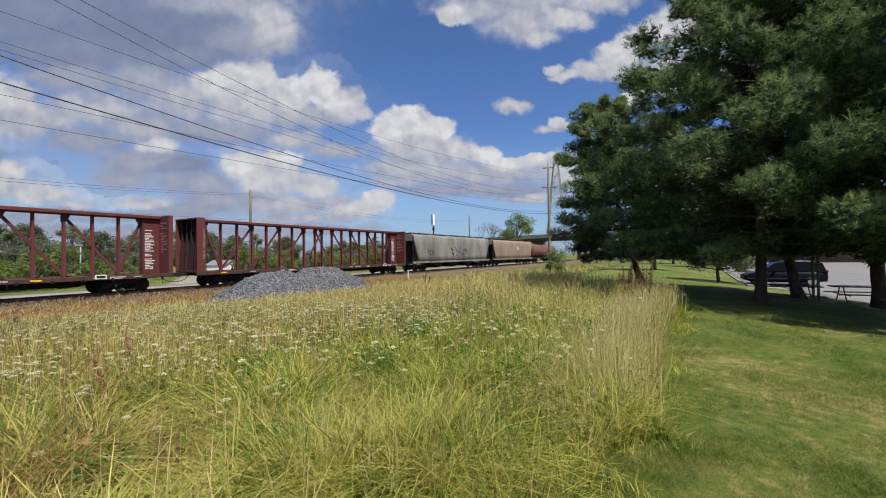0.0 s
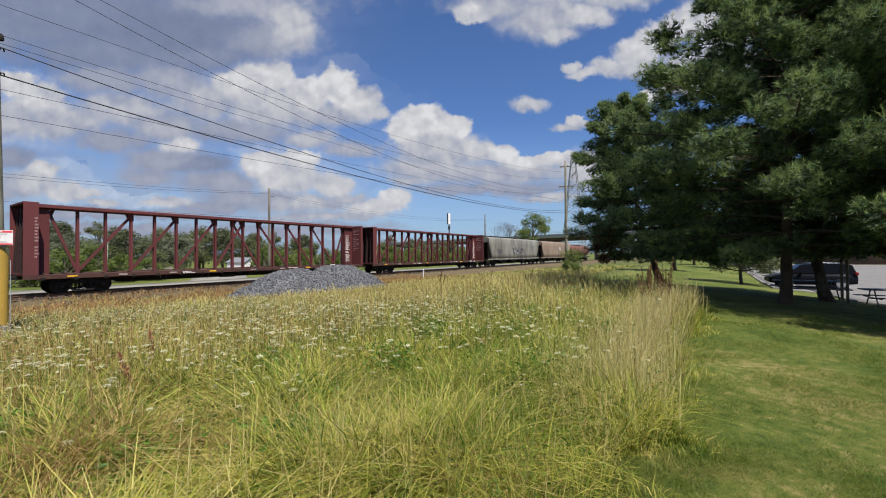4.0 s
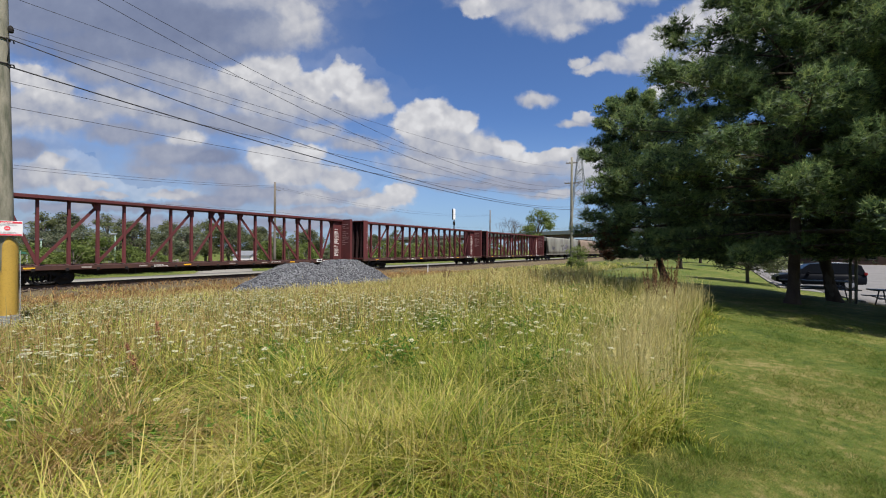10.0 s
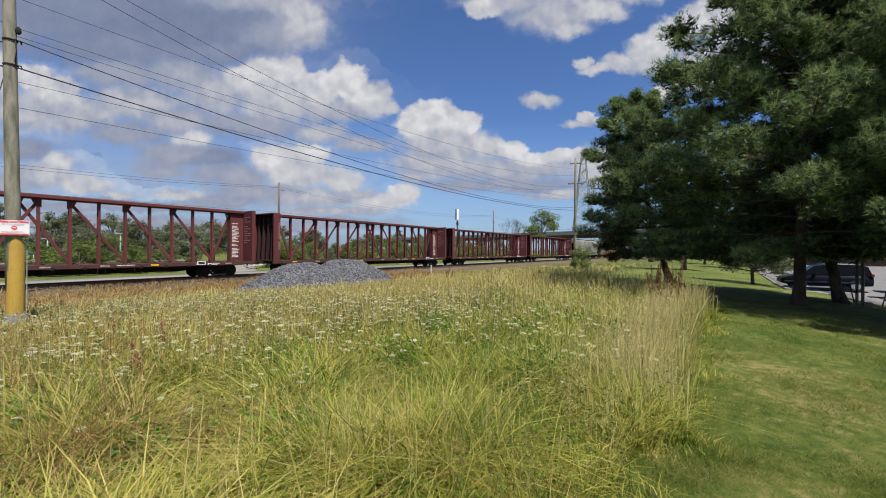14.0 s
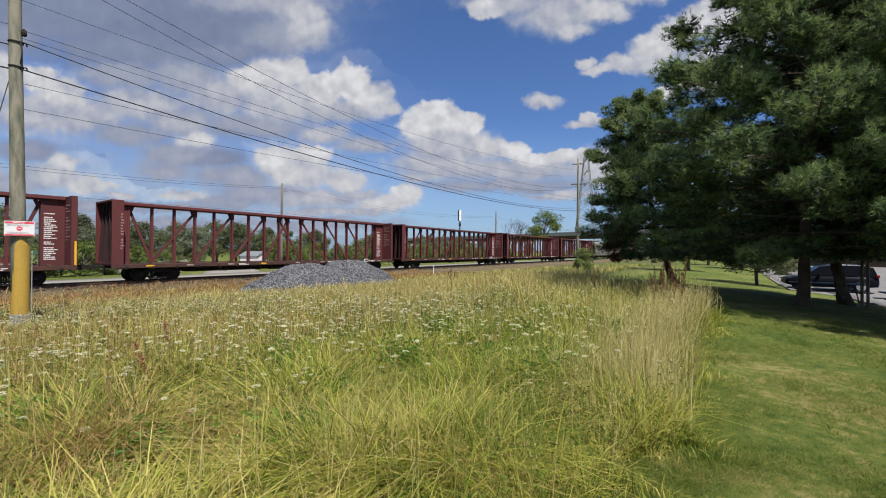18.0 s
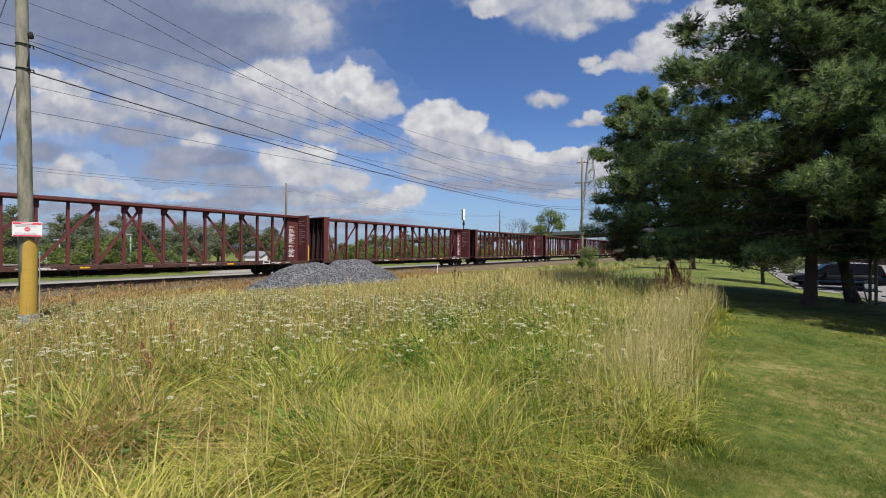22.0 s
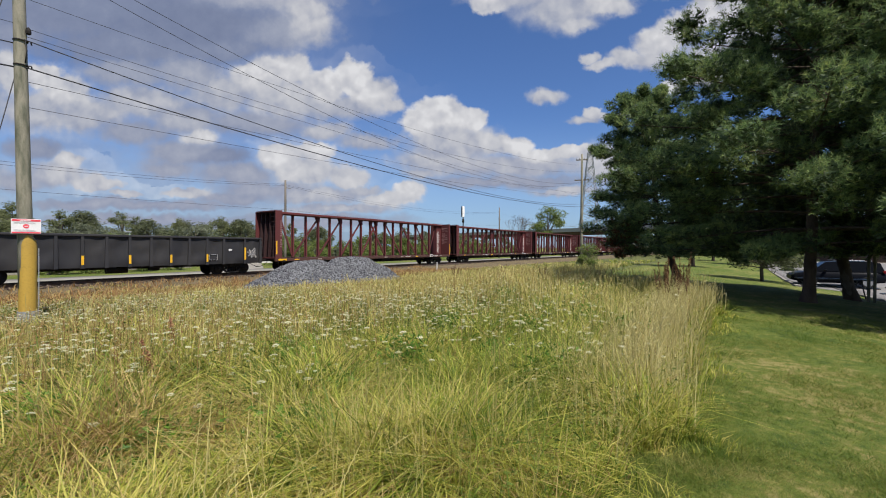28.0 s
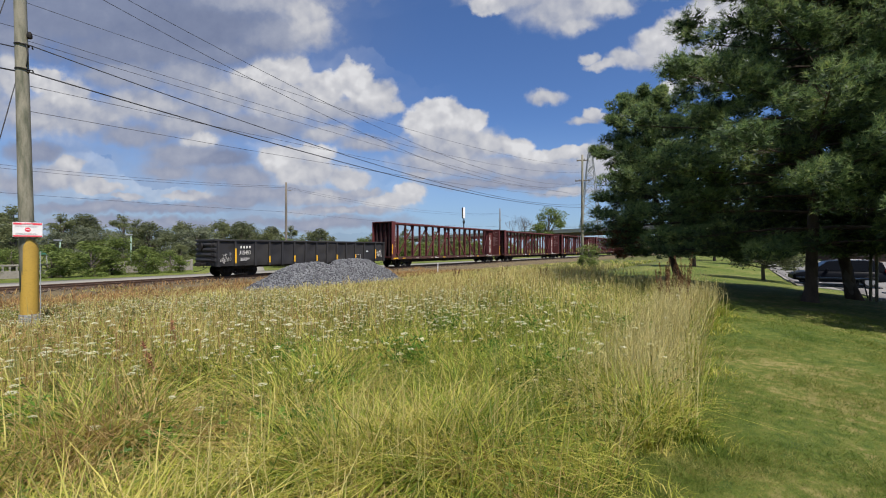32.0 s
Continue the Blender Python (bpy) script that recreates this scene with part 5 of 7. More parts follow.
def far_woods():
    kinds = [leaf_tree(31, 9.0, 7.5, 3900, 0.27, "leaf_dark"), leaf_tree(32, 8.2, 7.0, 3900, 0.25, "leaf_mid"), leaf_tree(33, 7.4, 7.4, 3700, 0.25, "leaf_grey"),
             leaf_tree(34, 9.8, 6.6, 3900, 0.26, "leaf_mid", clumps=34), leaf_tree(35, 6.4, 7.2, 3600, 0.22, "leaf_light", low=0.12)]
    names = ["dark green broad-leaved tree", "mid green broad-leaved tree", "silvery green airy tree", "tall green broad-leaved tree", "low light green spreading tree"]
    rng = random.Random(17)
    used = set()
    spots = []
    x = -22.0
    while x < 66:
        spots.append((x + rng.uniform(-1, 1), 57 + rng.uniform(-4, 5), rng.uniform(0.56, 0.74)))
        x += rng.uniform(3.2, 5.0)
    x = -24.0
    while x < 46:
        spots.append((x + rng.uniform(-1, 1), 52.5 + rng.uniform(-1.5, 1.5), rng.uniform(0.28, 0.44)))
        x += rng.uniform(2.4, 3.6)
    x = 2.0
    while x < 46:
        spots.append((x + rng.uniform(-0.8, 0.8), 65 + rng.uniform(-2, 2), rng.uniform(0.60, 0.76)))
        x += rng.uniform(2.8, 3.8)
    x = -34.0
    while x < 120:
        spots.append((x + rng.uniform(-2, 2), 72 + rng.uniform(-5, 8), rng.uniform(0.66, 0.86)))
        x += rng.uniform(4.5, 7.0)
    x = -60.0
    while x < 230:
        spots.append((x + rng.uniform(-3, 3), 100 + rng.uniform(-8, 20), rng.uniform(0.75, 1.0)))
        x += rng.uniform(7.0, 11.0)
    # the driveway stays clear
    spots = [p for p in spots if p[1] > 62 or abs(p[0] - 21.1 - 0.56 * (p[1] - 40.7)) > 4.2]
    for i, (x, y, s) in enumerate(spots):
        k = rng.choice([0, 1, 1, 2, 2, 3, 3, 4]) if y < 80 else rng.choice([0, 1, 3])
        k = rng.choice([4, 4, 1, 2]) if s < 0.5 else k
        shut = 46 < x < 92 and y < 92
        if shut:
            s *= 0.6
            k = 4
        if k in used:
            ob = copy_thing(kinds[k], pose(0, 0, 0))
        else:
            ob, _ = kinds[k], used.add(k)
        place(ob, x, y, rng.uniform(0, 360), s, names[k] + " beyond the railway", "tree", "trees beyond the railway")


far_woods()

# ---- meadow and lawn ----
def spread(rng, n, r0, r1, keep):
    """Points over the plan round the near meadow, thinning evenly with distance; keep() says where they may stand."""
    out = []
    total = 0
    while total < n:
        r = r0 * (r1 / r0) ** rng.random(n)
        r = r * rng.uniform(0.97, 1.03, n)
        a = radians(54.5) + radians(52) * rng.uniform(-1, 1, n)
        x, y = r * np.sin(a), r * np.cos(a)
        ok = keep(x, y)
        out.append(np.stack([x[ok], y[ok]], 1))
        total += int(ok.sum())
    return np.concatenate(out)[:n]


def edge(x):
    """The ragged border of meadow and lawn."""
    away = np.interp(x, [14.5, 19, 26, 40], [0.0, 1.2, 6.2, 9.0])
    return 0.55 + away + 0.16 * np.sin(x * 0.9) + 0.12 * np.sin(x * 2.3 + 1) + 0.10 * np.sin(x * 5.3 + 2) + 0.07 * np.sin(x * 11.7)


def blades(rng, xy, height, width, lean, segs=3, wind=(0.0, 0.0), tip=0.15, way=None):
    """Curved grass blades as tapering strips; height, width, lean are arrays, way the angle in which each one bends."""
    n = len(xy)
    a = rng.uniform(0, 2 * math.pi, n) if way is None else way
    d = np.stack([np.cos(a), np.sin(a)], 1)
    bend = d * lean[:, None] + np.array(wind)[None] * rng.uniform(0.4, 1.2, (n, 1))
    b = a + math.pi / 2 + rng.normal(0, 0.7, n)
    side = np.stack([np.cos(b), np.sin(b), np.zeros(n)], 1)
    z0 = land(xy[:, 0], xy[:, 1]) - 0.02
    v = np.empty((n, (segs + 1) * 2, 3))
    for s in range(segs + 1):
        f = s / segs
        p = np.empty((n, 3))
        p[:, :2] = xy + bend * (height * f ** 1.8)[:, None]
        p[:, 2] = z0 + height * (f - 0.40 * np.clip(lean, 0, 1.7) * f ** 2.6)
        w = width * (1 - (1 - tip) * f ** 1.4)
        v[:, s * 2], v[:, s * 2 + 1] = p - side * w[:, None] / 2, p + side * w[:, None] / 2
    q = np.array([(s * 2, s * 2 + 1, s * 2 + 3, s * 2 + 2) for s in range(segs)])
    q = (np.arange(n)[:, None, None] * ((segs + 1) * 2) + q[None]).reshape(-1, 4)
    return v.reshape(-1, 3), q


def patch(x, y, s=1.0, o=0.0):
    """Slow variation over the meadow, 0 to 1."""
    return 0.5 + 0.25 * (np.sin(x * 0.55 * s + 1.7 * np.sin(y * 0.4 * s + o)) + np.sin(y * 0.62 * s + 1.3 * np.sin(x * 0.35 * s + 2 * o)))


def in_meadow(x, y):
    pile = pile_height(x, y) < -0.05
    far = np.interp(x, [10, 20, 40], [27.0, 24.6, 23.5])
    return (y > edge(x)) & (y < far + 0.5 * np.sin(x * 1.1)) & pile & (x > -8) & (np.hypot(x - 2.0, y - 13.6) > 0.3)


LOWER = ([5, 8, 11, 14, 18, 25], [1, 0.84, 0.64, 0.50, 0.36, 0.20])


def trodden(x, y):
    """How low the growth is kept: near the track, round the gravel heap and the pole."""
    h = np.interp(y, *LOWER)
    heap = np.hypot((x - 15.9) / 5.2, (y - 19.2) / 4.2)
    h = h * np.interp(heap, [0.9, 1.35], [0.35, 1.0])
    return h * np.interp(np.hypot(x - 1.9, y - 13.3), [0.5, 2.2], [0.30, 1.0])


def tufted(rng, n, per, r0, r1, keep, size):
    """Blades that grow in tufts: their feet, the tuft's number, the angle away from its middle."""
    c = spread(rng, n // per, r0, r1, keep)
    c = c[rng.permutation(len(c))]
    xy = np.repeat(c, per, 0)
    r = np.hypot(*xy.T)
    off = rng.normal(0, 1, xy.shape) * (size * (1 + 0.05 * r))[:, None]
    way = np.arctan2(off[:, 1], off[:, 0]) + rng.normal(0, 0.5, len(xy))
    # half of the tufts lie over together, the way the wind and rain left them
    laid = (rng.random(len(c)) < 0.35)[np.repeat(np.arange(len(c)), per)]
    flow = 5.2 * patch(xy[:, 0], xy[:, 1], 1.9, 0.7) + np.repeat(rng.normal(0, 0.4, len(c)), per)
    way = np.where(laid, flow + rng.normal(0, 0.35, len(xy)), way)
    return xy + off, np.repeat(np.arange(len(c)), per), way, r


def grown(name, mat, label, rng, n, per, r0, r1, keep, size, low, high, w0, w1, lean, segs, category="grass", tip=0.15):
    xy, t, way, r = tufted(rng, n, per, r0, r1, keep, size)
    k = rng.uniform(0.65, 1.3, t.max() + 1)[t]
    h = (low + (high - low) * rng.random(len(xy))) * k * trodden(*xy.T)
    h = h * (0.46 + 1.05 * patch(xy[:, 0], xy[:, 1], 6.5, 1.3) ** 1.2)
    h = np.minimum(h, 0.86 + 0.12 * rng.random(len(h)))
    ok = in_meadow(xy[:, 0], xy[:, 1])
    xy, way, r, h = xy[ok], way[ok], r[ok], h[ok]
    ln = lean[0] + (lean[1] - lean[0]) * rng.random(len(xy)) ** 1.3
    rim = np.interp(xy[:, 1] - edge(xy[:, 0]), [-0.2, 0.9], [0.35, 1.0])
    ln, h = ln * rim, h * np.clip(0.3 + 0.7 * rim * rng.uniform(0.6, 1.3, len(xy)), 0.3, 1.1)
    v, q = blades(rng, xy, h, (w0 + w1 * r) * rng.uniform(0.6, 1.3, len(xy)), ln, segs, (0.06, -0.02), tip, way)
    return tagged(new(name, indexed(name, mat, v, q)), label, category, kind="stuff")


def meadow():
    rng = np.random.default_rng(3)
    grown("meadow_undergrowth", "grass_low", "dense green meadow undergrowth", rng, 60000, 8, 1.8, 70, in_meadow, 0.07, 0.16, 0.46, 0.008, 0.0018, (0.4, 1.7), 2)
    grown("meadow_grass", "grass", "tall yellow-green meadow grass", rng, 68000, 11, 1.8, 75, in_meadow, 0.07, 0.26, 0.74, 0.0085, 0.0013, (0.35, 1.9), 3)

    grown("near_grass", "grass", "thick yellow-green meadow grass", rng, 46000, 13, 2.2, 7.5, in_meadow, 0.06, 0.22, 0.66, 0.0095, 0.0009, (0.3, 1.9), 3)

    def near_here(x, y):
        return in_meadow(x, y) & (rng.random(len(x)) < np.clip(patch(x, y, 3.1, 1.0) * 1.7 - 0.3, 0.3, 1) * np.interp(x, [1, 5], [0.55, 1]))
    grown("broad_grass", "broad_blade", "broad arching bright green grass leaves", rng, 27000, 9, 2.0, 13, near_here, 0.07, 0.28, 0.66, 0.0150, 0.0013, (0.5, 1.9), 4, tip=0.08)

    def dry_here(x, y):
        band = np.exp(-((y - edge(x) - 0.8) / 0.75) ** 2) * np.interp(x, [3, 5, 15, 22], [0.15, 1, 1, 0.3])
        tuft = np.clip(patch(x, y, 2.3, 2.1) * 2.4 - 1.5, 0, 1)
        return in_meadow(x, y) & (rng.random(len(x)) < np.clip(0.02 + band * 0.2 + tuft * 0.3 * np.clip((np.hypot(x, y) - 3) / 5, 0.5, 1) + 0.55 * np.clip((y - 3.5) / 4, 0, 1) * np.interp(x, [1, 8], [0.5, 1]) + 0.40 * np.clip((x - 6) / 5, 0, 1), 0, 1))
    grown("dry_grass", "straw", "dry straw-coloured grass stems", rng, 36000, 6, 1.4, 60, dry_here, 0.10, 0.40, 0.85, 0.0042, 0.0010, (0.1, 1.0), 3, tip=0.4)

    def bent_here(x, y):
        return in_meadow(x, y) & (rng.random(len(x)) < np.clip(patch(x, y, 3.6, 0.9) * 2.6 - 1.1, 0, 1) * np.interp(x, [2.0, 3.2], [1, 0.35]))
    grown("bent_straw", "tan_blade", "bent tan-coloured dead grass blades", rng, 15000, 14, 1.2, 12, bent_here, 0.07, 0.35, 0.74, 0.0070, 0.0010, (0.5, 1.8), 4, tip=0.12)

    def reed_here(x, y):
        d = y - edge(x)
        return in_meadow(x, y) & (d > 0.05) & (d < 1.1) & (x < 14) & (rng.random(len(x)) < np.interp(d, [0.05, 0.25, 0.55, 1.1], [0.6, 1, 0.5, 0.05]) * np.interp(x, [3.0, 4.5, 6, 12, 14], [0.0, 0.25, 1, 1, 0.2]))
    xy, t, way, r = tufted(rng, 2100, 9, 3.0, 15, reed_here, 0.05)
    h = rng.uniform(0.62, 0.95, t.max() + 1)[t] * rng.uniform(0.7, 1.12, len(xy)) * np.interp(xy[:, 0], [2, 6, 12], [0.78, 1.0, 1.08])
    v, q = blades(rng, xy, h, (0.0034 + 0.0008 * r) * rng.uniform(0.7, 1.3, len(xy)), 0.05 + 0.45 * rng.random(len(xy)) ** 1.6, 3, (0.05, -0.03), 0.35, way)
    tagged(new("edge_reeds", indexed("edge_reeds", "reed", v, q)), "tall pale dead stems along the lawn's edge", "grass", kind="stuff")
    # their plumes
    pick = rng.permutation(len(xy))[:900]
    k = 12
    tip = np.column_stack([xy[pick], land(*xy[pick].T) + h[pick] * 0.93])
    tip[:, 0] += 0.03 * rng.normal(0, 1, len(pick))
    c = tip[:, None] + rng.normal(0, 1, (len(pick), k, 3)) * [0.012, 0.012, 0.05]
    tagged(new("reed_plumes", strips("reed_plumes", "reed", leaf_cards(c.reshape(-1, 3), np.repeat(0.006 + 0.0008 * r[pick], k)[:, None], rng, 2.0))), "feathery pale plumes on dead stems", "grass", kind="stuff")

    def red_here(x, y):
        return in_meadow(x, y) & (rng.random(len(x)) < np.clip((y - 3.4) / 4, 0, 1) * np.clip(1.25 - x / 26, 0.06, 1) * np.interp(x, [3, 7], [1.0, 0.8]))
    grown("reddish_weeds", "rust_weed", "reddish brown dry weeds near the track", rng, 30000, 6, 4, 60, red_here, 0.12, 0.30, 0.75, 0.005, 0.0012, (0.3, 1.9), 3, "weeds")
    n = 20000
    xy = np.stack([rng.uniform(-10, 34, n), 19.5 + 8.2 * rng.random(n)], 1)
    xy = xy[(pile_height(*xy.T) < -0.05) & (patch(xy[:, 0], xy[:, 1], 2.2, 0.3) > rng.uniform(0.0, 0.58, n))]
    v, q = blades(rng, xy, rng.uniform(0.12, 0.40, len(xy)), rng.uniform(0.02, 0.06, len(xy)), rng.uniform(0.2, 1.2, len(xy)), 2)
    tagged(new("trackside_weeds", indexed("trackside_weeds", "rust_weed", v, q)), "low reddish brown weeds on the grit beside the track", "weeds", kind="stuff")
    # small broad leaves of herbs between the blades
    def herb_here(x, y):
        return in_meadow(x, y) & (rng.random(len(x)) < np.clip(patch(x, y, 2.9, 0.4) * 1.8 - 0.6, 0.05, 1) * np.interp(x, [2, 6, 9], [1, 0.7, 0.35]))
    xy, t, way, r = tufted(rng, 14000, 34, 2.2, 18, herb_here, 0.11)
    ok = in_meadow(xy[:, 0], xy[:, 1])
    xy, r = xy[ok], r[ok]
    z = land(*xy.T) + rng.uniform(0.12, 0.48, len(xy)) * trodden(*xy.T)
    c = np.column_stack([xy, z])
    tagged(new("meadow_herbs", strips("meadow_herbs", "grass_low", leaf_cards(c, (0.014 + 0.003 * r)[:, None], rng, 0.5))), "small-leaved green herbs between the grass", "herbs", kind="stuff")
    # feathery grass heads on thin stems
    xy = spread(rng, 5200, 2.2, 34, dry_here)
    r = np.hypot(*xy.T)
    h = rng.uniform(0.55, 0.98, len(xy)) * trodden(*xy.T)
    top = np.column_stack([xy + rng.normal(0, 0.05, xy.shape), land(*xy.T) + h])
    k = 7
    f = rng.random((len(xy), k, 1))
    lean = np.concatenate([rng.normal(0, 0.25, (len(xy), 1, 2)), np.ones((len(xy), 1, 1))], 2)
    c = top[:, None] - lean * f * 0.16 + rng.normal(0, 0.008, (len(xy), k, 3))
    tagged(new("grass_heads", strips("grass_heads", "straw", leaf_cards(c.reshape(-1, 3), np.repeat(0.005 + 0.0009 * r, k)[:, None], rng, 2.5))), "feathery straw-coloured grass heads", "grass", kind="stuff")
    v, q = blades(rng, xy, h * 0.98, 0.002 + 0.0006 * r, np.full(len(xy), 0.06), 2, tip=0.6)
    tagged(new("grass_stems", indexed("grass_stems", "straw", v, q)), "thin straw-coloured grass stems", "grass", kind="stuff")


meadow()


def umbel(rng, rays, r, lift):
    """Triangles of one flat white flower head, slightly domed."""
    tris = []
    for ring, m in ((0.0, 1), (0.45, max(4, rays // 2)), (1.0, rays)):
        aa = np.linspace(0, 2 * math.pi, m, endpoint=False) + rng.uniform(0, 1)
        for t in aa:
            c = np.array([math.cos(t) * r * ring * 0.8, math.sin(t) * r * ring * 0.8, lift * (1 - ring ** 2) + rng.uniform(-0.002, 0.002)])
            w = r * 0.38
            k = rng.uniform(0, 6.28)
            tris.append([c + np.array([math.cos(k + j * 2.094) * w, math.sin(k + j * 2.094) * w, rng.uniform(-0.002, 0.002)]) for j in range(3)])
    return np.array(tris)


def flower_heads(name, mat, label, n, r0, r1, size, here, rng, tall):
    xy = spread(rng, n, r0, r1, here)
    z = land(*xy.T)
    h = rng.uniform(*tall, len(xy)) * trodden(*xy.T)
    kinds = [umbel(rng, 12, size, 0.008) for _ in range(6)]
    heads = []
    for i in range(len(xy)):
        k = kinds[i % 6] * rng.uniform(0.45, 1.2)
        t = rng.normal(0, 0.09, 2)
        k[..., 2] += k[..., 0] * t[0] + k[..., 1] * t[1]
        heads.append(k + np.array([xy[i, 0], xy[i, 1], z[i] + h[i]]))
    tagged(new(name, strips(name, mat, np.concatenate(heads))), label, "wildflowers", kind="stuff")
    return xy, z, h


def stems_for(name, mat, label, xy, z, h, rng):
    n = len(xy)
    side = rng.normal(0, 1, (n, 2))
    side /= np.linalg.norm(side, axis=1, keepdims=True)
    w = 0.0020 + 0.00028 * np.hypot(*xy.T)
    foot = np.column_stack([xy + rng.normal(0, 0.06, (n, 2)), z - 0.02])
    top = np.column_stack([xy, z + h])
    s3 = np.column_stack([side * w[:, None], np.zeros(n)])
    v = np.stack([foot - s3, foot + s3, top + s3 * 0.6, top - s3 * 0.6], 1).reshape(-1, 3)
    tagged(new(name, indexed(name, mat, v, np.arange(4 * n).reshape(-1, 4))), label, "wildflowers", kind="stuff")


def wildflowers():
    rng = np.random.default_rng(9)

    def here(x, y):
        r = np.hypot(x, y)
        d = np.clip(patch(x, y, 0.8, 3.0) * 1.3 - 0.15, 0.08, 1) * np.interp(y, [0.6, 2.2, 3.6, 5, 16, 20, 23], [0.06, 0.10, 0.3, 1, 1, 0.5, 0.1])
        return in_meadow(x, y) & (rng.random(len(x)) < d * np.interp(r, [3.6, 4.6, 6, 8], [0.03, 0.15, 0.6, 1]) * np.interp(x, [7, 10, 16], [1, 0.5, 0.2]))
    spots = flower_heads("wildflowers", "petal", "white flat-topped wild carrot flowers", 6600, 3.4, 40, 0.033, here, rng, (0.42, 0.80))
    stems_for("flower_stems", "stem", "thin green wild carrot stems", *spots, rng)

    def brown_here(x, y):
        return in_meadow(x, y) & (rng.random(len(x)) < np.clip((y - 3.5) / 5, 0.02, 1))
    spots = flower_heads("seed_heads", "brown_weed", "small brown curled seed heads", 2300, 4.5, 40, 0.019, brown_here, rng, (0.5, 0.9))
    stems_for("seed_stems", "rust_weed", "thin brown weed stems", *spots, rng)


wildflowers()


def lawn():
    rng = np.random.default_rng(6)

    def here(x, y):
        return (y < edge(x) + 0.1) & (y > -9) & (x < 24) & (rng.random(len(x)) < np.clip(patch(x, y, 4.0, 0.9) * 1.9 - 0.1, 0.25, 1))
    xy = spread(rng, 120000, 1.6, 15.0, here)
    r = np.hypot(*xy.T)
    h = 0.035 + 0.04 * rng.random(len(xy)) * patch(xy[:, 0], xy[:, 1], 9.0, 0.5) * 2 + 0.0008 * r
    v, q = blades(rng, xy, h, 0.0032 + 0.0009 * r, rng.uniform(0.5, 1.5, len(xy)), 1, (0, 0), 0.2)
    tagged(new("lawn_grass", indexed("lawn_grass", "lawn_blade", v, q)), "short mown lawn grass with drier patches", "lawn", kind="stuff")
    # a ragged fringe of half-high grass where the mower stops
    n = 9000
    x = 1.0 + 23 * rng.random(n) ** 1.6
    f = rng.random(n) ** 1.5
    xy = np.stack([x, edge(x) + 0.25 - 0.75 * f * (0.4 + patch(x, x * 0.7, 6.0, 0.2))], 1)
    h = (0.36 - 0.30 * f) * rng.uniform(0.4, 1.2, n)
    v, q = blades(rng, xy, h, 0.006 + 0.001 * x, rng.uniform(0.2, 1.1, n), 2)
    tagged(new("fringe_grass", indexed("fringe_grass", "grass", v, q)), "half-high green grass at the lawn's edge", "grass", kind="stuff")
    # the meadow beside and behind
    n = 16000
    xy = np.stack([-26 + 34 * rng.random(n), 0.7 + 23 * rng.random(n)], 1)
    off = np.degrees(np.arctan2(xy[:, 0], xy[:, 1])) < 4
    xy = xy[off & (np.hypot(*xy.T) > 1.3)]
    v, q = blades(rng, xy, rng.uniform(0.2, 0.55, len(xy)), rng.uniform(0.03, 0.07, len(xy)), rng.uniform(0.2, 1.2, len(xy)), 2)
    tagged(new("side_meadow", indexed("side_meadow", "grass", v, q)), "tall yellow-green grass of the wider meadow", "grass", kind="stuff")


lawn()

# ---- poles, wires, sign ----
def pole(x, y, top, r0, r1, mat, label, lean=(0, 0)):
    p = tagged(new("utility_pole"), label, "utility pole", "utility poles")
    z = float(land(x, y))
    p.matrix_basis = pose(x, y, z)
    m = Mesh()
    h = top - z
    m.tube([(lean[0] * f * h, lean[1] * f * h, -0.3 + f * (h + 0.3)) for f in (0, 0.25, 0.5, 0.75, 1)], [r0 + (r1 - r0) * f for f in (0, 0.25, 0.5, 0.75, 1)], 16)
    part("shaft", m, mat, p)
    return p, z


def bolt_arm(p, z, w, ways, mat="pole_dark", drop=0.12):
    m = Mesh()
    d = Vector(ways).normalized()
    m.bar(-d * w / 2 + Vector((0, 0, z)), d * w / 2 + Vector((0, 0, z)), 0.09, 0.11)
    arm = part("crossarm", m, mat, p)
    for k in (-0.46, -0.2, 0.2, 0.46):
        i = Mesh()
        i.turned([(z + 0.05, 0.02), (z + 0.1, 0.045), (z + 0.16, 0.05), (z + 0.2, 0.02)], "z", tuple(d * w * k), 8)
        part("insulator", i, "galv", arm)


M["faint_print"] = worn("faded_grey_print", (0.50, 0.47, 0.47), (0.58, 0.55, 0.55), 0.6)
near_pole, nz = pole(2.08, 13.59, 12.0, 0.150, 0.092, "pole", "grey weathered wooden utility pole with a yellow guard at its foot", (-0.018, 0.002))


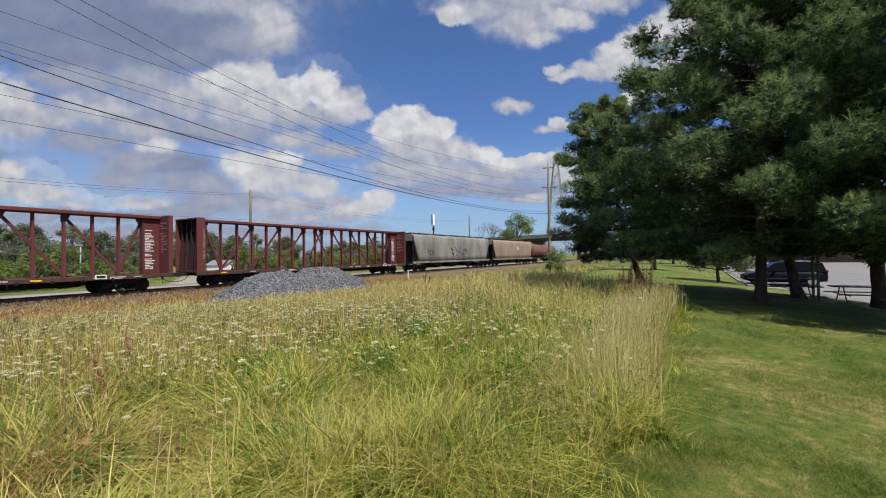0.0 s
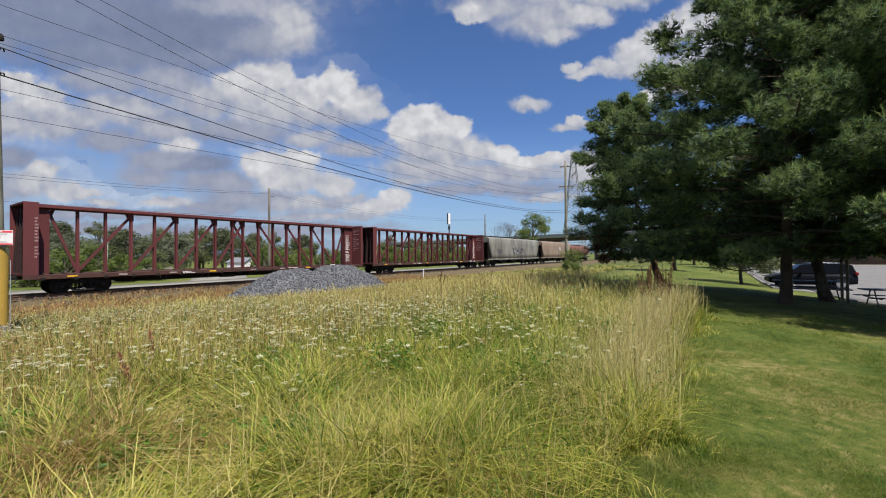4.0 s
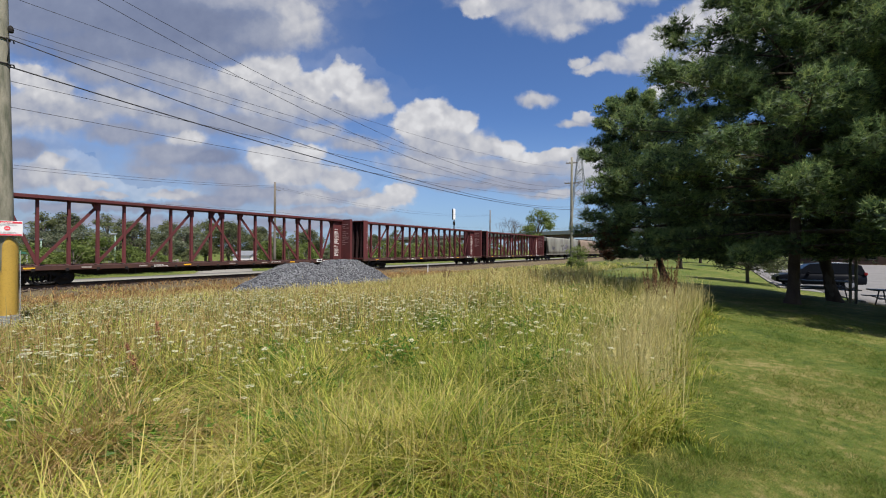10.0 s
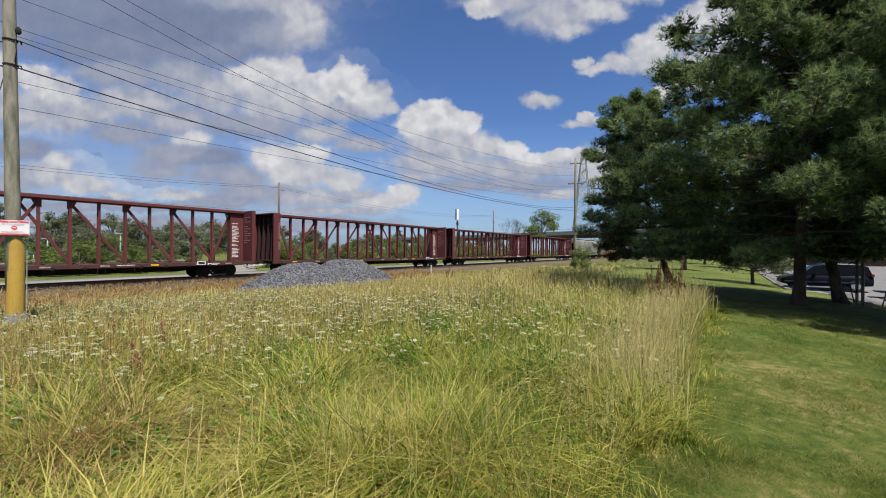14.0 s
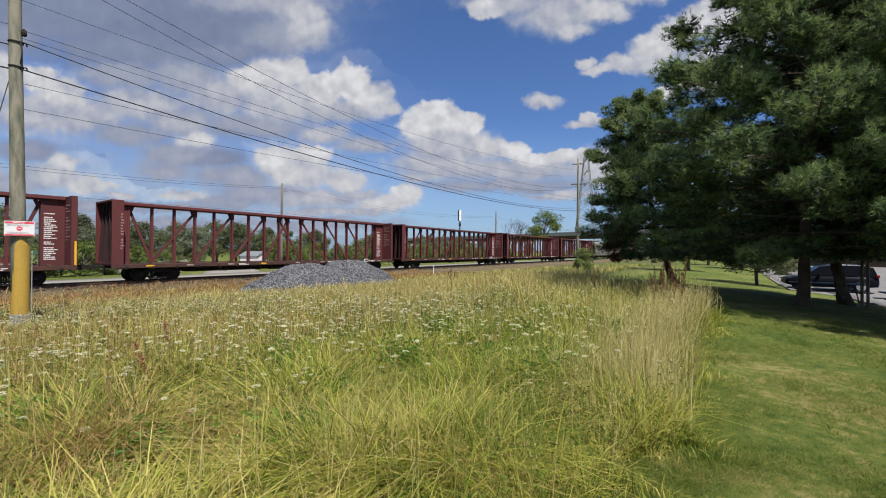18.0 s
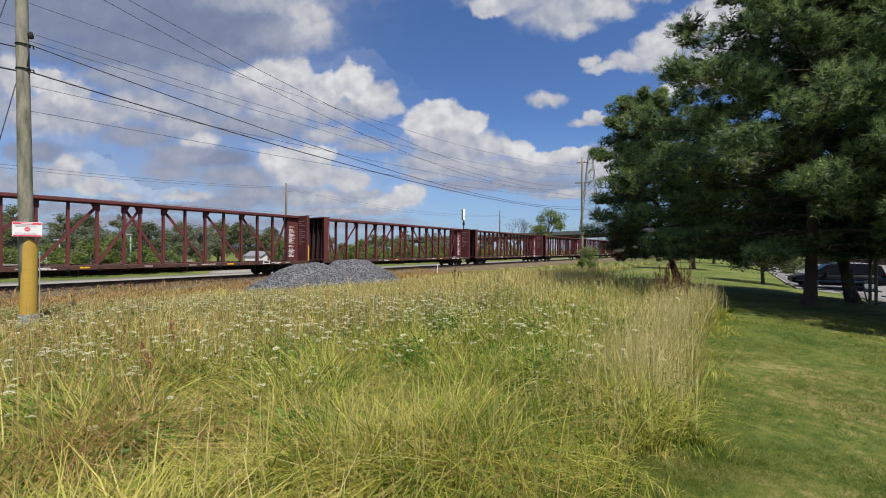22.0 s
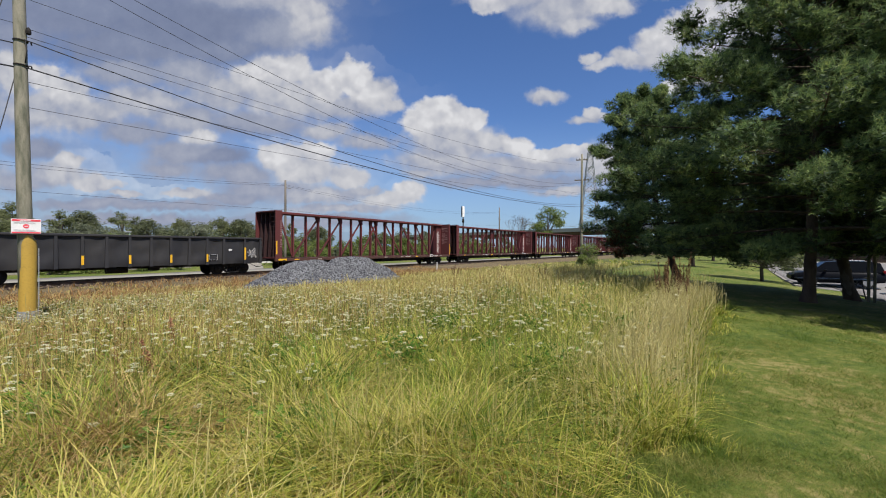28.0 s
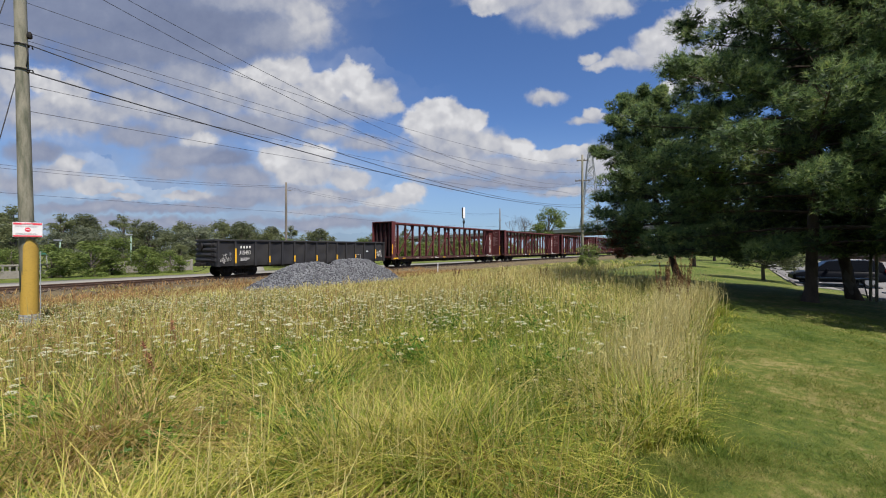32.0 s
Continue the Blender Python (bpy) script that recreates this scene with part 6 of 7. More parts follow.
def dress_near_pole(p):
    face = math.degrees(math.atan2(-13.6, -2.0)) + 90
    hold = pose(0, 0, 0, 0, 0, face)
    m = Mesh()
    n = 14
    prof = []
    for i in range(n + 1):
        a = math.pi + math.pi * i / n
        prof.append((0.162 * math.cos(a), 0.162 * math.sin(a)))
    zs = [(0.27, 1.0), (0.5, 1.0), (1.2, 1.0), (1.86, 1.0), (1.93, 0.93), (1.99, 0.80), (2.04, 0.60), (2.075, 0.35), (2.09, 0.1)]
    for z, f in zs:
        for x, y in prof:
            m.v.append((x * f, y if f == 1.0 else -0.155 + (y + 0.155) * min(1, f * 1.2) if y < -0.155 else y, z))
    for i in range(len(zs) - 1):
        for j in range(n):
            a = i * (n + 1) + j
            m.f.append((a, a + 1, a + n + 2, a + n + 1))
            m.s.append(True)
    part("pole_guard", m, "guard", p, "yellow plastic half-round pole guard", hold)
    m = Mesh()
    m.turned([(-0.2, 0.19), (0.30, 0.182)], "z", n=16)
    part("pole_foot", m, "galv", p, "grey metal sleeve")
    m = Mesh()
    m.box((0.178, -0.05, 0.05), (0.194, -0.03, 1.78))
    part("conduit", m, "galv", p, "thin grey conduit strip", hold)
    m = Mesh()
    m.box((-0.245, -0.215, 2.12), (0.245, -0.205, 2.46), chamfer=0.004)
    sign = part("notice_sign", m, "sign_white", p, "white notice sign with red bands", pose(-0.025, 0, 0, 0, 0, face))
    for z0, z1 in ((2.405, 2.45), (2.13, 2.16)):
        b = Mesh()
        b.box((-0.235, -0.219, z0), (0.235, -0.2155, z1))
        part("red_band", b, "sign_red", sign)
    b = Mesh()
    b.tube([(0, -0.2155, 2.292), (0, -0.219, 2.292)], 0.05, 24)
    disc = part("red_disc", b, "sign_red", sign)
    b = Mesh()
    b.box((-0.03, -0.2225, 2.284), (0.03, -0.2195, 2.300))
    part("white_bar", b, "sign_white", disc)
    part("stencil", bars(0.40, 0.045, 2, 61, 0.5, 0.8), "faint_print", sign, "", pose(-0.20, -0.2155, 2.352))
    part("stencil", bars(0.40, 0.05, 2, 62, 0.5, 0.8), "faint_print", sign, "", pose(-0.20, -0.2155, 2.175))
    part("stencil", bars(0.2, 0.022, 1, 63, 0.3, 0.9), "sign_white", sign, "", pose(-0.10, -0.2195, 2.415))
    # pole hardware
    for z in (6.05, 6.62):
        m = Mesh()
        m.turned([(z - 0.012, 0.134), (z + 0.012, 0.133)], "z", n=16)
        m.tube([(0.1, -0.09, z), (0.16, -0.07, z + 0.02), (0.18, -0.05, z - 0.05)], 0.016, 6)
        part("bracket", m, "iron", p, "", pose(-0.018 * z, 0, 0))
    m = Mesh()
    m.tube([(0.05, -0.11, 6.62), (0.08, -0.12, 6.4), (0.05, -0.13, 6.10)], 0.012, 5)
    part("drop_loop", m, "wire", p, "", pose(-0.11, 0, 0))
    m = Mesh()
    m.turned([(6.78, 0.025), (6.80, 0.05), (6.86, 0.055), (6.92, 0.04), (6.95, 0.015)], "z", (0.12, -0.10, 0), 10)
    part("insulator", m, "iron", p, "", pose(-0.122, 0, 0))
    m = Mesh()
    m.tube([(0, 0, 9.3), (-2.1, 0.5, -0.25)], 0.010, 5)
    part("guy_wire", m, "wire", p)
    m = Mesh()
    m.tube([(0, 0, 6.9), (-1.3, 0.3, -0.25)], 0.010, 5)
    part("guy_wire", m, "wire", p)


dress_near_pole(near_pole)
mid_pole, mz = pole(44.7, 13.6, 12.1, 0.17, 0.11, "pole", "tall grey utility pole beside the meadow")
bolt_arm(mid_pole, 9.4, 1.5, (0.3, -1, 0))
bolt_arm(mid_pole, 11.6, 1.2, (0.3, -1, 0))
far_pole, fz = pole(27.9, 42.8, 9.65, 0.16, 0.11, "pole_dark", "brown utility pole beyond the railway")
m = Mesh()
m.bar((0, 0, 9.25), (0.55, -0.2, 9.2), 0.06, 0.08)
part("side_arm", m, "pole_dark", far_pole)
p4, _ = pole(81, 42.8, 10.8, 0.17, 0.11, "pole_dark", "distant brown utility pole")
bolt_arm(p4, 8.6, 1.8, (1, 0.2, 0))
p5, _ = pole(150, 46, 11.5, 0.17, 0.11, "pole_dark", "distant brown utility pole")
bolt_arm(p5, 10.6, 1.8, (1, 0.2, 0))
p6, _ = pole(-22, 42.8, 9.6, 0.16, 0.11, "pole_dark", "brown utility pole beyond the railway")
p7, _ = pole(-40, 13.6, 12.0, 0.17, 0.11, "pole", "grey weathered utility pole")


def cable(a, b, sag, r, label="thin black overhead cable", steps=36):
    """A hanging wire from a to b, sag metres at the middle."""
    a, b = Vector(a), Vector(b)
    m = Mesh()
    m.tube([a.lerp(b, i / steps) - Vector((0, 0, 4 * sag * (i / steps) * (1 - i / steps))) for i in range(steps + 1)], r, 5, True)
    return tagged(part("overhead_cable", m, "wire"), label, "cable", "overhead cables")


cable((2.0, 13.45, 8.76), (44.7, 13.5, 9.15), 2.38, 0.008)
cable((2.0, 13.6, 9.15), (44.7, 13.6, 9.05), 1.90, 0.008)
cable((2.0, 13.6, 7.76), (44.7, 13.6, 10.9), 0.84, 0.006)
cable((-40, 13.6, 8.6), (2.0, 13.6, 7.11), 0.9, 0.006)
cable((2.0, 13.6, 7.06), (44.7, 13.6, 10.2), 1.0, 0.006)
cable((2.0, 13.6, 6.87), (44.7, 13.5, 7.63), 0.40, 0.006)
cable((2.0, 13.5, 6.75), (44.7, 13.5, 6.70), 1.17, 0.013, "thick black telephone cable")
cable((2.0, 13.5, 6.11), (44.7, 13.5, 6.39), 0.84, 0.017, "thick black telephone cable")
cable((2.0, 13.6, 5.81), (44.7, 13.6, 7.85), 0.38, 0.006)
cable((2.0, 13.6, 5.21), (44.7, 13.6, 7.5), 0.37, 0.006)
cable((-40, 13.6, 6.9), (2.0, 13.6, 6.65), 0.9, 0.014, "thick black telephone cable")
cable((-40, 13.6, 6.4), (2.0, 13.6, 6.1), 0.9, 0.018, "thick black telephone cable")
for dz, sag in ((9.2, 1.25), (9.05, 1.35), (6.2, 0.25)):
    cable((-22, 42.8, dz), (27.9, 42.8, dz), sag, 0.011)
for dz, sag in ((9.15, 1.1), (9.0, 1.3), (6.2, 0.5)):
    cable((27.9, 42.8, dz), (81, 42.8, dz + 0.6), sag, 0.010)
cable((81, 42.8, 9.6), (150, 46, 10.5), 1.6, 0.012)


# ---- beyond the railway ----
def balustrade_fence(x0, y0, x1, y1, n):
    """Cast concrete panels with rows of openings between posts."""
    fence = tagged(new("concrete_fence"), "low stained concrete fence with pierced panels", "fence", "concrete fences")
    a, b = Vector((x0, y0, 0)), Vector((x1, y1, 0))
    ang = math.degrees(math.atan2(y1 - y0, x1 - x0))
    step = (b - a).length / n
    fence.matrix_basis = pose(x0, y0, float(land(x0, y0)), 0, 0, ang)
    post = Mesh()
    post.box((-0.11, -0.11, -0.1), (0.11, 0.11, 1.22), chamfer=0.03)
    pd = post.data("post", M["concrete_dark"])
    pan = Mesh()
    w = step - 0.22
    pan.box((0, -0.04, 0.02), (w, 0.04, 0.62))
    pan.box((0, -0.06, 0.98), (w, 0.06, 1.12), chamfer=0.015)
    k = max(4, round(w / 0.36))
    for i in range(k + 1):
        c = w * i / k
        pan.box((max(0, c - 0.06), -0.035, 0.621), (min(w, c + 0.06), 0.035, 0.979))
    pn = pan.data("panel", M["concrete_dark"])
    for i in range(n + 1):
        part("post", pd, "", fence, "", pose(i * step, 0, 0))
        if i < n:
            part("panel", pn, "", fence, "", pose(i * step + 0.11, 0, 0))


balustrade_fence(12.4, 48.0, 20.0, 48.4, 4)
balustrade_fence(-6.0, 46.0, 9.0, 46.2, 7)


def lamp_post(x, y, h):
    p = tagged(new("street_lamp"), "slim pale green street lamp post", "street lamp", "street lamps")
    p.matrix_basis = pose(x, y, float(land(x, y)))
    m = Mesh()
    m.tube([(0, 0, -0.1), (0, 0, h * 0.5), (0, 0, h)], [0.09, 0.07, 0.05], 8)
    part("post", m, "lamp_green", p)
    m = Mesh()
    m.box((-0.5, -0.12, h - 0.06), (0.15, 0.12, h + 0.08), chamfer=0.03)
    part("lamp_head", m, "galv", p)


M["lamp_green"] = worn("pale_green_paint", (0.30, 0.42, 0.34), (0.22, 0.30, 0.25), 0.5)
M["green_roof"] = worn("green_sheet_roof", (0.05, 0.17, 0.11), (0.04, 0.12, 0.08), 0.6)
lamp_post(16.5, 55.0, 3.9)
lamp_post(10.8, 56.0, 3.2)


def garden_canopy(x, y):
    c = tagged(new("garden_canopy"), "small green pitched garden canopy on posts", "canopy")
    c.matrix_basis = pose(x, y, float(land(x, y)), 0, 0, 12)
    m = Mesh()
    m.prism([(-0.8, 1.8), (0.8, 1.8), (0.2, 2.15), (-0.2, 2.15)], -0.7, 0.7)
    part("roof", m, "green_roof", c)
    for px in (-0.68, 0.68):
        for py in (-0.6, 0.6):
            m = Mesh()
            m.tube([(px, py, -0.1), (px, py, 1.8)], 0.04, 8)
            part("post", m, "galv", c)


garden_canopy(8.6, 54.0)


def white_shed(x, y, w, h, label):
    """A small white gabled building."""
    b = tagged(new("white_shed"), label, "shed")
    b.matrix_basis = pose(x, y, float(land(x, y)), 0, 0, 20)
    m = Mesh()
    m.prism([(-w / 2, 0), (w / 2, 0), (w / 2, h * 0.72), (0, h), (-w / 2, h * 0.72)], -w * 0.6, w * 0.6)
    part("wall", m, "sign_white", b)
    m = Mesh()
    for s in (-1, 1):
        m.prism([(0, h + 0.005), (s * (w / 2 + 0.15), h * 0.68), (s * (w / 2 + 0.15), h * 0.68 + 0.07), (0, h + 0.08)][::s], -w * 0.6 - 0.15, w * 0.6 + 0.15)
    part("roof", m, "galv", b)
    m = Mesh()
    m.tube([(0.1, -w * 0.6 - 0.004, h * 0.42), (0.1, -w * 0.6 - 0.03, h * 0.42)], w * 0.09, 12)
    part("vent", m, "iron", b)


white_shed(32.0, 55.6, 2.4, 2.0, "small white gabled shed among the bushes")


def panel_mast():
    p = tagged(new("antenna_mast"), "slim dark mast with a white panel on top", "mast")
    x, y = 92.0, 59.5
    p.matrix_basis = pose(x, y, float(land(x, y)))
    m = Mesh()
    m.tube([(0, 0, -0.2), (0, 0, 6), (0, 0, 10.4)], [0.22, 0.18, 0.14], 8)
    part("post", m, "iron", p)
    m = Mesh()
    m.box((-0.32, -0.2, 10.4), (0.32, 0.2, 13.3), pose(0, 0, 0, 0, 0, -35), 0.06)
    part("panel", m, "sign_white", p, "white panel")
    # dark strip stands in for the panel's shaded left side; cabinet drum below it
    m = Mesh()
    m.box((-0.50, -0.2, 10.4), (-0.325, 0.2, 13.3), pose(0, 0, 0, 0, 0, -35))
    m.tube([(0, 0, 9.0), (0, 0, 9.9)], 0.3, 8)
    part("cabinet", m, "iron", p)


panel_mast()


def overpass():
    """The road bridge over the railway: deck, parapet, girders, piers."""
    b = tagged(new("road_overpass"), "long concrete road overpass with brown steel girders", "bridge")
    a, c = Vector((215, 225, 0)), Vector((118, -40, 0))
    d = (c - a).normalized()
    ang = math.degrees(math.atan2(d.y, d.x))
    length = (c - a).length
    b.matrix_basis = pose(a.x, a.y, 0.3, 0, 0, ang)
    m = Mesh()
    m.box((0, -6, 7.2), (length, 6, 7.75))
    part("deck", m, "concrete", b)
    for y in (-6, 5.7):
        m = Mesh()
        m.box((0, y, 7.75), (length, y + 0.3, 8.5))
        part("parapet", m, "concrete", b)
    for y in (-5, -1.7, 1.7, 5):
        m = Mesh()
        m.box((0, y - 0.18, 6.3), (length, y + 0.18, 7.2))
        part("girder", m, "girder", b)
    k = 13
    for i in range(k):
        x = length * (i + 0.5) / k
        m = Mesh()
        m.box((x - 0.7, -5.6, 5.4), (x + 0.7, 5.6, 6.3), chamfer=0.1)
        for y in (-4, 0, 4):
            m.tube([(x, y, -1.5), (x, y, 5.4)], 0.6, 12)
        part("pier", m, "concrete_dark", b)
    m = Mesh()
    for i in range(60):
        x = length * i / 60
        m.box((x - 0.04, -5.9, 8.5), (x + 0.04, -5.82, 9.1))
    m.tube([(0, -5.86, 9.1), (length, -5.86, 9.1)], 0.05, 6)
    part("railing", m, "galv", b)


overpass()


def lattice_tower(x, y, h, w):
    t = tagged(new("lattice_tower"), "tall grey lattice power tower", "tower")
    t.matrix_basis = pose(x, y, -0.5, 0, 0, 25)
    for sx in (-1, 1):
        for sy in (-1, 1):
            m = Mesh()
            m.bar((sx * w / 2, sy * w / 2, 0), (sx * w * 0.09, sy * w * 0.09, h), 0.3, 0.3)
            part("leg", m, "galv", t)
    m = Mesh()
    n = 13
    for i in range(n):
        f0, f1 = i / n, (i + 1) / n
        r0, r1 = w / 2 * (1 - 0.82 * f0), w / 2 * (1 - 0.82 * f1)
        for q in range(4):
            c = [(-1, -1), (1, -1), (1, 1), (-1, 1)]
            (ax, ay), (bx, by) = c[q], c[(q + 1) % 4]
            m.bar((ax * r0, ay * r0, f0 * h), (bx * r1, by * r1, f1 * h), 0.16, 0.16)
            m.bar((bx * r0, by * r0, f0 * h), (ax * r1, ay * r1, f1 * h), 0.16, 0.16)
            m.bar((ax * r1, ay * r1, f1 * h), (bx * r1, by * r1, f1 * h), 0.16, 0.16)
    part("bracing", m, "galv", t)
    for z in (0.72, 0.84, 0.97):
        m = Mesh()
        m.bar((-8, 0, h * z), (0, 0, h * z + 1.0), 0.25, 0.25)
        m.bar((8, 0, h * z), (0, 0, h * z + 1.0), 0.25, 0.25)
        m.bar((-8, 0, h * z), (8, 0, h * z), 0.25, 0.25)
        part("crossarm", m, "galv", t)


lattice_tower(226, 64.5, 54, 12)


def dead_tree(x, y, h):
    rng = random.Random(3)
    t = tagged(new("bare_tree"), "bare grey leafless tree", "tree")
    t.matrix_basis = pose(x, y, -0.5)
    m = Mesh()
    m.tube([(0, 0, 0), (0.1, 0, h * 0.35)], [0.28, 0.2], 7)

    def fork(p, d, l, r, k):
        q = p + d * l
        m.tube([tuple(p), tuple(q)], [r, r * 0.6], 4, False)
        if k:
            for _ in range(3):
                e = (d + Vector((rng.uniform(-0.8, 0.8), rng.uniform(-0.8, 0.8), rng.uniform(-0.1, 0.5)))).normalized()
                fork(q, e, l * rng.uniform(0.6, 0.8), r * 0.55, k - 1)
    for _ in range(5):
        fork(Vector((0.1, 0, h * 0.33)), Vector((rng.uniform(-0.9, 0.9), rng.uniform(-0.9, 0.9), 0.8)).normalized(), h * 0.24, 0.13, 4)
    part("trunk", m, "bark_grey", t)


dead_tree(112, 54, 12.5)
lone = leaf_tree(41, 15.0, 11.0, 4200, 0.36, "leaf_light", clumps=15, low=0.42)
place(lone, 122, 47.5, 0, 1, "tall light green tree behind the bridge", "tree")
bush = leaf_tree(42, 2.5, 2.6, 3600, 0.085, "leaf_light", low=0.05, clumps=22)
bush.name = "bush"
place(bush, 36.9, 10.6, 0, 1, "bright green leafy bush at the meadow's edge", "bush")
small = leaf_tree(43, 5.2, 5.0, 6500, 0.12, "leaf_dark", low=0.20, clumps=34, girth=0.7)
place(small, 35.4, -1.5, 30, 1, "small dark leafy tree on the lawn", "tree")
green = leaf_tree(45, 2.6, 3.0, 2600, 0.13, "leaf_light", low=0.04, clumps=18)
green.name = "bush"
place(green, 8.2, 45.2, 0, 1, "leafy yellow-green bush before the concrete fence", "bush", "bushes beyond the railway")
for bx, by, bt, bs in ((10.6, 44.6, 80, 1.1), (12.3, 45.6, 200, 1.25), (14.6, 44.9, 140, 0.95), (16.9, 45.4, 20, 0.8), (4.6, 44.8, 300, 0.6), (1.6, 45.0, 250, 0.5), (15.8, 46.6, 310, 0.75), (29.6, 46.5, 60, 1.2), (31.2, 47.6, 110, 1.35), (32.6, 46.8, 10, 1.1), (35.8, 47.5, 220, 1.2), (33.0, 50.5, 160, 1.3)) + tuple((38.5 + 3.1 * i + (i * 7 % 5) * 0.3, 51.5 + (i * 5 % 7) * 0.9, i * 67 % 360, 1.15 + 0.09 * (i * 3 % 5)) for i in range(22)):
    place(copy_thing(green, pose(0, 0, 0)), bx, by, bt, bs, "leafy yellow-green bush beside the narrow road", "bush", "bushes beyond the railway")
shrub = leaf_tree(44, 3.4, 3.6, 3600, 0.10, "leaf_light", low=0.06, clumps=22)
shrub.name = "shrub"
place(shrub, 62, -5.4, 0, 1, "rounded light green shrub beside the parking lot", "shrub")


def stake(x, y):
    s = tagged(new("marker_stake"), "thin white wooden marker stake", "stake")
    s.matrix_basis = pose(x, y, float(land(x, y)), 0, 2, 10)
    m = Mesh()
    m.prism([(-0.045, -0.1), (0.045, -0.1), (0.045, 0.85), (0, 0.92), (-0.045, 0.85)], -0.02, 0.02)
    part("post", m, "sign_white", s)


stake(29.4, 21.8)


# ---- parking side ----
M["car_paint"] = worn("charcoal_car_paint", (0.006, 0.007, 0.010), (0.008, 0.009, 0.011), 0.3, 0.0, 1, 30, 0.2, 0.05, 0.0, 1, 0.03)
M["car_glass"] = worn("tinted_glass", (0.006, 0.007, 0.009), (0.008, 0.009, 0.011), 0.12, 0.0, 1, 30, 0.1, 0.02, 0.0, 1, 0.06)
M["tyre"] = worn("black_tyre", (0.018, 0.018, 0.018), (0.03, 0.03, 0.03), 0.9)
M["tail"] = worn("red_tail_lamp", (0.20, 0.008, 0.010), (0.14, 0.01, 0.01), 0.25, 0, 2, 30, 0.2, 0.02, 0.0)
M["brick"] = worn("red_brown_brickwork", (0.13, 0.075, 0.06), (0.09, 0.055, 0.045), 0.9, 0, 1, 12, 0.5)
M["roof"] = worn("grey_shingle_roof", (0.13, 0.135, 0.15), (0.09, 0.09, 0.10), 0.9, 0, 0.6, 10, 0.5)


def suv(x, y, turn):
    """A dark sport utility car, front towards local +x."""
    c = tagged(new("parked_car"), "charcoal sport utility car parked on the lot", "car")
    c.matrix_basis = pose(x, y, float(land(x, y)) + 0.025, 0, 0, turn)
    # half widths and heights along the length
    low = [(-2.35, 0.45, 0.98), (-2.28, 0.38, 1.02), (-1.5, 0.30, 1.04), (0, 0.28, 1.02), (0.9, 0.28, 1.02), (1.6, 0.32, 0.98), (2.2, 0.36, 0.86), (2.4, 0.48, 0.70)]
    m = Mesh()
    for px, z0, z1 in low:
        wv = 0.93 if abs(px) < 2 else 0.84 if abs(px) < 2.3 else 0.72
        for y_, z in ((-wv + 0.06, z0), (-wv, z0 + 0.12), (-wv, (z0 + z1) / 2), (-wv + 0.05, z1 - 0.03), (-wv + 0.14, z1), (wv - 0.14, z1), (wv - 0.05, z1 - 0.03), (wv, (z0 + z1) / 2), (wv, z0 + 0.12), (wv - 0.06, z0)):
            m.v.append((px, y_, z))
    for i in range(len(low) - 1):
        for j in range(10):
            k = (j + 1) % 10
            m.f.append((i * 10 + j, i * 10 + k, i * 10 + 10 + k, i * 10 + 10 + j))
            m.s.append(True)
    m.f.append(tuple(range(9, -1, -1)))
    m.f.append(tuple(range(70, 80)))
    m.s.extend((False, False))
    body = part("body", m, "car_paint", c)
    m = Mesh()
    top = [(-2.28, 1.0, 1.02), (-2.08, 1.0, 1.64), (-1.6, 1.0, 1.73), (-0.2, 1.0, 1.75), (0.55, 1.0, 1.67), (1.30, 1.0, 1.04)]
    for px, z0, z1 in top:
        for y_, z in ((-0.84, z0), (-0.84 + (z1 - 1.0) * 0.28, z1), (0.84 - (z1 - 1.0) * 0.28, z1), (0.84, z0)):
            m.v.append((px, y_, z))
    for i in range(len(top) - 1):
        for j in range(3):
            m.f.append((i * 4 + j, i * 4 + j + 1, i * 4 + 5 + j, i * 4 + 4 + j))
            m.s.append(False)
    part("roof", m, "car_paint", c)
    for s in (-1, 1):
        for a, b in (((-2.0, -1.40)), ((-1.28, -0.32)), ((-0.22, 0.72))):
            g = Mesh()
            ins = 0.12 if b > 0.5 else 0.0
            lean = 0.2 if a < -1.9 else 0.0
            for px, z in ((a, 1.06), (b + ins * 2.4, 1.06), (b - ins, 1.56), (a + lean, 1.54)):
                g.v.append((px, s * (0.862 - (z - 1.0) * 0.30), z))
            g.f.append((0, 1, 2, 3) if s < 0 else (3, 2, 1, 0))
            g.s.append(False)
            part("side_window", g, "car_glass", c)
    g = Mesh()
    g.face([(0.57, -0.62, 1.64), (0.57, 0.62, 1.64), (1.28, 0.74, 1.07), (1.28, -0.74, 1.07)][::-1])
    g.v = [(a + 0.02, b, d + 0.012) for a, b, d in g.v]
    part("windscreen", g, "car_glass", c)
    g = Mesh()
    g.face([(-2.02, -0.6, 1.58), (-2.02, 0.6, 1.58), (-2.23, 0.72, 1.12), (-2.23, -0.72, 1.12)])
    g.v = [(a - 0.03, b, d + 0.01) for a, b, d in g.v]
    part("rear_window", g, "car_glass", c)
    for wx in (-1.42, 1.42):
        for s in (-1, 1):
            t = Mesh()
            t.turned([(-0.12, 0.26), (-0.12, 0.34), (-0.09, 0.365), (0.09, 0.365), (0.12, 0.34), (0.12, 0.26)], "y", (wx, s * 0.86, 0.365), 20)
            wheel = part("wheel", t, "tyre", c)
            r = Mesh()
            r.turned([(-0.122, 0.25), (-0.128, 0.10), (0.128, 0.10), (0.122, 0.25)], "y", (wx, s * 0.86, 0.365), 14)
            part("rim", r, "galv", wheel)
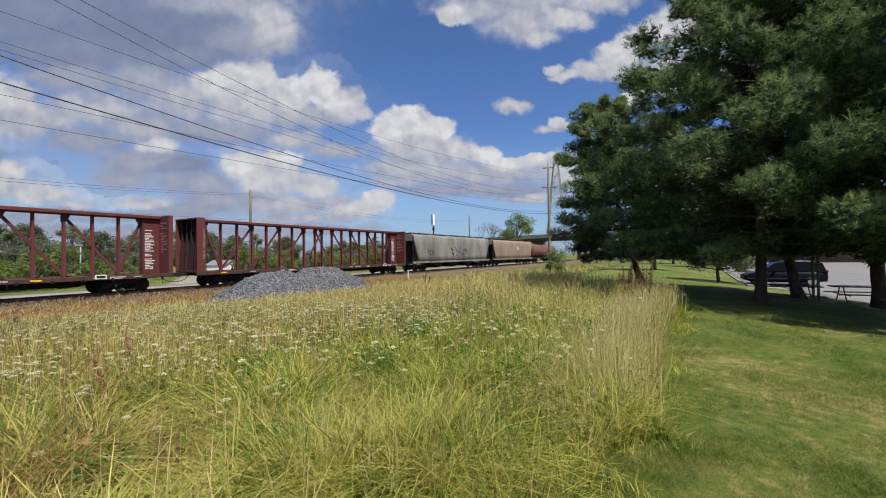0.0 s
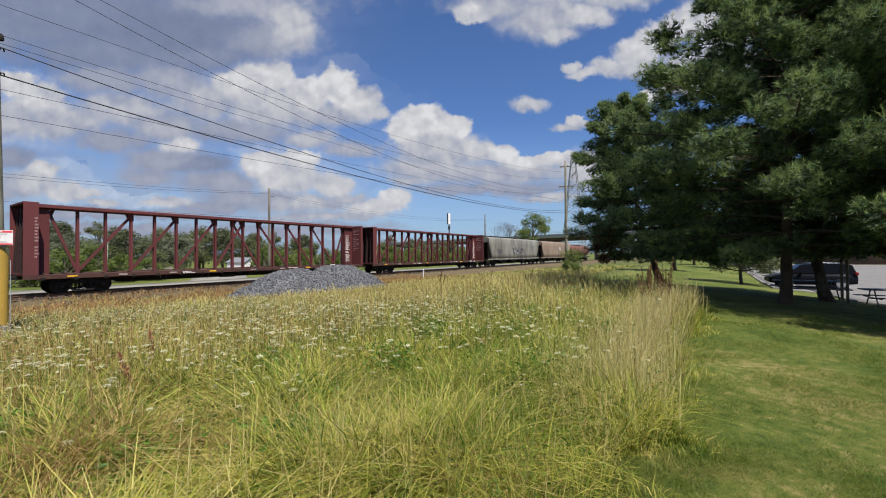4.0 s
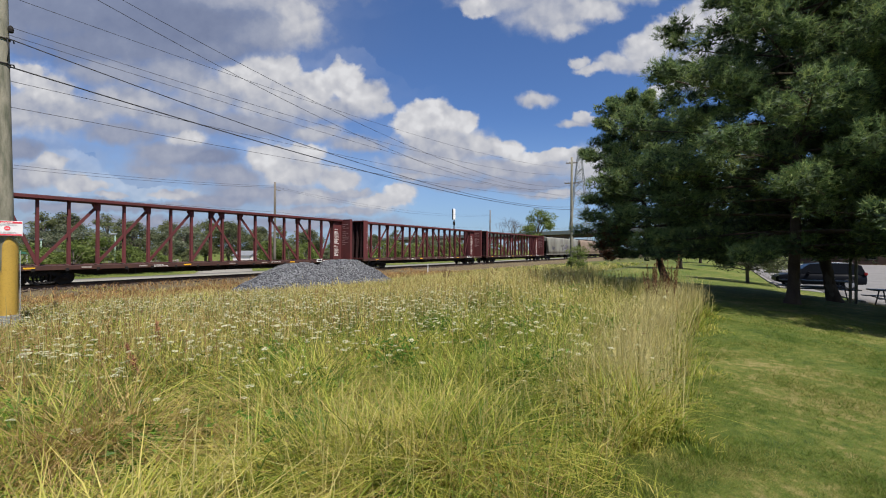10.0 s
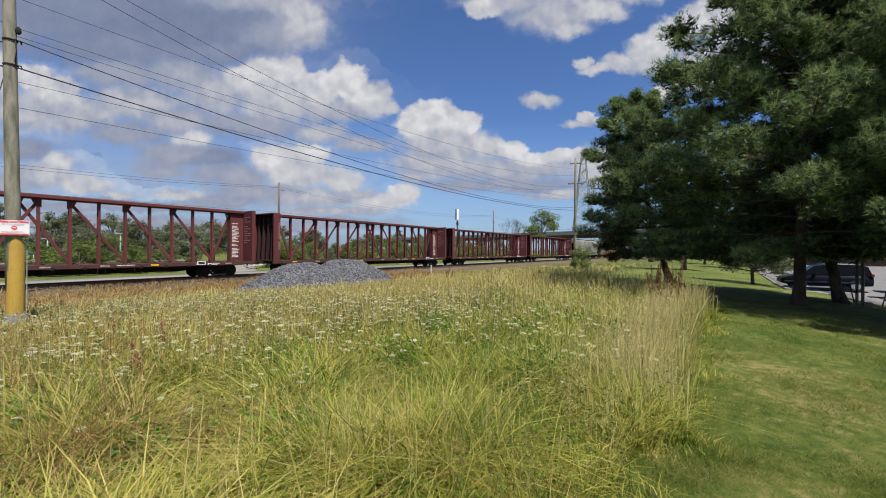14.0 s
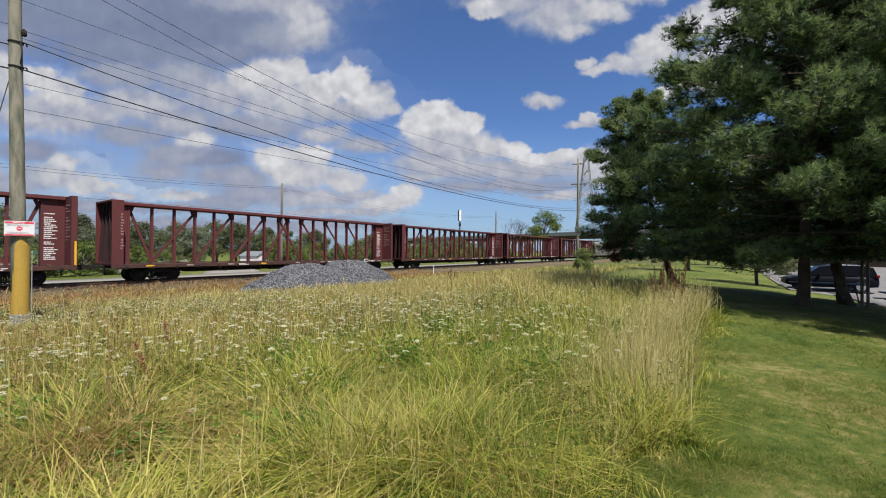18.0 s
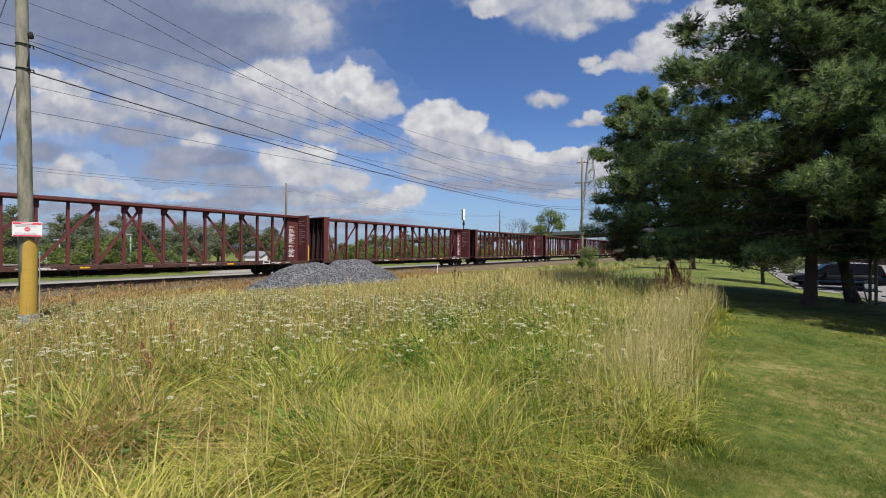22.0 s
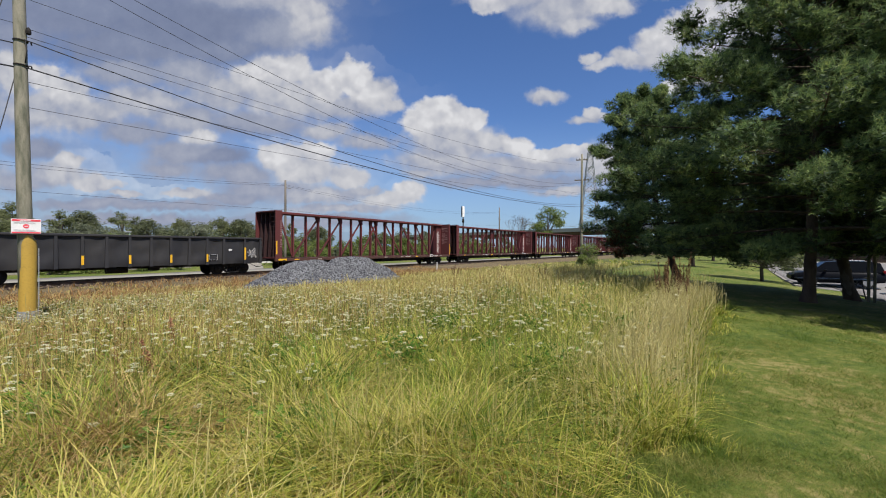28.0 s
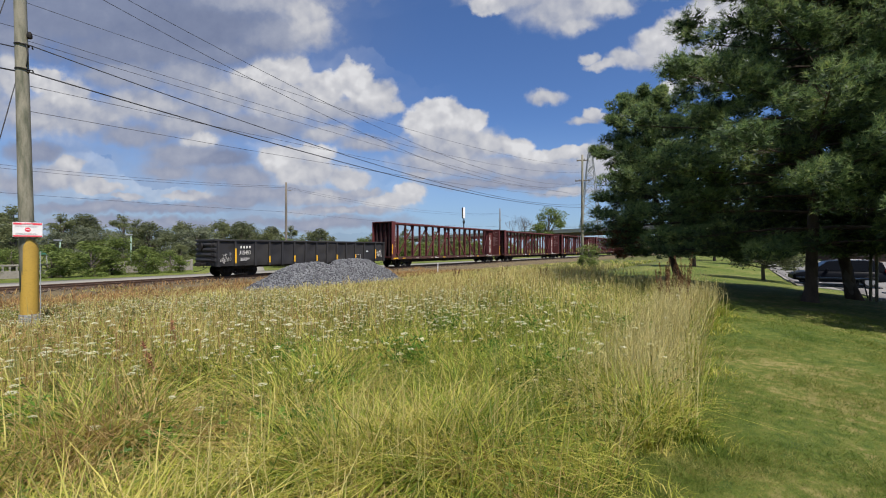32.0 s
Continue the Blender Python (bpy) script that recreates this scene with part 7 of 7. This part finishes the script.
    for s in (-1, 1):
        t = Mesh()
        t.box((-2.34, s * 0.76 - 0.12, 0.98), (-2.16, s * 0.76 + 0.13, 1.18), chamfer=0.04)
        part("tail_light", t, "tail", c)
        t = Mesh()
        t.box((2.16, s * 0.64 - 0.18, 0.66), (2.34, s * 0.64 + 0.16, 0.80), chamfer=0.03)
        part("headlight", t, "car_glass", c)
        t = Mesh()
        t.box((0.55, s * 0.98 - 0.09, 1.02), (0.72, s * 0.98 + 0.09, 1.17), chamfer=0.03)
        part("mirror", t, "car_paint", c)
    for s in (-0.6, 0.6):
        t = Mesh()
        t.tube([(-1.7, s, 1.77), (0.2, s, 1.79)], 0.02, 6)
        part("roof_rail", t, "galv", c)


suv(38.4, -5.5, 96)


def picnic_table(x, y, turn):
    """A long metal picnic table with benches on bent tube legs."""
    t = tagged(new("picnic_table"), "dark metal picnic table with fixed benches under the pines", "table", "picnic tables")
    t.matrix_basis = pose(x, y, float(land(x, y)), 0, 0, turn)
    for i in range(3):
        m = Mesh()
        m.box((-1.2, -0.36 + i * 0.245, 0.71), (1.2, -0.36 + i * 0.245 + 0.225, 0.76), chamfer=0.012)
        part("top_plank", m, "table_metal", t)
    for s in (-1, 1):
        m = Mesh()
        m.box((-1.2, s * 0.76 - 0.13, 0.42), (1.2, s * 0.76 + 0.13, 0.46), chamfer=0.012)
        part("bench", m, "table_metal", t)
    for px in (-0.85, 0.85):
        for s in (-1, 1):
            m = Mesh()
            m.tube([(px, s * 0.2, 0.70), (px, s * 0.34, 0.42), (px, s * 0.62, 0.0)], 0.024, 8)
            part("leg", m, "table_metal", t)
        m = Mesh()
        m.tube([(px, -0.86, 0.40), (px, 0.86, 0.40)], 0.022, 8)
        part("stretcher", m, "table_metal", t)


M["table_metal"] = worn("grey_brown_metal", (0.10, 0.095, 0.09), (0.06, 0.055, 0.05), 0.5, 0.3, 3, 30, 0.5)
picnic_table(24.0, -3.4, 98)
picnic_table(23.8, -6.2, 95)


def twin_post(x, y):
    b = tagged(new("notice_board"), "small roofed notice board on two grey wooden posts", "notice board")
    b.matrix_basis = pose(x, y, float(land(x, y)), 0, 0, 70)
    for px in (-0.085, 0.085):
        m = Mesh()
        m.box((px - 0.045, -0.045, -0.1), (px + 0.045, 0.045, 2.1), chamfer=0.01)
        part("post", m, "pole", b)
    m = Mesh()
    m.prism([(-0.42, 2.1), (0.42, 2.1), (0.40, 2.18), (0, 2.34), (-0.40, 2.18)], -0.3, 0.3)
    part("roof", m, "brick", b)


twin_post(23.34, -4.46)


def far_building():
    b = tagged(new("low_building"), "low brick building with a long grey roof behind the lot", "building")
    b.matrix_basis = pose(124, -40, -0.62, 0, 0, 105)
    m = Mesh()
    m.box((-26, -8, 0), (26, 8, 3.4))
    part("wall", m, "brick", b)
    m = Mesh()
    m.prism([(-27.5, 3.4), (27.5, 3.4), (20, 6.6), (-20, 6.6)], -9.2, 9.2)
    part("roof", m, "roof", b)
    for i in range(12):
        x = -24 + i * 4.3
        m = Mesh()
        m.box((x - 0.9, 7.95, 1.0), (x + 0.9, 8.06, 2.5))
        w = part("window", m, "concrete_dark", b)
        g = Mesh()
        g.box((x - 0.8, 8.065, 1.1), (x + 0.8, 8.08, 2.4))
        part("pane", g, "car_glass", w)


far_building()


def kerb(x0, y0, x1, y1, n):
    k = tagged(new("kerb"), "pale concrete kerb along the parking lot", "kerb", kind="structure")
    for i in range(n):
        a = Vector((x0, y0, 0)).lerp(Vector((x1, y1, 0)), i / n)
        b = Vector((x0, y0, 0)).lerp(Vector((x1, y1, 0)), (i + 1) / n)
        a.z, b.z = float(land(a.x, a.y)) - 0.01, float(land(b.x, b.y)) - 0.01
        m = Mesh()
        m.bar(a, a.lerp(b, 0.985), 0.16, 0.2)
        part("kerb_stone", m, "concrete_dark", k)


kerb(33.0, -3.1, 84, -3.1, 26)
kerb(25.0, -5.1, 33.0, -5.1, 5)


# ---- weeds by themselves ----
def dock(x, y, h, stalks, seed, label, mat="brown_weed"):
    """Curly dock gone to seed: brown spikes in knobbly whorls."""
    rng = np.random.default_rng(seed)
    d = tagged(new("dock_plant"), label, "weed", "dock plants")
    d.matrix_basis = pose(x, y, float(land(x, y)))
    for s in range(stalks):
        a = rng.uniform(0, 6.28)
        r = rng.uniform(0, 0.22)
        hh = h * rng.uniform(0.75, 1.05)
        foot = np.array([math.cos(a) * r * 0.4, math.sin(a) * r * 0.4, -0.03])
        top = np.array([math.cos(a) * r * 1.6, math.sin(a) * r * 1.6, hh])
        m = Mesh()
        m.tube([tuple(foot), tuple((foot + top) / 2 + [0.02, 0.01, 0]), tuple(top)], [0.008, 0.006, 0.003], 5, False)
        stalk = part("stalk", m, mat, d)
        k = 150
        f = rng.uniform(0.45, 1.0, k)
        c = foot + (top - foot) * f[:, None] + rng.normal(0, 1, (k, 3)) * (0.035 * (1.15 - f))[:, None]
        sp = new("seed_spike", strips("seed_spike", mat, leaf_cards(c, 0.024, rng, 1.0)))
        sp.parent = stalk
        tagged(sp, kind="stuff")


for i, (x, y, h, n) in enumerate(((11.6, 1.0, 1.5, 7), (11.2, 1.35, 1.35, 5), (12.2, 1.5, 1.4, 6), (11.2, 1.3, 1.0, 3), (20.0, 8.0, 0.9, 3), (17.0, 11.5, 0.85, 3), (24.0, 12.5, 0.85, 2), (19.0, 12.8, 0.8, 3))):
    dock(x, y, h, n, 70 + i, "brown seeding dock plant in the meadow")


dock(1.82, 4.75, 0.78, 1, 68, "single reddish weed stalk in the grass", "red_stalk")
dock(2.4, 6.1, 0.75, 1, 69, "single reddish weed stalk in the grass", "red_stalk")


def broad_weed(x, y, seed, h=0.55):
    """A dark leafy weed clump."""
    rng = np.random.default_rng(seed)
    w = tagged(new("leafy_weed"), "dark green leafy weed clump in the grass", "weed", "leafy weeds")
    w.matrix_basis = pose(x, y, float(land(x, y)))
    n = 420
    c = rng.normal(0, 1, (n, 3)) * [0.15, 0.15, 0.13] + [0, 0, h * 0.58]
    c[:, 2] = np.clip(c[:, 2], 0.05, h)
    crown = new("foliage", strips("foliage", "lush_blade", leaf_cards(c, 0.036, rng, 0.8)))
    crown.parent = w
    m = Mesh()
    for i in range(5):
        a = i * 1.26
        m.tube([(0, 0, -0.03), (math.cos(a) * 0.12, math.sin(a) * 0.12, h * 0.7)], [0.008, 0.004], 5, False)
    part("stem", m, "stem", w)


for i, (x, y) in enumerate(((2.6, 3.3), (5.6, 3.9), (5.9, 4.3), (3.7, 3.2), (8.8, 3.6), (7.2, 1.4), (4.4, 1.7), (10.2, 5.2), (1.1, 3.2), (1.7, 2.6), (2.9, 4.4), (0.6, 4.1), (4.7, 2.6), (6.6, 2.9), (7.9, 2.3), (12.4, 3.6), (13.6, 4.4))):
    broad_weed(x, y, 90 + i, 0.45 + 0.06 * (i % 4))

def tussock(x, y, h, turn, n, spread_, label, mat, seed):
    """A tuft of long arching blades that lean one way."""
    rng = np.random.default_rng(seed)
    t = tagged(new("grass_tussock"), label, "grass", "grass tussocks")
    xy = np.array([x, y]) + rng.normal(0, spread_, (n, 2))
    way = radians(turn) + rng.normal(0, 0.55, n)
    v, q = blades(rng, xy, h * rng.uniform(0.55, 1.15, n), rng.uniform(0.004, 0.010, n), rng.uniform(0.25, 1.5, n), 4, (0, 0), 0.12, way)
    v = v - np.array([x, y, float(land(x, y))])
    ob = new("tuft", indexed("tuft", mat, v, q))
    ob.parent = t
    t.matrix_basis = pose(x, y, float(land(x, y)))


TAN, LUSH, GOLD = "tan bent tussock of dead grass in the meadow", "lush green grass tussock in the meadow", "yellow-green arching grass tussock in the meadow"
for i, (x, y, h, turn, n, wide, label, mat) in enumerate((
        (0.95, 3.75, 1.0, 250, 520, 0.17, TAN, "tan_blade"), (1.35, 3.15, 0.85, 290, 330, 0.14, TAN, "tan_blade"), (2.3, 2.0, 0.75, 310, 330, 0.15, GOLD, "broad_blade"), (3.3, 1.35, 0.80, 200, 320, 0.16, GOLD, "broad_blade"),
        (4.1, 1.15, 0.85, 170, 170, 0.14, TAN, "reed"), (5.0, 1.05, 0.95, 130, 210, 0.15, TAN, "reed"), (2.7, 2.95, 0.75, 300, 150, 0.13, TAN, "tan_blade"),
        (5.7, 1.5, 0.50, 60, 420, 0.28, LUSH, "lush_blade"), (6.3, 1.9, 0.55, 90, 380, 0.30, LUSH, "lush_blade"), (3.6, 2.3, 0.55, 240, 300, 0.18, LUSH, "lush_blade"), (0.75, 3.05, 0.50, 200, 300, 0.18, LUSH, "lush_blade"), (2.9, 3.6, 0.6, 250, 320, 0.20, LUSH, "lush_blade"), (7.6, 1.6, 0.6, 60, 320, 0.25, LUSH, "lush_blade"),
        (2.8, 1.5, 0.65, 240, 240, 0.14, GOLD, "broad_blade"), (3.9, 1.7, 0.70, 280, 260, 0.16, GOLD, "broad_blade"), (1.9, 2.6, 0.62, 220, 240, 0.15, GOLD, "broad_blade"), (1.2, 2.5, 0.6, 260, 240, 0.15, GOLD, "broad_blade"), (4.6, 2.0, 0.7, 330, 260, 0.18, GOLD, "broad_blade"), (4.3, 2.7, 0.75, 260, 300, 0.20, GOLD, "broad_blade"), (5.2, 2.5, 0.75, 230, 320, 0.22, GOLD, "broad_blade"), (6.0, 2.9, 0.75, 250, 320, 0.24, GOLD, "broad_blade"), (5.0, 1.55, 0.7, 210, 280, 0.18, GOLD, "broad_blade"), (3.2, 2.4, 0.7, 280, 280, 0.18, GOLD, "broad_blade"))):
    tussock(x, y, h, turn, n, wide, label, mat, 300 + i)

# ---- sleepers, last ----
def sleepers():
    m = Mesh()
    m.box((-0.115, -1.3, -0.17), (0.115, 1.3, 0.0), chamfer=0.012)
    data = m.data("sleeper", M["tie"])
    rng = random.Random(2)
    for i in range(300):
        part("sleeper", data, "", track, "", pose(-42 + i * 0.53, TRACK_Y + rng.uniform(-0.06, 0.06), -0.172 - rng.uniform(0, 0.02), 0, 0, rng.uniform(-1.2, 1.2)))


sleepers()

motions()
